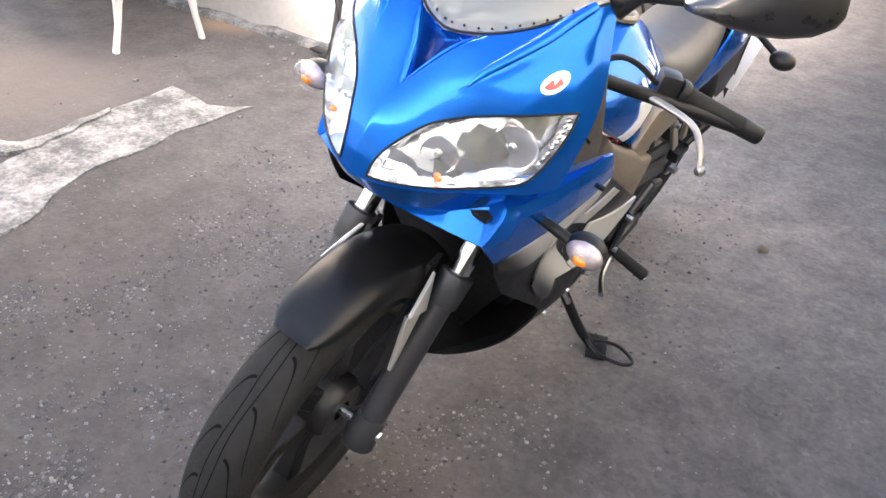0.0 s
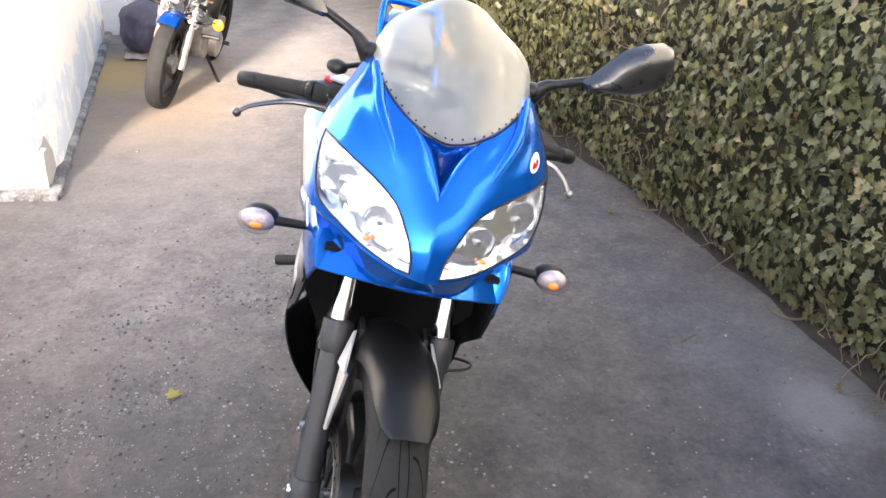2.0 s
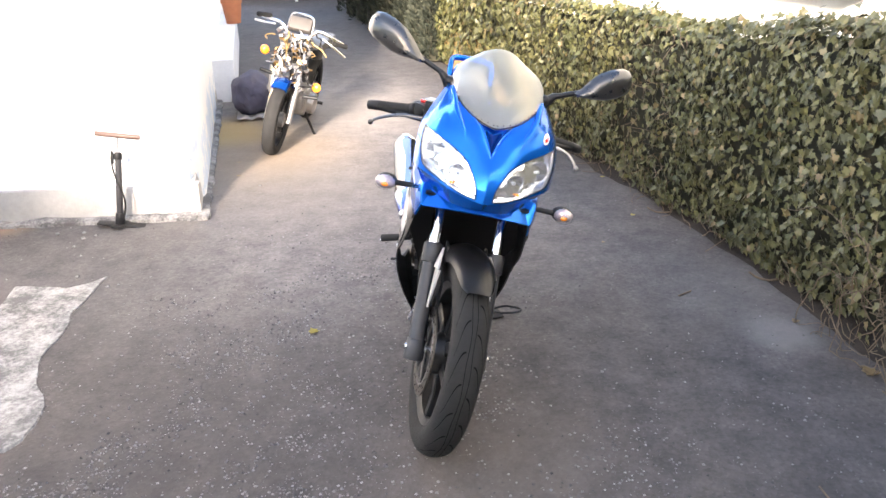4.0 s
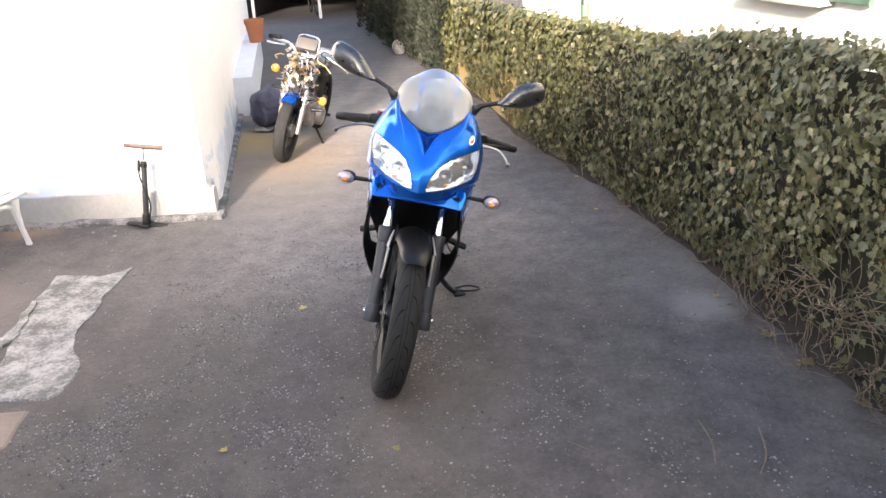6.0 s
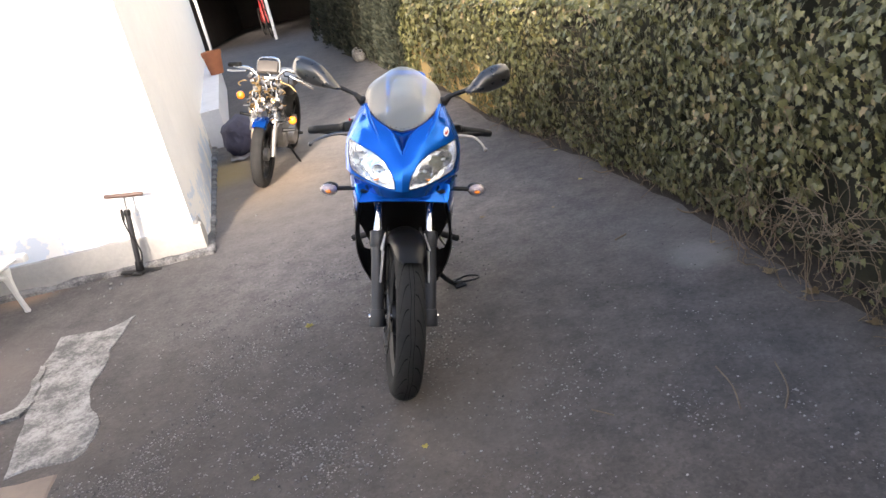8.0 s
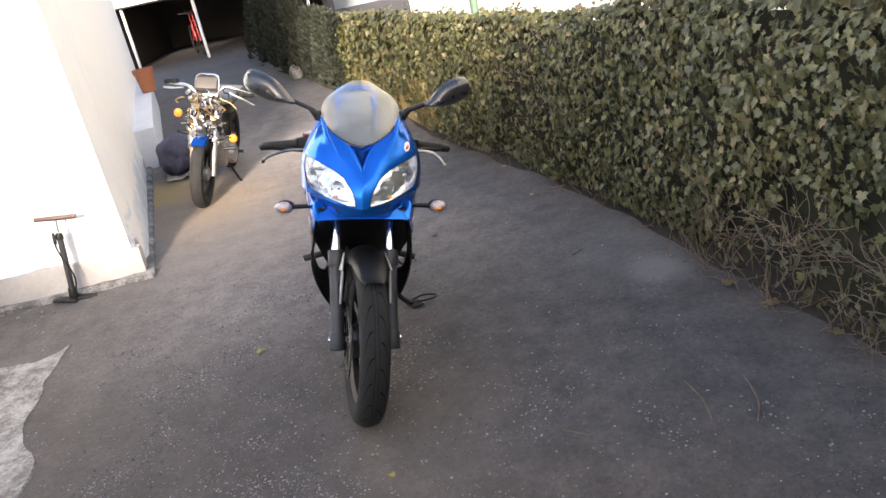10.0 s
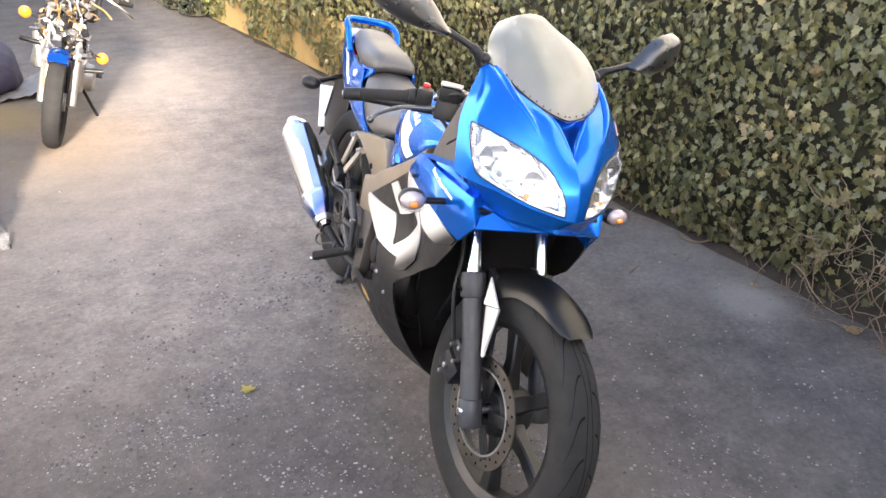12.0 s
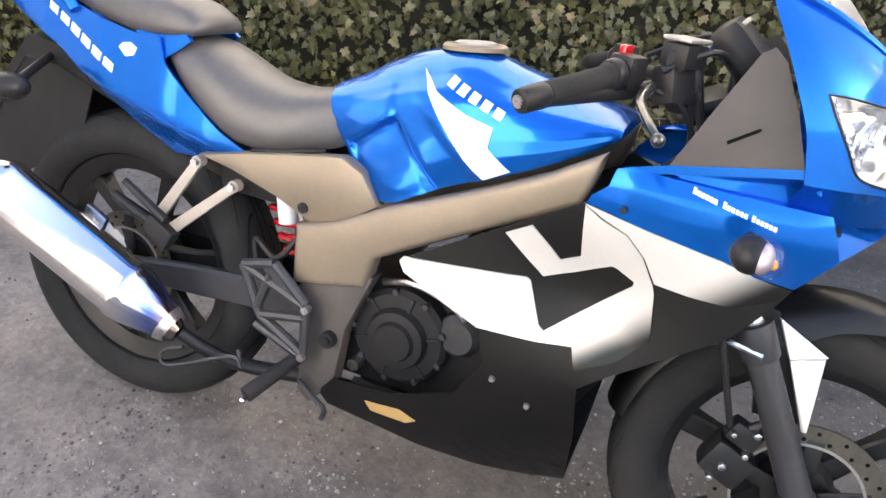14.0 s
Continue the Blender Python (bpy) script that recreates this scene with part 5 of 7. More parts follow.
def hollow(y, z):
    """How deep the knee hollow and the gully before it are pressed into the tank's side."""
    knee = max(0.0, min(1.0, inside(KNEE, y, z) / 0.014 + 0.4))
    gully = max(0.0, min(1.0, inside(GULLY, y, z) / 0.018 + 0.4))
    knee, gully = knee * knee * (3 - 2 * knee), gully * gully * (3 - 2 * gully)
    return knee * (0.002 + 0.22 * max(0.0, z - 0.645)) + gully * (0.003 + 0.09 * max(0.0, 0.79 - z))


def tank_x(y, z):
    s = 0.4
    for _ in range(3):
        yy = y - tank_shift(y) * (s - 0.4)
        lo, top, w = (float(np.interp(yy, FINE_TANK[:, 0], FINE_TANK[:, k])) for k in (1, 2, 3))
        s = max(0.0, min(1.0, (z - lo) / (top - lo)))
    return w * float(np.interp(s, [a for a, _ in TANK_S], [b for _, b in TANK_S])) - hollow(y, z)


secs = []
for y, lo, top, w in FINE_TANK:
    half = []
    for s in np.linspace(0, 1, 46)[:-1]:
        a, b = y + tank_shift(y) * (s - 0.4), lo + (top - lo) * s
        half.append((max(0.0, w * float(np.interp(s, [p for p, _ in TANK_S], [k for _, k in TANK_S])) - hollow(a, b)), a, b))
    secs.append([(-x, a, b) for x, a, b in half] + [(0, half[-1][1], top)] + half[::-1])
tank = part("fuel_tank", loft(secs), BLUE, bike, "glossy blue fuel tank with white side flashes")
cap = lathe([(0.0, 0.052), (0.006, 0.052), (0.010, 0.047), (0.010, 0.040), (0.006, 0.036), (0.006, 0.001)], 36, "Z")
part("filler_cap", moved(cap, pose(0, 0.635, 0.858, -6, 0, 0)), BRONZE, tank, "round bronze filler cap ring")
part("cap_lid", moved(lathe([(0.004, 0.034), (0.012, 0.033), (0.014, 0.028), (0.014, 0.001)], 30, "Z"), pose(0, 0.635, 0.858, -6, 0, 0)), ALLOY, tank)
FLASH = [(0.687, 0.826), (0.647, 0.803), (0.59, 0.782), (0.546, 0.773), (0.548, 0.744), (0.51, 0.715), (0.548, 0.694), (0.579, 0.719), (0.622, 0.761), (0.661, 0.799)]
for side in (-1, 1):
    # thin bead added only to catch a highlight along the hollow's edge
    part("knee_bead", tube([(side * (tank_x(y, z) + 0.001), y, z) for y, z in [(0.786, 0.684)] + KNEE[0:5]], 0.0022, 6, 6), BLUE, tank)
    part("tank_flash", panel(FLASH, lambda y, z: side * (tank_x(y, z) + 0.0016), 0.003, 0.012), WHITE, tank, "white tapered flash")
    for k in range(5):
        y0, z0 = 0.636 - 0.021 * k, 0.815 - 0.0068 * k
        part("tank_lettering", panel([(y0, z0), (y0 - 0.014, z0 - 0.0045), (y0 - 0.0175, z0 + 0.0085), (y0 - 0.0035, z0 + 0.013)], lambda y, z: side * (tank_x(y, z) + 0.0025), 0.004, 0.006), WHITE, tank, "white brand lettering drawn as bars")


def cushion(rows, name, label, mat=SEAT):
    """A padded seat: rows of y, lower edge, top and half width."""
    secs = []
    for y, lo, top, w in eased(rows, 4):
        h = top - lo
        half = [(w * k, y, lo + h * s) for s, k in ((0, 0.9), (0.1, 0.97), (0.3, 1.0), (0.55, 0.97), (0.75, 0.86), (0.9, 0.68), (0.97, 0.42), (1.0, 0.15))]
        secs.append([(-x, a, b) for x, a, b in half] + half[::-1])
    return part(name, loft(secs), mat, bike, label)


rider = cushion([(0.795, 0.690, 0.752, 0.07), (0.815, 0.672, 0.758, 0.10), (0.87, 0.655, 0.752, 0.122), (0.93, 0.642, 0.744, 0.136), (1.0, 0.645, 0.752, 0.142), (1.06, 0.672, 0.776, 0.138), (1.11, 0.705, 0.792, 0.128), (1.15, 0.74, 0.790, 0.112), (1.168, 0.75, 0.772, 0.09)], "rider_seat", "dark grey vinyl rider seat")
cushion([(1.10, 0.806, 0.818, 0.085), (1.112, 0.798, 0.834, 0.105), (1.15, 0.790, 0.850, 0.116), (1.21, 0.786, 0.858, 0.118), (1.28, 0.792, 0.864, 0.110), (1.36, 0.808, 0.876, 0.095), (1.42, 0.824, 0.876, 0.08), (1.44, 0.834, 0.862, 0.06)], "pillion_seat", "dark grey raised pillion seat")
part("seat_piping", tube([(s * 0.137, y, z) for s, y, z in ((-1, 0.82, 0.672), (-1, 0.9, 0.651), (-1, 0.96, 0.640))], 0.004, 6), BLACK, rider)


# -- tail fairing --
def tail_x(y, z):
    """Half width of the tail; under its crease the panel turns in."""
    f = np.interp(y, [0.95, 1.05, 1.15, 1.3, 1.45, 1.55, 1.62], [0.132, 0.142, 0.143, 0.132, 0.105, 0.078, 0.055])
    fold = float(np.interp(y, [0.95, 1.08, 1.19, 1.295, 1.40, 1.454, 1.6], [0.62, 0.636, 0.660, 0.685, 0.712, 0.738, 0.81]))
    return float(f - 0.75 * max(0.0, fold - z) - 0.16 * max(0.0, z - fold - 0.02))


TAIL = [(0.955, 0.622), (1.05, 0.597), (1.15, 0.585), (1.24, 0.628), (1.315, 0.682), (1.40, 0.728), (1.50, 0.765), (1.585, 0.80), (1.61, 0.83), (1.57, 0.852), (1.48, 0.845), (1.415, 0.822), (1.30, 0.797), (1.212, 0.785), (1.17, 0.79), (1.155, 0.755), (1.146, 0.742), (1.10, 0.706), (1.03, 0.658)]
for side in (-1, 1):
    ob = part("tail_panel", panel(TAIL, lambda y, z: side * tail_x(y, z), 0.004, 0.012), BLUE, bike, "glossy blue tail fairing panel")
    for k in range(6):
        y0, z0 = 1.435 - 0.030 * k, 0.793 - 0.0145 * k
        part("tail_lettering", panel([(y0, z0), (y0 - 0.022, z0 - 0.0105), (y0 - 0.024, z0 + 0.004), (y0 - 0.002, z0 + 0.0145)], lambda y, z: side * (tail_x(y, z) + 0.003), 0.0045, 0.012), WHITE, ob, "white script lettering drawn as bars")
    part("tail_emblem", panel([(1.252, 0.757), (1.235, 0.744), (1.218, 0.748), (1.213, 0.762), (1.229, 0.769), (1.244, 0.766)], lambda y, z: side * (tail_x(y, z) + 0.003), 0.0045, 0.012), WHITE, ob, "small white and dark emblem")
    part("seat_flank", panel([(1.125, 0.800), (1.112, 0.790), (1.135, 0.770), (1.165, 0.748), (1.23, 0.788), (1.2, 0.800)], lambda y, z: side * (0.108 + 0.35 * max(0, 0.8 - z)), 0.012, 0.02), BLUE, ob)
top_rows = [[(s * (tail_x(y, z) - 0.002), y, z + 0.004 * (1 - s * s)) for s in np.linspace(-1, 1, 9)] for y, z in ((1.40, 0.822), (1.46, 0.84), (1.52, 0.849), (1.58, 0.850), (1.612, 0.832))]
part("tail_top", loft(top_rows, closed=False), BLUE, bike)
part("grab_rail", tube([(-0.108, 1.37, 0.80), (-0.112, 1.42, 0.862), (-0.10, 1.475, 0.886), (-0.05, 1.50, 0.890), (0.05, 1.50, 0.890), (0.10, 1.475, 0.886), (0.112, 1.42, 0.862), (0.108, 1.37, 0.80)], 0.0125, 10, 5), BLUE, bike, "blue painted passenger grab rail")
part("tail_lamp", loft([[(-0.05, 1.60, 0.80), (0.05, 1.60, 0.80), (0.05, 1.605, 0.835), (-0.05, 1.605, 0.835)], [(-0.062, 1.52, 0.762), (0.062, 1.52, 0.762), (0.068, 1.54, 0.80), (-0.068, 1.54, 0.80)]]), RED, bike, "red tail lamp")
under_rows = [[(s * 0.075, y, z - 0.05 * abs(s) ** 3) for s in np.linspace(-1, 1, 9)] for y, z in ((1.02, 0.60), (1.15, 0.63), (1.3, 0.69), (1.45, 0.735), (1.53, 0.735), (1.585, 0.66), (1.65, 0.54), (1.68, 0.45))]
under = loft(under_rows, closed=False)
bmesh.ops.solidify(under, geom=under.faces[:], thickness=0.006)
rear_guard = part("rear_mudguard", under, BLACK, bike, "black plastic rear mudguard")
for side in (-1, 1):
    part("guard_side", panel([(1.36, 0.66), (1.42, 0.72), (1.52, 0.73), (1.58, 0.655), (1.645, 0.53), (1.672, 0.45), (1.56, 0.44), (1.45, 0.50), (1.39, 0.56)], lambda y, z: side * (0.072 - 0.06 * max(0, y - 1.6)), 0.004, 0.05), BLACK, rear_guard)
part("number_plate", moved(box((0.20, 0.003, 0.16), (0, 0, 0), 0.001), pose(0, 1.668, 0.525, -24, 0, 0)), WHITE, rear_guard, "plain white number plate")


BOWL = worn("pale_lamp_bowl", (0.62, 0.53, 0.53), (0.36, 0.28, 0.30), 90, 0.2, 0.4, bump=0.3, dist=0.002)


def indicator(stem_from, at, side):
    c = Vector(at)
    lamp = part("turn_signal", join(rod(stem_from, c + Vector((-side * 0.018, 0.008, 0)), 0.0075, 0.009, 10), ball(0.0268, c + Vector((-side * 0.002, 0.013, 0)), (1.17, 0.95, 0.88), 20)), BLACK, bike, "black turn signal with a clear lens")
    lens = part("lens", ball(0.0262, c + Vector((side * 0.002, -0.006, 0)), (1.2, 0.82, 0.87), 20), LENS, lamp, "clear faceted lens")
    lens.visible_shadow = False
    part("reflector_bowl", ball(0.0238, c + Vector((side * 0.001, 0.000, 0)), (1.19, 0.62, 0.85), 18), BOWL, lamp, "pale lamp bowl")
    part("bulb", ball(0.0078, c + Vector((side * 0.002, -0.0145, -0.004)), (1.35, 0.7, 0.85), 12), AMBER, lamp, "amber bulb")


for side in (-1, 1):
    indicator((side * 0.17, 0.175, 0.718), (side * 0.260, 0.158, 0.719), side)
    lamp = part("rear_turn_signal", join(rod((side * 0.06, 1.47, 0.70), (side * 0.19, 1.425, 0.668), 0.008, 0.009, 10), ball(0.028, (side * 0.212, 1.418, 0.664), (1.2, 1.25, 0.85), 18)), BLACK, bike, "black rear turn signal")
    part("lens", ball(0.025, (side * 0.214, 1.433, 0.664), (1.15, 1.0, 0.8), 16), AMBER, lamp)

# -- frame, swing arm, foot rests --
def flat_bar(a, b, w0, w1):
    """The outline of a flat bar from a to b that widens from w0 to w1."""
    d = Vector((b[0] - a[0], b[1] - a[1])).normalized()
    n = Vector((-d.y, d.x))
    a, b = Vector(a), Vector(b)
    return [tuple(p) for p in (a + n * w0, b + n * w1, b - n * w1, a - n * w0)]


PALE_STAY = worn("pale_stay_paint", (0.46, 0.42, 0.36), (0.38, 0.34, 0.29), 18, 0.45, 0.3)
SPAR = [(0.848, 0.44), (0.85, 0.545), (0.78, 0.566), (0.699, 0.612), (0.61, 0.652), (0.526, 0.692), (0.45, 0.73), (0.378, 0.775), (0.384, 0.735), (0.394, 0.698), (0.47, 0.655), (0.56, 0.605), (0.652, 0.553), (0.70, 0.525), (0.712, 0.47)]
PIVOT = [(0.845, 0.46), (0.75, 0.49), (0.700, 0.49), (0.716, 0.45), (0.742, 0.38), (0.752, 0.275), (0.80, 0.215), (0.825, 0.235), (0.825, 0.33), (0.82, 0.40)]
for side in (-1, 1):
    sp = prism(SPAR, side * 0.128, side * 0.168)
    bmesh.ops.bevel(sp, geom=[e for e in sp.edges if abs(e.verts[0].co.x - e.verts[1].co.x) < 1e-5], offset=0.011, segments=3, affect="EDGES", profile=0.5)
    part("frame_spar", sp, BRONZE, bike, "bronze-grey painted frame spar")
    pv = prism(PIVOT, side * 0.125, side * 0.160)
    bmesh.ops.bevel(pv, geom=[e for e in pv.edges if abs(e.verts[0].co.x - e.verts[1].co.x) < 1e-5], offset=0.006, segments=2, affect="EDGES", profile=0.5)
    part("pivot_plate", pv, MATT, bike, "dark grey frame pivot plate")
    rp = prism([(1.062, 0.612), (0.985, 0.632), (0.88, 0.655), (0.785, 0.672), (0.745, 0.655), (0.713, 0.606), (0.76, 0.572), (0.826, 0.545), (0.90, 0.575), (0.99, 0.60)], side * 0.12, side * 0.152)
    bmesh.ops.bevel(rp, geom=[e for e in rp.edges if abs(e.verts[0].co.x - e.verts[1].co.x) < 1e-5], offset=0.007, segments=2, affect="EDGES", profile=0.5)
    plate = part("side_plate", rp, BRONZE, bike, "bronze-grey side cover below the seat")
    for y, z, r in ((0.845, 0.572, 0.010), (0.768, 0.358, 0.016)):
        part("plate_bolt", join(rod((side * 0.150, y, z), (side * (0.156 if r < 0.012 else 0.174), y, z), r, r * 0.9, 16), rod((side * 0.15, y, z), (side * (0.158 if r < 0.012 else 0.177), y, z), r * 0.5, seg=6)), BLACK, plate)
    for a, b in (((1.062, 0.598), (1.155, 0.462)), ((0.985, 0.572), (1.125, 0.450))):
        part("stay", join(prism(flat_bar(a, b, 0.0085, 0.011), side * 0.139, side * 0.149, 0.002), rod((side * 0.135, *a), (side * 0.152, *a), 0.0105, seg=12)), PALE_STAY, bike, "pale painted support stay")
        part("stay_bolt", rod((side * 0.153, *a), (side * 0.16, *a), 0.007, seg=6), STEEL, bike)
    part("passenger_peg", join(rod((side * 0.15, 1.14, 0.455), (side * 0.165, 1.23, 0.50), 0.012, 0.009, 10), box((0.03, 0.06, 0.045), (side * 0.152, 1.135, 0.45), 0.008, (30, 0, 0)), rod((side * 0.165, 1.115, 0.48), (side * 0.172, 1.20, 0.535), 0.009, 0.007, 8)), BLACK, bike, "folded black passenger foot peg")
    arm = loft([[(side * x, y, z + d) for x, d in ((0.085, -h), (0.115, -h), (0.115, h), (0.085, h))] for y, z, h in ((0.75, 0.36, 0.03), (0.9, 0.348, 0.032), (1.1, 0.325, 0.03), (1.24, 0.31, 0.024), (1.33, 0.305, 0.02))])
    bmesh.ops.bevel(arm, geom=arm.edges[:], offset=0.005, segments=1, affect="EDGES")
    part("swing_arm", arm, FORK_GREY, bike, "dark grey swing arm")
    part("chain_adjuster", join(box((0.008, 0.055, 0.05), (side * 0.122, 1.285, 0.31), 0.002), rod((side * 0.12, 1.265, 0.308), (side * 0.145, 1.265, 0.308), 0.012, seg=6)), STEEL, bike)
    heel = part("foot_rest_bracket", rod((side * 0.186, 0.93, 0.458), (side * 0.186, 0.805, 0.415), 0.009, seg=8), FORK_GREY, bike, "open triangular foot rest bracket")
    for a, b in (((0.93, 0.458), (0.893, 0.375)), ((0.893, 0.375), (0.80, 0.395)), ((0.90, 0.385), (0.875, 0.455)), ((0.893, 0.375), (0.80, 0.325)), ((0.805, 0.42), (0.80, 0.32)), ((0.90, 0.355), (0.80, 0.32)), ((0.93, 0.458), (0.87, 0.475)), ((0.87, 0.475), (0.805, 0.42))):
        part("bracket_arm", rod((side * 0.186, *a), (side * 0.186, *b), 0.009, seg=8), FORK_GREY, heel)
    part("heel_guard", panel([(0.90, 0.472), (0.872, 0.478), (0.80, 0.425), (0.80, 0.40), (0.83, 0.41)], lambda y, z: side * 0.192, 0.006, 0.04), FORK_GREY, heel)
    peg = part("foot_peg", join(rod((side * 0.17, 0.81, 0.318), (side * 0.275, 0.853, 0.272), 0.0125, 0.0145, 12, 0.003)), RUBBER, heel, "ribbed black rubber foot peg")
    part("peg_tip", ball(0.006, (side * 0.277, 0.856, 0.262), seg=8), CHROME, peg)
    for y, z in ((0.80, 0.415), (0.80, 0.325)):
        part("bracket_bolt", rod((side * 0.185, y, z), (side * 0.2, y, z), 0.0075, seg=6), STEEL, heel)
part("brake_pedal", tube([(-0.17, 0.815, 0.262), (-0.185, 0.775, 0.25), (-0.20, 0.745, 0.246), (-0.225, 0.735, 0.245)], 0.005, 8), FORK_GREY, bike, "dark steel rear brake pedal")
part("shift_pedal", tube([(0.19, 0.83, 0.30), (0.205, 0.74, 0.29), (0.235, 0.66, 0.30)], 0.006, 8), STEEL, bike)
part("shock", join(rod((0, 0.90, 0.40), (0, 0.93, 0.62), 0.013, seg=12), *[lathe([(-0.005, 0.031), (0.0, 0.036), (0.005, 0.031), (0, 0.026)], 20, "Z", True) for _ in range(1)]), STEEL, bike)
spring = [(0.033 * math.cos(a * 0.9), 0.905 + 0.00165 * a / 1.0 + 0.033 * math.sin(a * 0.9), 0.43 + a * 0.0036) for a in np.linspace(0, 45, 100)]
part("shock_spring", tube(spring, 0.006, 6, 1), RED, bike, "red coil spring of the rear shock")
part("reservoir", rod((-0.11, 0.895, 0.52), (-0.11, 0.905, 0.575), 0.018, 0.018, 16, 0.003), WHITE, bike, "small white brake fluid bottle")
part("battery_box", box((0.2, 0.2, 0.12), (0, 0.95, 0.60), 0.02), BLACK, bike)
part("wiring", tube([(-0.12, 0.87, 0.50), (-0.135, 0.90, 0.46), (-0.125, 0.95, 0.48), (-0.13, 0.93, 0.42), (-0.12, 0.87, 0.40)], 0.006, 6), BLACK, bike)
rear_caliper = part("rear_caliper", join(box((0.03, 0.085, 0.05), (-0.088, 1.315, 0.352), 0.01, (38, 0, 0)), box((0.022, 0.05, 0.04), (-0.086, 1.285, 0.325), 0.008, (38, 0, 0))), WHITE, bike, "pale alloy rear brake caliper")
part("caliper_pin", rod((-0.10, 1.32, 0.36), (-0.108, 1.32, 0.36), 0.007, seg=8), STEEL, rear_caliper)
part("hugger", loft([[(s * 0.07, REAR_Y + r * math.cos(a), 0.308 + r * math.sin(a)) for s, r in ((-1, 0.30), (-0.8, 0.322), (0, 0.332), (0.8, 0.322), (1, 0.30))] for a in np.linspace(radians(150), radians(196), 9)], closed=False), BLACK, bike)
part("chain_guard", panel([(0.86, 0.40), (1.2, 0.40), (1.29, 0.37), (1.28, 0.345), (0.86, 0.37)], lambda y, z: 0.10, 0.012, 0.1), BLACK, bike)
part("chain", box((0.012, 0.5, 0.085), (0.085, 1.02, 0.325), 0.005, (-4, 0, 0)), GROOVE, bike)

# -- engine --
engine = part("engine", join(box((0.20, 0.34, 0.20), (0, 0.64, 0.36), 0.03), box((0.17, 0.15, 0.24), (0, 0.52, 0.52), 0.02, (28, 0, 0))), BLACK, bike, "black single-cylinder engine")
for k in range(7):
    c = Vector((0, 0.515, 0.50)) + Vector((0, -math.sin(radians(28)), math.cos(radians(28)))) * (0.022 * (k - 3))
    part("cooling_fin", box((0.20, 0.18, 0.006), c, 0.002, (28, 0, 0)), FORK_GREY, engine)
for side in (-1, 1):
    at = Matrix.Translation((side * 0.10, 0.655, 0.385)) @ pose(0, 0, 0, 0, 0, 0 if side > 0 else 180)
    cover = part("engine_cover", moved(lathe([(0, 0.088), (0.026, 0.086), (0.034, 0.078), (0.036, 0.056), (0.048, 0.05), (0.050, 0.036), (0.058, 0.032), (0.060, 0.001)], 36), at), BLACK, engine, "round black engine side cover")
    for k in range(9):
        a = 2 * math.pi * k / 9
        y0, z0 = 0.655 + 0.082 * math.cos(a), 0.385 + 0.082 * math.sin(a)
        part("cover_bolt", rod((side * 0.12, y0, z0), (side * 0.137, y0, z0), 0.0055, seg=6), FORK_GREY, cover)
    part("cover_rib", join(*[moved(box((0.006, 0.006, 0.06), (side * 0.136, 0, 0.05), 0.002), Matrix.Translation((0, 0.655, 0.385)) @ Matrix.Rotation(radians(60 * k + 15), 4, "X")) for k in range(6)]), BLACK, cover)
    part("pump_cover", moved(lathe([(0, 0.04), (0.02, 0.038), (0.03, 0.028), (0.031, 0.001)], 24), Matrix.Translation((side * 0.10, 0.555, 0.415)) @ pose(0, 0, 0, 0, 0, 0 if side > 0 else 180)), FORK_GREY, engine)
    part("oil_line", tube([(side * 0.118, 0.70, 0.47), (side * 0.13, 0.64, 0.488), (side * 0.128, 0.57, 0.47), (side * 0.115, 0.54, 0.43)], 0.006, 8), STEEL, engine)
    part("sump_bolt", rod((side * 0.10, 0.735, 0.30), (side * 0.128, 0.735, 0.30), 0.012, seg=6), STEEL, engine)
    part("belly_brace", tube([(side * 0.13, 0.73, 0.27), (side * 0.12, 0.64, 0.262), (side * 0.12, 0.52, 0.30)], 0.012, 8), BLACK, engine)
part("belly_sticker", panel([(0.70, 0.245), (0.63, 0.257), (0.60, 0.243), (0.62, 0.228), (0.69, 0.225)], lambda y, z: -side_x(y, z) - 0.002, 0.003, 0.05), worn("tan_label", (0.55, 0.36, 0.14), (0.4, 0.26, 0.1), 30, 0.5), bike, "tan warning label on the belly pan")
part("front_pipe", tube([(0.0, 0.42, 0.50), (-0.01, 0.385, 0.44), (-0.03, 0.41, 0.33), (-0.05, 0.48, 0.25), (-0.06, 0.6, 0.225), (-0.085, 0.8, 0.225), (-0.13, 0.93, 0.226), (-0.16, 1.0, 0.245), (-0.185, 1.06, 0.280)], [0.018, 0.018, 0.018, 0.018, 0.018, 0.017, 0.014, 0.013, 0.013], 12, 6), BLACK, bike, "dark steel exhaust pipe below the engine")

# -- silencer --
a, b = Vector((-0.19, 1.06, 0.282)), Vector((-0.236, 1.455, 0.492))
L = (b - a).length
can = lathe([(0.0, 0.016), (0.03, 0.030), (0.10, 0.052), (0.112, 0.0525), (0.116, 0.0545), (0.128, 0.0545), (0.132, 0.0525), (L - 0.05, 0.0525), (L - 0.046, 0.054), (L - 0.03, 0.054), (L - 0.012, 0.046), (L, 0.036), (L, 0.022), (L - 0.04, 0.02)], 40, "Z")
way = (b - a).to_track_quat("Z", "Y").to_matrix().to_4x4()
silencer = part("silencer", moved(can, Matrix.Translation(a) @ way @ Matrix.Diagonal((1.0, 1.12, 1, 1))), HOT_STEEL, bike, "polished steel silencer, blued near its inlet")
part("tail_pipe", moved(lathe([(L - 0.01, 0.022), (L + 0.028, 0.022), (L + 0.028, 0.018), (L - 0.01, 0.018)], 24, "Z", True), Matrix.Translation(a) @ way), STEEL, silencer)
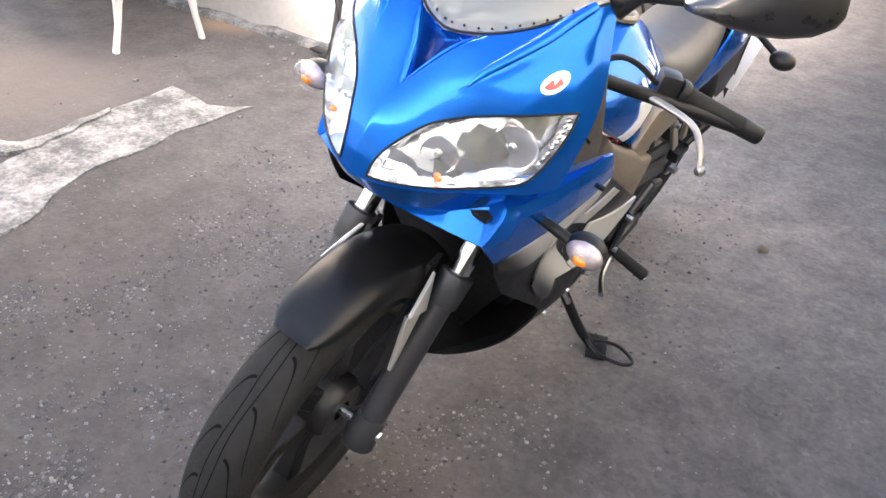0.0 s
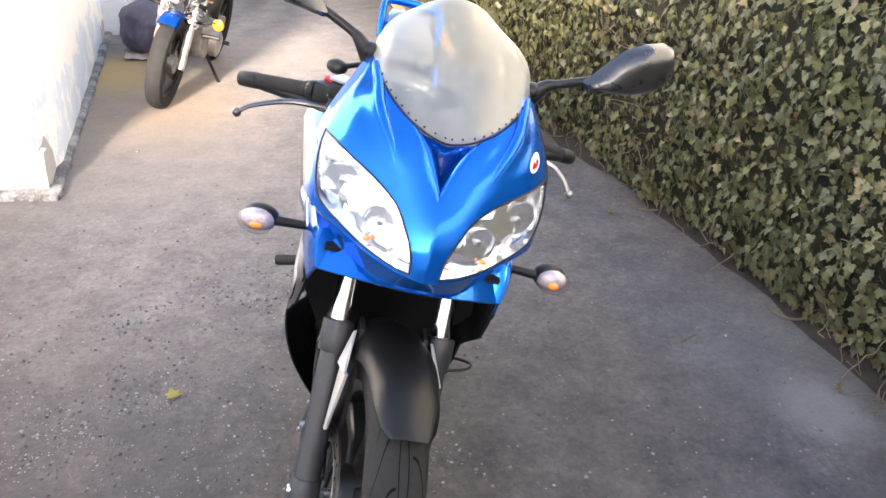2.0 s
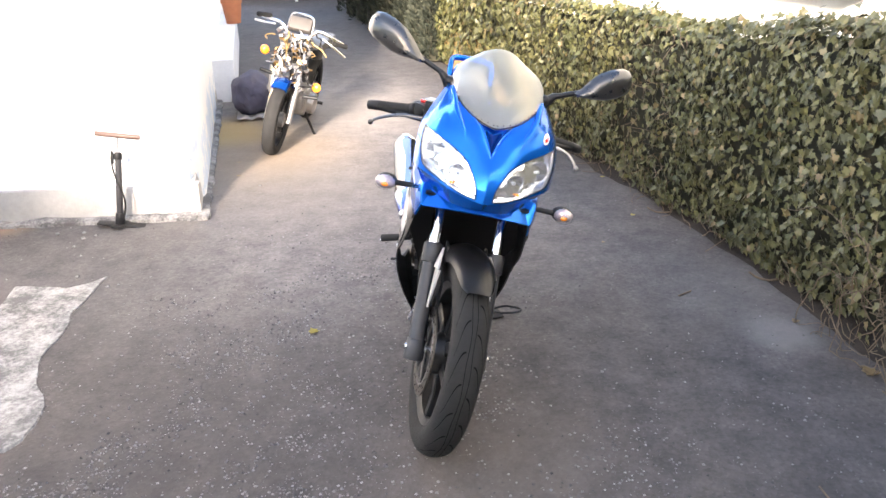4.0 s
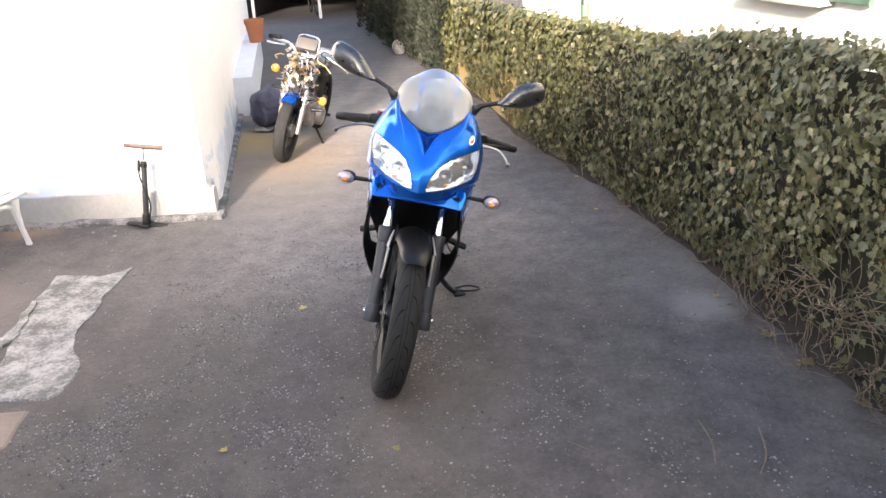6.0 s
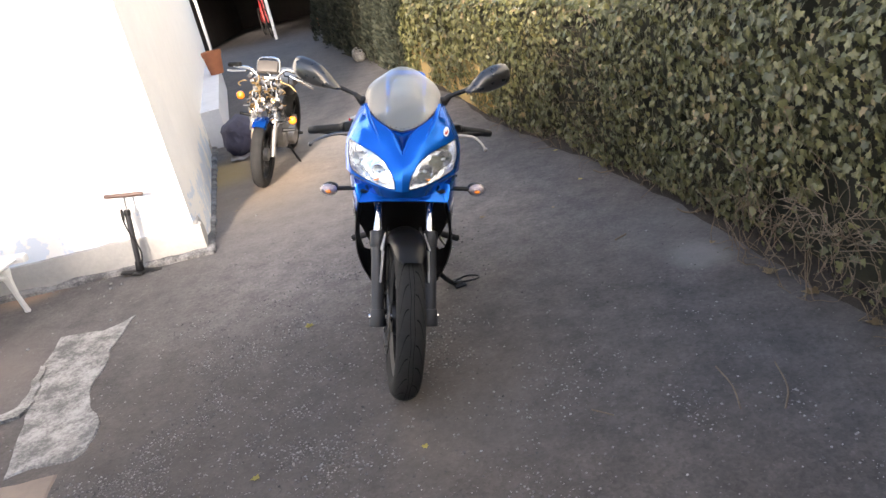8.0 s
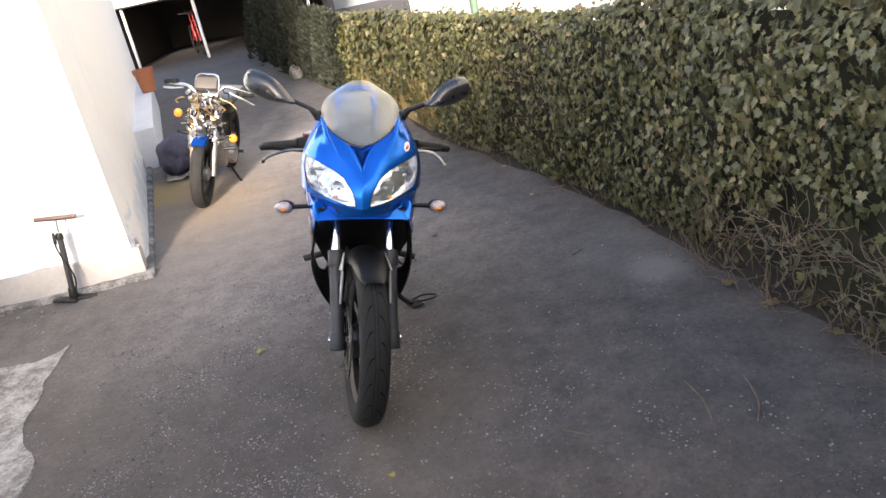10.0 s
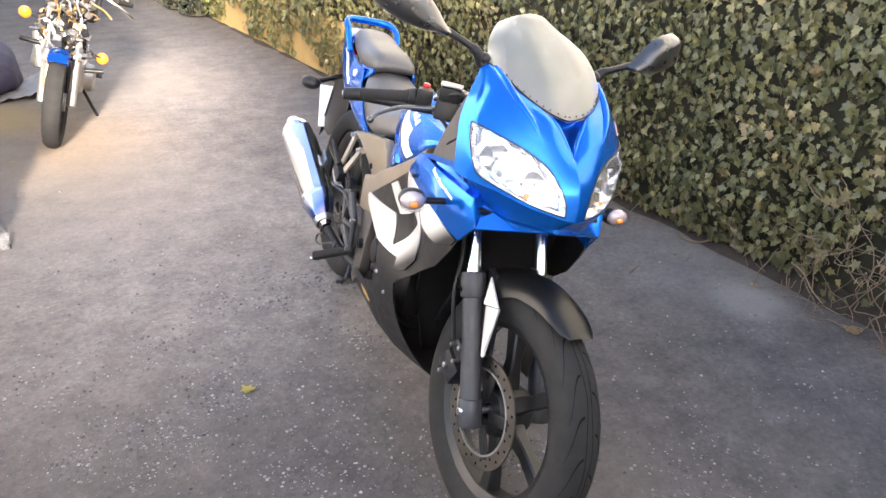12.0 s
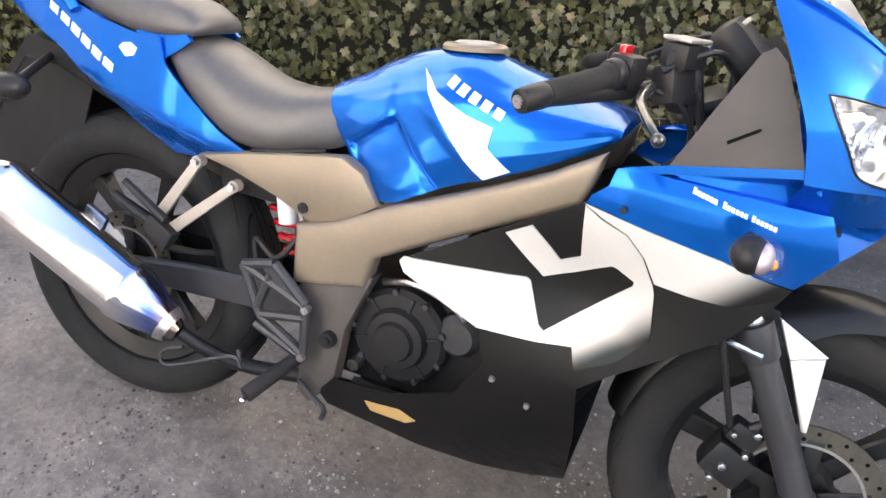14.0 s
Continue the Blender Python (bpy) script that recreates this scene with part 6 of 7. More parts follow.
part("silencer_guard", moved(loft([[(x * 0.058 * math.cos(t), x * 0.062 * math.sin(t), z) for t in np.linspace(radians(150), radians(215), 8)] for z, x in ((0.13, 1), (0.2, 1.03), (0.36, 1.03), (0.41, 1))], closed=False), Matrix.Translation(a) @ way), BLACK, silencer)
part("pipe_loop", tube([(-0.2, 1.04, 0.265), (-0.205, 1.08, 0.245), (-0.207, 1.083, 0.222), (-0.2, 1.055, 0.222), (-0.195, 0.94, 0.278), (-0.195, 0.92, 0.262), (-0.19, 0.93, 0.292)], 0.004, 6), FORK_GREY, silencer, "bent dark wire guard")
part("silencer_bracket", box((0.012, 0.05, 0.06), (-0.165, 1.28, 0.43), 0.004, (25, 0, 0)), STEEL, silencer, "bright steel silencer bracket")
part("pipe_clamp", moved(lathe([(0.012, 0.03), (0.03, 0.036), (0.03, 0.033), (0.012, 0.026)], 24, "Z", True), Matrix.Translation(a) @ way), STEEL, silencer)

# -- side stand --
stand = part("side_stand", join(tube([(0.085, 0.70, 0.255), (0.14, 0.72, 0.185), (0.215, 0.742, 0.095), (0.262, 0.748, 0.064)], [0.014, 0.0125, 0.012, 0.011], 10), box((0.05, 0.075, 0.008), (0.272, 0.752, 0.067), 0.003, (0, -13, 20))), BLACK, bike, "black steel side stand, folded out")
part("stand_loop", tube([(0.245, 0.74, 0.078), (0.29, 0.70, 0.10), (0.345, 0.70, 0.115), (0.36, 0.73, 0.115), (0.31, 0.76, 0.10), (0.26, 0.75, 0.08)], 0.0045, 8), BLACK, stand)
part("stand_spring", tube([(0.09, 0.69, 0.25), (0.17, 0.72, 0.16)], 0.007, 8), STEEL, stand)

# -- handlebars and controls (already turned) --
for side, outer, inner, root in ((-1, (-0.350, 0.453, 0.858), (-0.222, 0.386, 0.886), (-0.105, 0.322, 0.872)), (1, (0.330, 0.525, 0.832), (0.216, 0.455, 0.862), (0.108, 0.352, 0.862))):
    o, i, r0 = Vector(outer), Vector(inner), Vector(root)
    d = (o - i).normalized()
    bar = part("handlebar", rod(r0, o, 0.011, seg=14), BLACK, bike, "black clip-on handlebar")
    grip = lathe([(0, 0.012), (0, 0.0165), (0.006, 0.018), (0.012, 0.016)] + [(0.012 + 0.004 * k, 0.0142 + 0.0009 * (k % 2)) for k in range(1, 26)] + [(0.116, 0.0150), (0.120, 0.014)], 18, "Z")
    part("grip", moved(grip, Matrix.Translation(i) @ d.to_track_quat("Z", "Y").to_matrix().to_4x4()), RUBBER, bar, "ribbed black rubber grip")
    part("bar_end", rod(o - d * 0.030, o + d * 0.010, 0.0160, 0.0150, 18, 0.003), BLACK, bar)
    part("bar_end_screw", rod(o + d * 0.011, o + d * 0.0135, 0.008, seg=10), STEEL, bar)
    c = i - d * 0.03
    turn_z = math.degrees(math.atan2(d.y, d.x))
    part("switch_box", join(box((0.036, 0.040, 0.044), c, 0.010, (0, 0, turn_z)), rod(i - d * 0.012, i + d * 0.004, 0.021, 0.020, 18, 0.003)), BLACK, bar, "black switch box")
    if side < 0:
        part("stop_switch", box((0.017, 0.011, 0.012), c + Vector((0.002, 0.006, 0.026)), 0.003, (0, 0, turn_z)), RED, bar, "red engine stop switch")
        m = c - d * 0.055 + Vector((0, -0.02, 0.012))
        tank_res = part("brake_reservoir", box((0.048, 0.040, 0.030), m + Vector((-0.014, -0.016, 0.006)), 0.005, (0, 0, turn_z)), BLACK, bar, "square black brake fluid reservoir")
        part("reservoir_lid", box((0.050, 0.042, 0.005), m + Vector((-0.014, -0.016, 0.026)), 0.002, (0, 0, turn_z)), ALLOY, tank_res, "pale grey lid")
        part("lever_bracket", join(box((0.055, 0.035, 0.05), m + Vector((-0.012, -0.012, -0.032)), 0.008, (12, 0, turn_z)), rod(m + Vector((0.01, -0.03, -0.01)), m + Vector((0.02, -0.05, -0.08)), 0.012, 0.010, 12, 0.002), box((0.03, 0.03, 0.04), m + Vector((0.03, -0.02, -0.05)), 0.006, (0, 20, turn_z))), BLACK, bar, "black lever bracket and switch block")
        part("master_cylinder", rod(m + Vector((0.02, 0.0, 0)), m + Vector((-0.035, -0.012, 0)), 0.014, seg=12), BLACK, bar)
    lv = Vector((side * 0.165, i.y - 0.05, i.z - 0.008))
    tip = Vector((side * (0.338 if side < 0 else 0.308), i.y - 0.085, i.z - 0.043 - (0.012 if side > 0 else 0.0)))
    bend = Vector((side * 0.253, i.y - 0.046, i.z - 0.015))
    end = Vector((side * (0.315 if side < 0 else 0.288), i.y - 0.068, i.z - 0.030))
    part("lever", join(tube([lv, bend, end, tip], [0.009, 0.0075, 0.006, 0.0055], 10, 6, 0.7), ball(0.0085, tip, seg=10)), GLOSS_BLACK if side < 0 else ALLOY, bar, "glossy black brake lever" if side < 0 else "bright alloy clutch lever")
clock = part("instrument_panel", join(box((0.19, 0.05, 0.10), (0, 0.245, 0.925), 0.02, (-48, 0, 0)), box((0.08, 0.09, 0.05), (0, 0.21, 0.88), 0.01)), BLACK, bike, "black instrument panel behind the screen")
part("dial", moved(lathe([(0, 0.036), (0.004, 0.036), (0.006, 0.033), (0.004, 0.001)], 28, "Z"), pose(-0.04, 0.27, 0.945, -48, 0, 0)), ALLOY, clock)
part("display", moved(box((0.06, 0.04, 0.004), (0, 0, 0), 0.001), pose(0.045, 0.27, 0.945, -48, 0, 0)), MATT, clock)
for pts in ([(-0.19, 0.33, 0.90), (-0.15, 0.27, 0.93), (-0.10, 0.24, 0.88), (-0.06, 0.28, 0.80)], [(0.19, 0.40, 0.88), (0.15, 0.30, 0.93), (0.10, 0.25, 0.88), (0.05, 0.28, 0.80)], [(-0.20, 0.36, 0.88), (-0.17, 0.30, 0.86), (-0.13, 0.28, 0.80), (-0.09, 0.33, 0.74)]):
    part("cable", tube(pts, 0.0045, 8), BLACK, bike)
part("ignition_lock", rod((0, 0.30, 0.85), (0, 0.312, 0.88), 0.014, seg=16), STEEL, bike)

# -- mirrors --
for side, base, elbow, tip in ((-1, (-0.138, 0.238, 1.020), (-0.214, 0.257, 1.056), (-0.386, 0.335, 1.122)), (1, (0.138, 0.238, 1.020), (0.214, 0.234, 1.054), (0.374, 0.292, 1.108))):
    b0, e0, t0 = Vector(base), Vector(elbow), Vector(tip)
    stalk = part("mirror_stalk", join(tube([b0 + Vector((0, 0, -0.012)), b0 + Vector((side * 0.02, 0, 0.012)), (b0 + e0) / 2 + Vector((0, 0, 0.004)), e0 + (t0 - e0) * 0.15], [0.016, 0.011, 0.0075, 0.008], 10), ball(0.016, b0, (1, 1.2, 0.9), 14)), BLACK, bike, "black mirror stalk with a rubber boot")
    out = (t0 - e0).normalized()
    up = Vector((0, -0.12, 1)).cross(Vector((0, 1, 0))).cross(Vector((0, 1, 0))) * -1
    up = (Vector((0, -0.1, 1)) - out * Vector((0, -0.1, 1)).dot(out)).normalized()
    back = out.cross(up) * (1 if out.cross(up).y > 0 else -1)
    leng = (t0 - e0).length
    shape = [(0.0, 0.003, -0.005), (0.12, 0.012, -0.012), (0.28, 0.031, -0.023), (0.45, 0.045, -0.031), (0.66, 0.050, -0.033), (0.86, 0.046, -0.028), (0.96, 0.036, -0.018), (1.0, 0.018, -0.004)]
    ringset = []
    for depth, k in ((0.0, 1.0), (-0.012, 0.98), (-0.026, 0.85), (-0.034, 0.6), (-0.037, 0.25)):
        loop = [e0 + out * leng * (0.52 + (q - 0.52) * k) + up * (h * k) + back * depth for q, h, _ in shape] + [e0 + out * leng * (0.52 + (q - 0.52) * k) + up * (l * k) + back * depth for q, _, l in shape[::-1]]
        ringset.append(loop)
    body = loft(ringset)
    part("mirror_housing", body, GLOSS_BLACK, stalk, "leaf-shaped black mirror housing")
    inner = [e0 + out * leng * (0.52 + (q - 0.52) * 0.93) + up * (h * 0.92) + back * 0.001 for q, h, _ in shape] + [e0 + out * leng * (0.52 + (q - 0.52) * 0.93) + up * (l * 0.92) + back * 0.001 for q, _, l in shape[::-1]]
    gm = bmesh.new()
    gm.faces.new([gm.verts.new(p) for p in inner])
    part("mirror_glass", gm, MIRROR, stalk, "mirror glass")

# the rear half is drawn in: slimmer, a little longer and lower than its first outlines
FIXED = ("front_wheel", "rear_wheel", "handlebar", "side_fairing", "belly_floor", "belly_sticker", "nose_fairing", "windscreen", "mirror_stalk")
LEVEL = ("swing_arm", "chain_adjuster", "chain", "chain_guard", "hugger", "rear_caliper", "side_stand")


def drawn_in(p, level):
    k = float(np.interp(p.y, [0.32, 0.8, 1.12, 1.5], [0.0, 0.035, 0.035, 0.016]))
    slim = 1.213 - abs(p.x)
    return Vector((p.x * (1 - k * slim / max(0.11, abs(p.x))), p.y + k * (p.y - 0.219), p.z if level else p.z + k * (p.z - 1.014)))


for piece in bike.children:
    kind = piece.name.split(".")[0]
    if kind in FIXED:
        continue
    for ob in (piece, *piece.children_recursive):
        for v in ob.data.vertices:
            v.co = drawn_in(v.co, kind in LEVEL)

# ---- second motorcycle by the house, stripped of its headlight ----
b2 = thing("small_motorcycle", pose(-1.12, 3.24, 0, 0, 15, -3) @ Matrix.Scale(1.055, 4), "small stripped motorcycle with blue mudguard and chrome bars", "motorcycle")
R2 = 0.235
OLD_BRASS = worn("tarnished_brass", (0.42, 0.29, 0.13), (0.26, 0.17, 0.08), 20, 0.35, 0.8)


def small_wheel(y):
    w = part("wheel", lathe([(-0.02, 0.165), (0.02, 0.165), (0.024, 0.18), (-0.024, 0.18)], 36, closed=True), RIM, b2)
    w.location = (0, y, R2)
    part("tyre", lathe([(-0.03, R2 - 0.065), (-0.042, R2 - 0.04), (-0.036, R2 - 0.016), (-0.018, R2 - 0.003), (0, R2), (0.018, R2 - 0.003), (0.036, R2 - 0.016), (0.042, R2 - 0.04), (0.03, R2 - 0.065)], 40, closed=True), RUBBER, w)
    part("hub", lathe([(-0.04, 0.045), (0.04, 0.045)], 20), ALLOY, w)
    for k in range(5):
        part("spoke", moved(box((0.022, 0.03, 0.14), (0, 0, 0.1), 0.005), Matrix.Rotation(2 * math.pi * k / 5 + 0.2, 4, "X")), RIM, w)


small_wheel(0.0)
small_wheel(1.0)
for s in (-1, 1):
    part("fork_leg", rod((s * 0.068, -0.005, 0.22), (s * 0.068, 0.09, 0.42), 0.02, seg=14), ALLOY, b2, "bright alloy fork leg")
    part("fork_tube", rod((s * 0.068, 0.09, 0.42), (s * 0.068, 0.23, 0.70), 0.013, seg=12), CHROME, b2)
    lamp = part("turn_signal", join(rod((s * 0.07, 0.18, 0.56 if s < 0 else 0.42), (s * 0.16, 0.17, 0.60 if s < 0 else 0.445), 0.006, seg=8)), BLACK, b2)
    part("lens", ball(0.03, (s * 0.18, 0.165, 0.605 if s < 0 else 0.445), (1, 0.8, 1), 14), AMBER, lamp, "orange lens")
    end = (-0.30, 0.36, 0.775) if s < 0 else (0.285, 0.40, 0.70)
    bar = part("handlebar", tube([(s * 0.06, 0.24, 0.72), (s * 0.12, 0.25, 0.775), (s * 0.20, 0.30, 0.775 if s < 0 else 0.745), end], 0.011, 8), CHROME, b2, "chrome handlebar")
    e = Vector(end)
    part("grip", rod(e, e + (e - Vector((s * 0.2, 0.30, e.z + 0.02))).normalized() * -0.11, 0.016, seg=12), RUBBER, bar)
    part("lever", tube([(s * 0.15, 0.235, 0.765 if s < 0 else 0.74), (s * 0.23, 0.25, 0.755 if s < 0 else 0.70), (s * 0.30, 0.31, 0.745 if s < 0 else 0.645)], 0.0075, 8), CHROME, bar)
guard = loft([[(s * 0.05, r * math.cos(a), R2 + r * math.sin(a)) for s, r in ((-1, 0.235), (-0.85, 0.252), (0, 0.262), (0.85, 0.252), (1, 0.235))] for a in np.linspace(radians(120), radians(40), 14)], closed=False)
bmesh.ops.solidify(guard, geom=guard.faces[:], thickness=0.004)
part("mudguard", guard, BLUE, b2, "blue front mudguard")
part("guard_stay", join(rod((-0.055, -0.03, 0.44), (-0.055, -0.02, 0.30), 0.012), rod((-0.04, -0.05, 0.46), (-0.045, -0.08, 0.37), 0.016)), BRONZE, b2)
part("yoke", join(box((0.19, 0.06, 0.025), (0, 0.17, 0.58), 0.006, (-27, 0, 0)), box((0.19, 0.06, 0.02), (0, 0.24, 0.715), 0.006, (-27, 0, 0))), ALLOY, b2)
inst = part("instrument", join(box((0.15, 0.06, 0.09), (0.0, 0.255, 0.79), 0.02, (-35, 0, 0))), MATT, b2, "square instrument with a bright bezel")
part("bezel", tube([(-0.075, 0.25, 0.745), (-0.068, 0.285, 0.835), (0.0, 0.292, 0.85), (0.068, 0.285, 0.835), (0.075, 0.25, 0.745)], 0.008, 8), CHROME, inst)
rng2 = np.random.default_rng(11)
for k in range(70):
    a = Vector((rng2.uniform(-0.12, 0.12), rng2.uniform(0.06, 0.22), rng2.uniform(0.46, 0.78)))
    pts = [a]
    for _ in range(3):
        pts.append(pts[-1] + Vector((rng2.normal(0, 0.02), rng2.normal(0, 0.015), rng2.normal(-0.015, 0.022))))
    part("loose_wire", tube(pts, rng2.uniform(0.003, 0.006), 6, 3), (BLACK, OLD_BRASS, ALLOY, STEEL, OLD_BRASS)[k % 5], b2)
for k in range(44):
    at = (rng2.uniform(-0.11, 0.11), rng2.uniform(0.07, 0.20), rng2.uniform(0.44, 0.76))
    part("bracket", box((rng2.uniform(0.02, 0.045), 0.02, rng2.uniform(0.015, 0.035)), at, 0.004, (rng2.uniform(-40, 40), rng2.uniform(-40, 40), rng2.uniform(-40, 40))), (ALLOY, OLD_BRASS, BLACK, CHROME, STEEL)[k % 5], b2)
part("frame_tube", join(tube([(0, 0.22, 0.62), (0, 0.4, 0.55), (0, 0.62, 0.40), (0, 0.75, 0.30)], 0.022, 10), tube([(0, 0.2, 0.56), (0, 0.3, 0.35), (0, 0.42, 0.18), (0, 0.75, 0.18)], 0.018, 10)), BLACK, b2)
part("engine", join(box((0.18, 0.26, 0.18), (0, 0.52, 0.26), 0.03), *[box((0.15, 0.02, 0.13), (0, 0.33 + 0.028 * k, 0.30), 0.003) for k in range(5)]), ALLOY, b2, "small alloy engine")
part("engine_cover", moved(lathe([(0, 0.075), (0.04, 0.07), (0.05, 0.05), (0.052, 0.001)], 24), pose(0.09, 0.5, 0.25)), ALLOY, b2, "bright round engine cover")
part("tank", loft([[(x * w, y, z0 + h * t) for x, t in ((-1, 0), (-1, 0.6), (-0.5, 1), (0.5, 1), (1, 0.6), (1, 0))] for y, w, z0, h in ((0.30, 0.05, 0.60, 0.05), (0.38, 0.11, 0.57, 0.11), (0.55, 0.12, 0.55, 0.12), (0.68, 0.08, 0.55, 0.08))]), BLACK, b2)
part("seat", box((0.2, 0.5, 0.07), (0, 0.88, 0.60), 0.025), SEAT, b2, "dark seat")
part("rear_guard", box((0.12, 0.3, 0.05), (0, 1.2, 0.55), 0.02, (-20, 0, 0)), BLACK, b2)
part("foot_peg", rod((-0.17, 0.6, 0.24), (0.17, 0.6, 0.24), 0.012), BLACK, b2)
part("crash_peg", rod((0.1, 0.2, 0.36), (0.19, 0.2, 0.37), 0.012), BLACK, b2)
part("crash_peg", rod((-0.1, 0.2, 0.46), (-0.2, 0.2, 0.47), 0.012), BLACK, b2)
part("air_box", join(box((0.06, 0.09, 0.16), (-0.12, 0.32, 0.40), 0.015, (0, 10, 0)), rod((-0.10, 0.2, 0.34), (-0.13, 0.26, 0.50), 0.026, seg=14)), ALLOY, b2)
part("exhaust", tube([(-0.02, 0.3, 0.30), (-0.06, 0.26, 0.2), (-0.1, 0.45, 0.14), (-0.13, 0.9, 0.2)], 0.02, 10), STEEL, b2)
part("side_stand", tube([(0.08, 0.45, 0.2), (0.15, 0.47, 0.08), (0.19, 0.48, 0.025), (0.23, 0.45, 0.028)], 0.009, 8), BLACK, b2)


# ---- dark bag with a pale sheet beside the wall ----
def sack(name, scale, mat, seed, label, at, turn):
    bm = bmesh.new()
    bmesh.ops.create_icosphere(bm, subdivisions=4, radius=1)
    for v in bm.verts:
        n = noise.noise(v.co * 1.6 + Vector((seed, 0, 0))) * 0.22 + noise.noise(v.co * 4.5 + Vector((0, seed, 0))) * 0.09 + abs(noise.noise(v.co * 9)) * 0.03
        v.co *= 1 + n
        v.co = Vector((v.co.x * scale[0], v.co.y * scale[1], (v.co.z + 0.85) * scale[2]))
        v.co.z = max(0.0, v.co.z)
    ob = link(name, bm, mat)
    ob.matrix_basis = pose(*at, 0, 0, turn)
    return tagged(ob, label, "bag")


CLOTH = worn("navy_cloth", (0.085, 0.082, 0.125), (0.045, 0.043, 0.07), 12, 0.75, bump=0.5, dist=0.004)
SHEET = worn("pale_grey_sheet", (0.42, 0.40, 0.38), (0.28, 0.26, 0.25), 9, 0.7, bump=0.4)
sack("cloth_bag", (0.17, 0.27, 0.17), CLOTH, 3.0, "crumpled dark navy cloth bag lying against the house wall", (-1.53, 4.50, 0.012), 14)
sheet = bmesh.new()
bmesh.ops.create_grid(sheet, x_segments=24, y_segments=16, size=1)
for v in sheet.verts:
    v.co = Vector((v.co.x * 0.21, v.co.y * 0.22, 0.02 + 0.022 * noise.noise(v.co * 3.1) + 0.05 * max(0, v.co.x) ** 2 + 0.012 * noise.noise(v.co * 7)))
    v.co.z = max(0.004, v.co.z)
bmesh.ops.solidify(sheet, geom=sheet.faces[:], thickness=0.003)
sh = link("plastic_sheet", sheet, SHEET)
sh.matrix_basis = pose(-1.42, 4.42, 0.004, 0, 0, 12)
tagged(sh, "crumpled pale grey plastic sheet under the bag", "sheet")

# ---- floor pump against the wall ----
pump = thing("floor_pump", pose(-1.645, 1.925, 0, -3, 7.5, 3), "dark metal bicycle floor pump with a brown handle", "pump")
part("pump_base", join(box((0.24, 0.06, 0.012), (0.01, 0, 0.012), 0.005), box((0.06, 0.12, 0.012), (0, 0.0, 0.012), 0.004)), BLACK, pump)
part("barrel", rod((0, 0, 0.018), (0, 0, 0.37), 0.0165, seg=18), FORK_GREY, pump, "dark grey barrel")
part("barrel_foot", rod((0, 0, 0.014), (0, 0, 0.075), 0.026, 0.022, 18, 0.003), BLACK, pump)
part("barrel_cap", rod((0, 0, 0.36), (0, 0, 0.395), 0.021, 0.018, 18, 0.003), BLACK, pump)
part("piston_rod", rod((0, 0, 0.39), (0, 0, 0.475), 0.0065, seg=12), STEEL, pump)
part("handle", rod((-0.11, 0, 0.482), (0.11, 0, 0.482), 0.013, 0.013, 14, 0.004), worn("brown_wood", (0.10, 0.055, 0.042), (0.07, 0.04, 0.03), 20, 0.5), pump, "brown wooden cross handle")
part("hose", tube([(0.02, -0.005, 0.05), (0.03, -0.012, 0.15), (-0.022, -0.014, 0.3), (-0.028, -0.012, 0.40), (-0.02, 0, 0.36)], 0.005, 8), RUBBER, pump)
part("hose_head", box((0.016, 0.018, 0.05), (-0.026, -0.012, 0.36), 0.004), BLACK, pump)

# ---- white plastic sun lounger ----
PLASTIC = worn("white_garden_plastic", (0.80, 0.80, 0.79), (0.72, 0.72, 0.70), 16, 0.4, bump=0.05)
lounger = thing("sun_lounger", pose(-2.24, 1.47, 0, 0, 0, -10), "low white plastic sun lounger beside the house wall", "lounger")
for x in (-0.03, -1.32):
    for s in (-1, 1):
        leg = loft([[(x + a * w, s * y + b * w * 0.8, z) for a, b in ((-1, -1), (1, -1), (1, 1), (-1, 1))] for z, y, w in ((0.0, 0.205, 0.017), (0.02, 0.203, 0.015), (0.12, 0.18, 0.0145), (0.22, 0.168, 0.02), (0.29, 0.16, 0.034))])
        bmesh.ops.bevel(leg, geom=leg.edges[:], offset=0.005, segments=2, affect="EDGES")
        part("leg", leg, PLASTIC, lounger)
    part("end_arch", tube([(x, -0.172, 0.20), (x, -0.145, 0.245), (x, -0.07, 0.268), (x, 0.07, 0.268), (x, 0.145, 0.245), (x, 0.172, 0.20)], 0.017, 8), PLASTIC, lounger)
for s in (-1, 1):
    part("side_rail", box((1.75, 0.045, 0.05), (-0.82, s * 0.27, 0.305), 0.016), PLASTIC, lounger)
for k in range(16):
    part("slat", box((0.07, 0.53, 0.016), (-0.03 - 0.105 * k, 0, 0.305), 0.006), PLASTIC, lounger)

# ---- loose leaves, twigs and gravel on the asphalt ----
YELLOW_LEAF = worn("yellow_leaf", (0.42, 0.38, 0.08), (0.28, 0.22, 0.05), 40, 0.6)
DRY_LEAF = worn("dry_leaf", (0.34, 0.26, 0.15), (0.2, 0.14, 0.07), 40, 0.7)


def fallen(at, size, turn, mat, label):
    bm = bmesh.new()
    pts = leaf_points(2)
    vs = [bm.verts.new((p[0] * size, p[1] * size, 0.004 + 0.10 * size * (p[0] ** 2 + (p[1] - 0.4) ** 2) * 2)) for p in pts]
    for f in FACES:
        bm.faces.new([vs[i] for i in f])
    bmesh.ops.solidify(bm, geom=bm.faces[:], thickness=0.0008)
    ob = link("fallen_leaf", bm, mat)
    ob.matrix_basis = pose(at[0], at[1], 0.002, 0, 0, turn)
    return tagged(ob, label, "leaf", "fallen leaves")


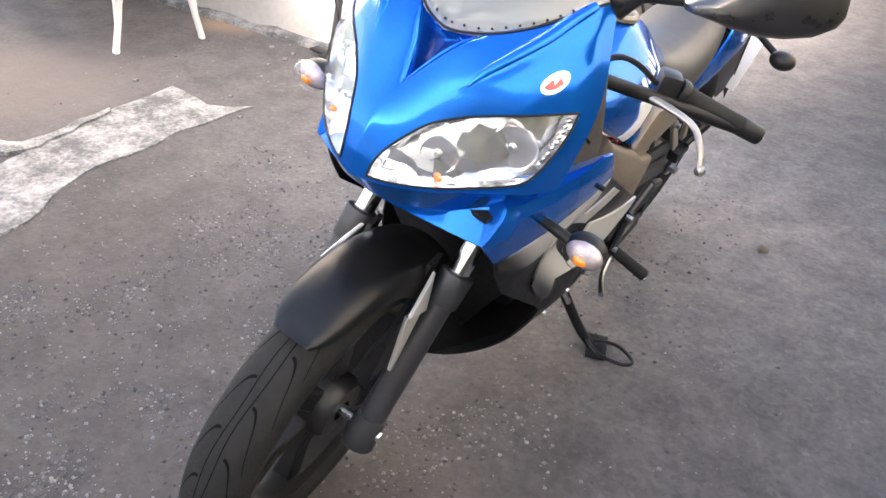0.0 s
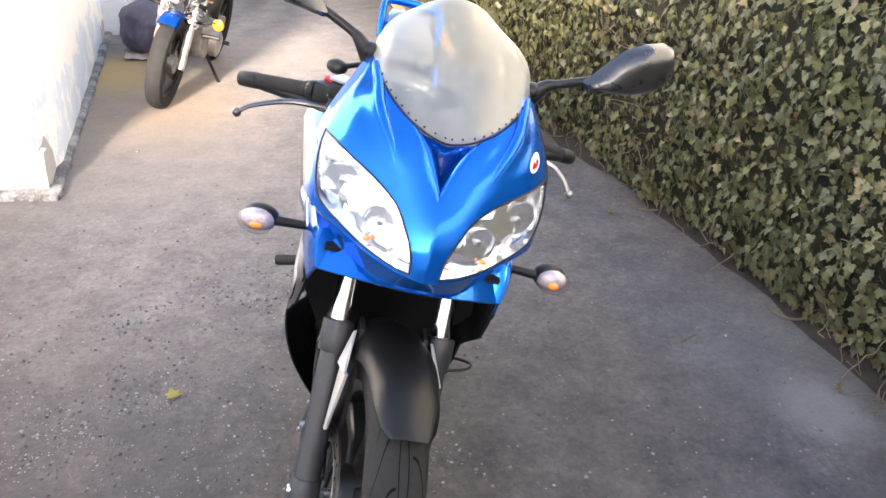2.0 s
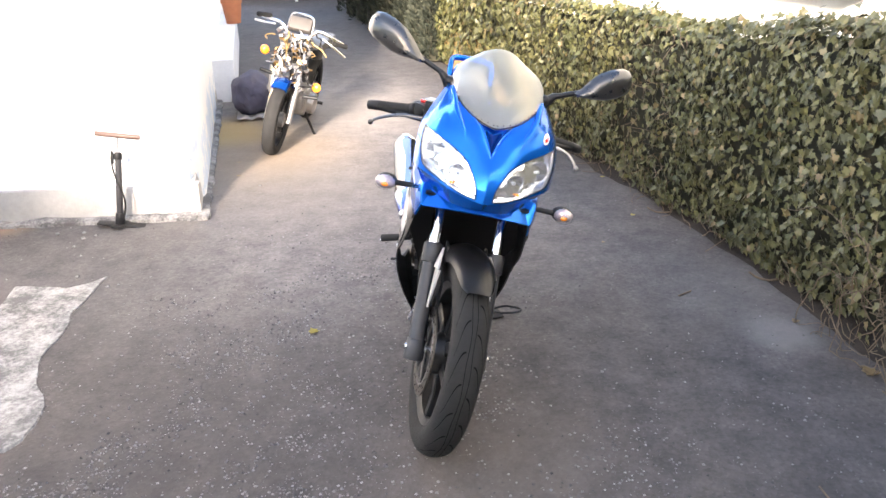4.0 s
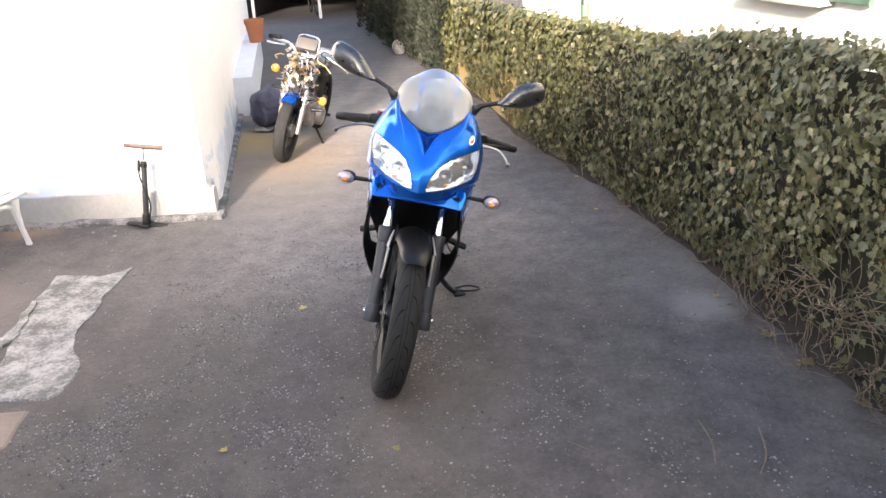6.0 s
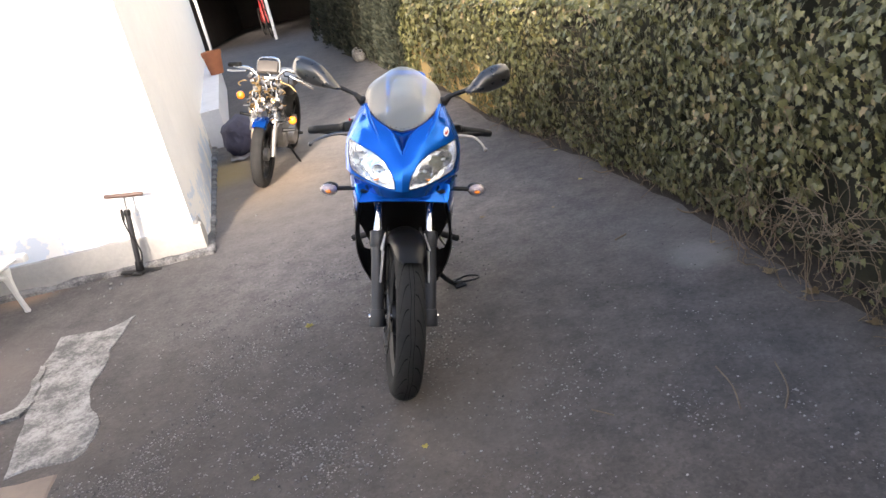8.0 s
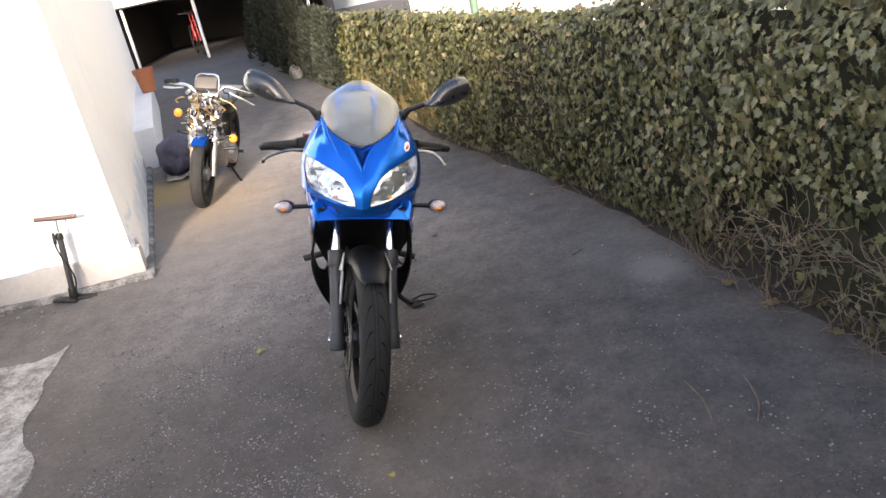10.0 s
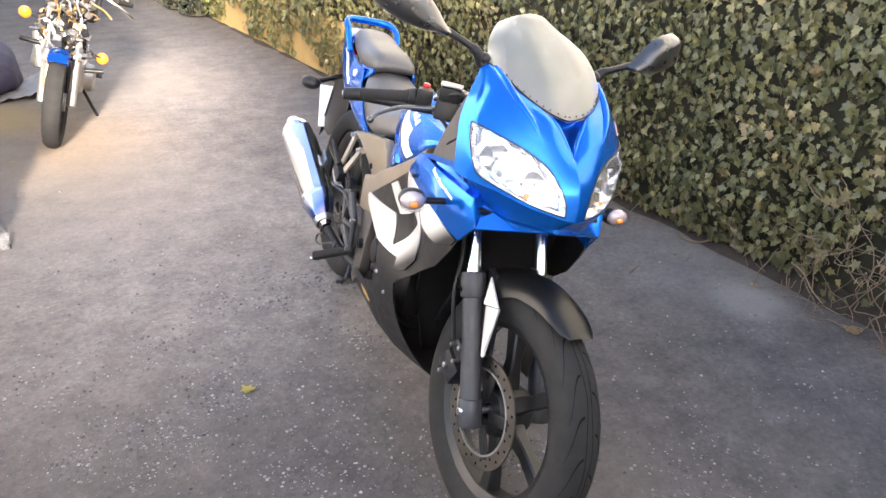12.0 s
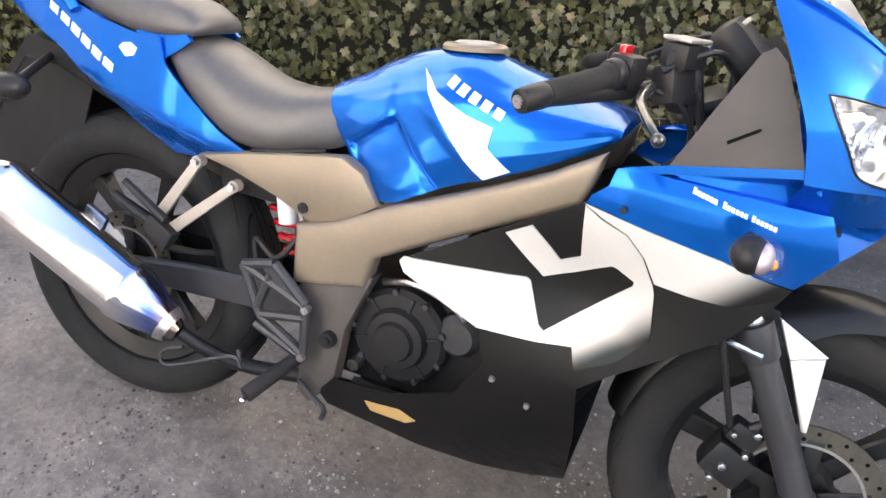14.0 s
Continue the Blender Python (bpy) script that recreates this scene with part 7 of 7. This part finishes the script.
for x, y, s, r in ((-0.447, 0.73, 0.042, 30), (-0.495, -0.29, 0.03, 110), (0.065, -0.295, 0.024, 200), (0.99, 2.55, 0.03, 60), (1.02, 1.9, 0.03, 10)):
    fallen((x, y), s, r, YELLOW_LEAF, "small yellowed leaf lying on the asphalt")
for x, y, s, r in ((0.42, 1.62, 0.035, 20), (-1.28, 3.03, 0.03, 80), (-1.22, 2.75, 0.03, 160), (1.48, 0.36, 0.06, 15), (1.56, 0.16, 0.06, 75), (1.38, 0.75, 0.03, 140), (0.80, 1.55, 0.02, 0), (1.62, -0.1, 0.05, 200)):
    fallen((x, y), s, r, DRY_LEAF, "curled dry brown leaf lying on the asphalt")


def twig(pts, r):
    ob = link("twig", tube([(x, y, max(z, r)) for x, y, z in pts], r, 6, 5), STEM)
    return tagged(ob, "thin bent dry twig lying on the asphalt", "twig", "dry twigs")


twig([(1.36, 1.19, 0.004), (1.375, 1.13, 0.006), (1.42, 1.09, 0.012), (1.50, 1.10, 0.03)], 0.0045)
twig([(1.12, 2.02, 0.004), (1.15, 1.95, 0.004), (1.22, 1.92, 0.012)], 0.004)
twig([(1.05, -0.42, 0.003), (1.07, -0.30, 0.003), (1.06, -0.18, 0.003)], 0.003)
twig([(1.17, -0.46, 0.003), (1.22, -0.36, 0.003), (1.24, -0.22, 0.004)], 0.003)
twig([(1.0, 0.98, 0.003), (1.06, 1.02, 0.003)], 0.004)
twig([(0.62, -0.28, 0.003), (0.68, -0.33, 0.003)], 0.0025)

GRAVEL = material("pale_gravel", (0.25, 0.24, 0.23), 0.85)
gi = GRAVEL.node_tree.nodes.new("ShaderNodeNewGeometry").outputs["Random Per Island"]
wire(GRAVEL, ramp(GRAVEL, gi, [(0.0, (0.045, 0.043, 0.043)), (0.35, (0.10, 0.095, 0.094)), (0.6, (0.16, 0.152, 0.15)), (0.85, (0.21, 0.202, 0.198)), (1.0, (0.29, 0.28, 0.274))]), principled(GRAVEL).inputs["Base Color"])
gv, gf = [], []
rng3 = np.random.default_rng(21)
while len(gv) < 6 * 15000:
    u = rng3.random()
    if u < 0.62:
        x, y = rng3.normal(-0.5, 0.5), rng3.normal(-0.2, 0.6)
    elif u < 0.78:
        x, y = rng3.normal(-0.35, 0.35), rng3.normal(0.95, 0.4)
    elif u < 0.92:
        x, y = rng3.uniform(-2.2, 1.5), rng3.uniform(-1.5, 2.2)
    else:
        x, y = rng3.normal(1.05, 0.4), rng3.normal(-0.35, 0.4)
    if x > hedge_x(y) - 0.05 or (x < -1.3 and y > 1.95):
        continue
    # the stones lie in drifts where the binder has worn away
    drift = noise.noise((x * 2.6, y * 2.6, 4.0)) + 0.6 * noise.noise((x * 7.0, y * 7.0, 1.0))
    if rng3.random() > 0.12 + 1.3 * max(0.0, drift):
        continue
    s = 0.0016 + 0.0044 * rng3.random() ** 2.4
    b = len(gv)
    a = rng3.uniform(0, 6.28)
    ca, sa = math.cos(a) * s, math.sin(a) * s
    h = s * rng3.uniform(0.6, 1.1)
    gv += [(x + ca, y + sa, 0), (x - sa * 1.3, y + ca * 1.3, 0), (x - ca, y - sa, 0), (x + sa, y - ca, 0), (x + ca * 0.3, y + sa * 0.2, h), (x - ca * 0.4, y - sa * 0.3, h * 0.9)]
    gf += [(b, b + 1, b + 4), (b + 1, b + 5, b + 4), (b + 1, b + 2, b + 5), (b + 2, b + 3, b + 5), (b + 3, b + 4, b + 5), (b + 3, b, b + 4)]
me = bpy.data.meshes.new("gravel")
me.from_pydata(gv, [], gf)
me.materials.append(GRAVEL)
tagged(new("gravel", me), "loose pale gravel scattered over the asphalt", "gravel", kind="stuff")
for x, y, s in ((-1.93, 1.83, 0.03), (-1.80, 1.84, 0.026), (-1.77, 1.76, 0.03), (-1.72, 1.80, 0.02), (-1.77, 1.66, 0.018), (-1.98, 1.14, 0.025), (-1.60, 1.30, 0.02), (-1.42, 1.19, 0.02), (-1.05, 2.55, 0.02), (0.86, 1.72, 0.012), (0.814, 0.683, 0.010), (0.62, 0.35, 0.008)):
    s *= 0.75
    bm = box((s, s * 0.8, s * 0.45), (0, 0, s * 0.2), s * 0.12, (0, 0, 57 * s * 100), 1)
    for v in bm.verts:
        v.co += Vector((noise.noise(v.co * 60), noise.noise(v.co * 70), 0)) * s * 0.2
    ob = link("plaster_chip", bm, CONCRETE)
    ob.matrix_basis = pose(x, y, 0.0)
    tagged(ob, "small white chip of plaster on the asphalt", "chip", "plaster chips")

# nearest ivy leaves as pieces of the hedge
for i in sorted(near):
    ob = new("leaf", near_mesh[i % 4])
    ob.parent = hedge
    ob.matrix_basis = to_hedge @ places[i]
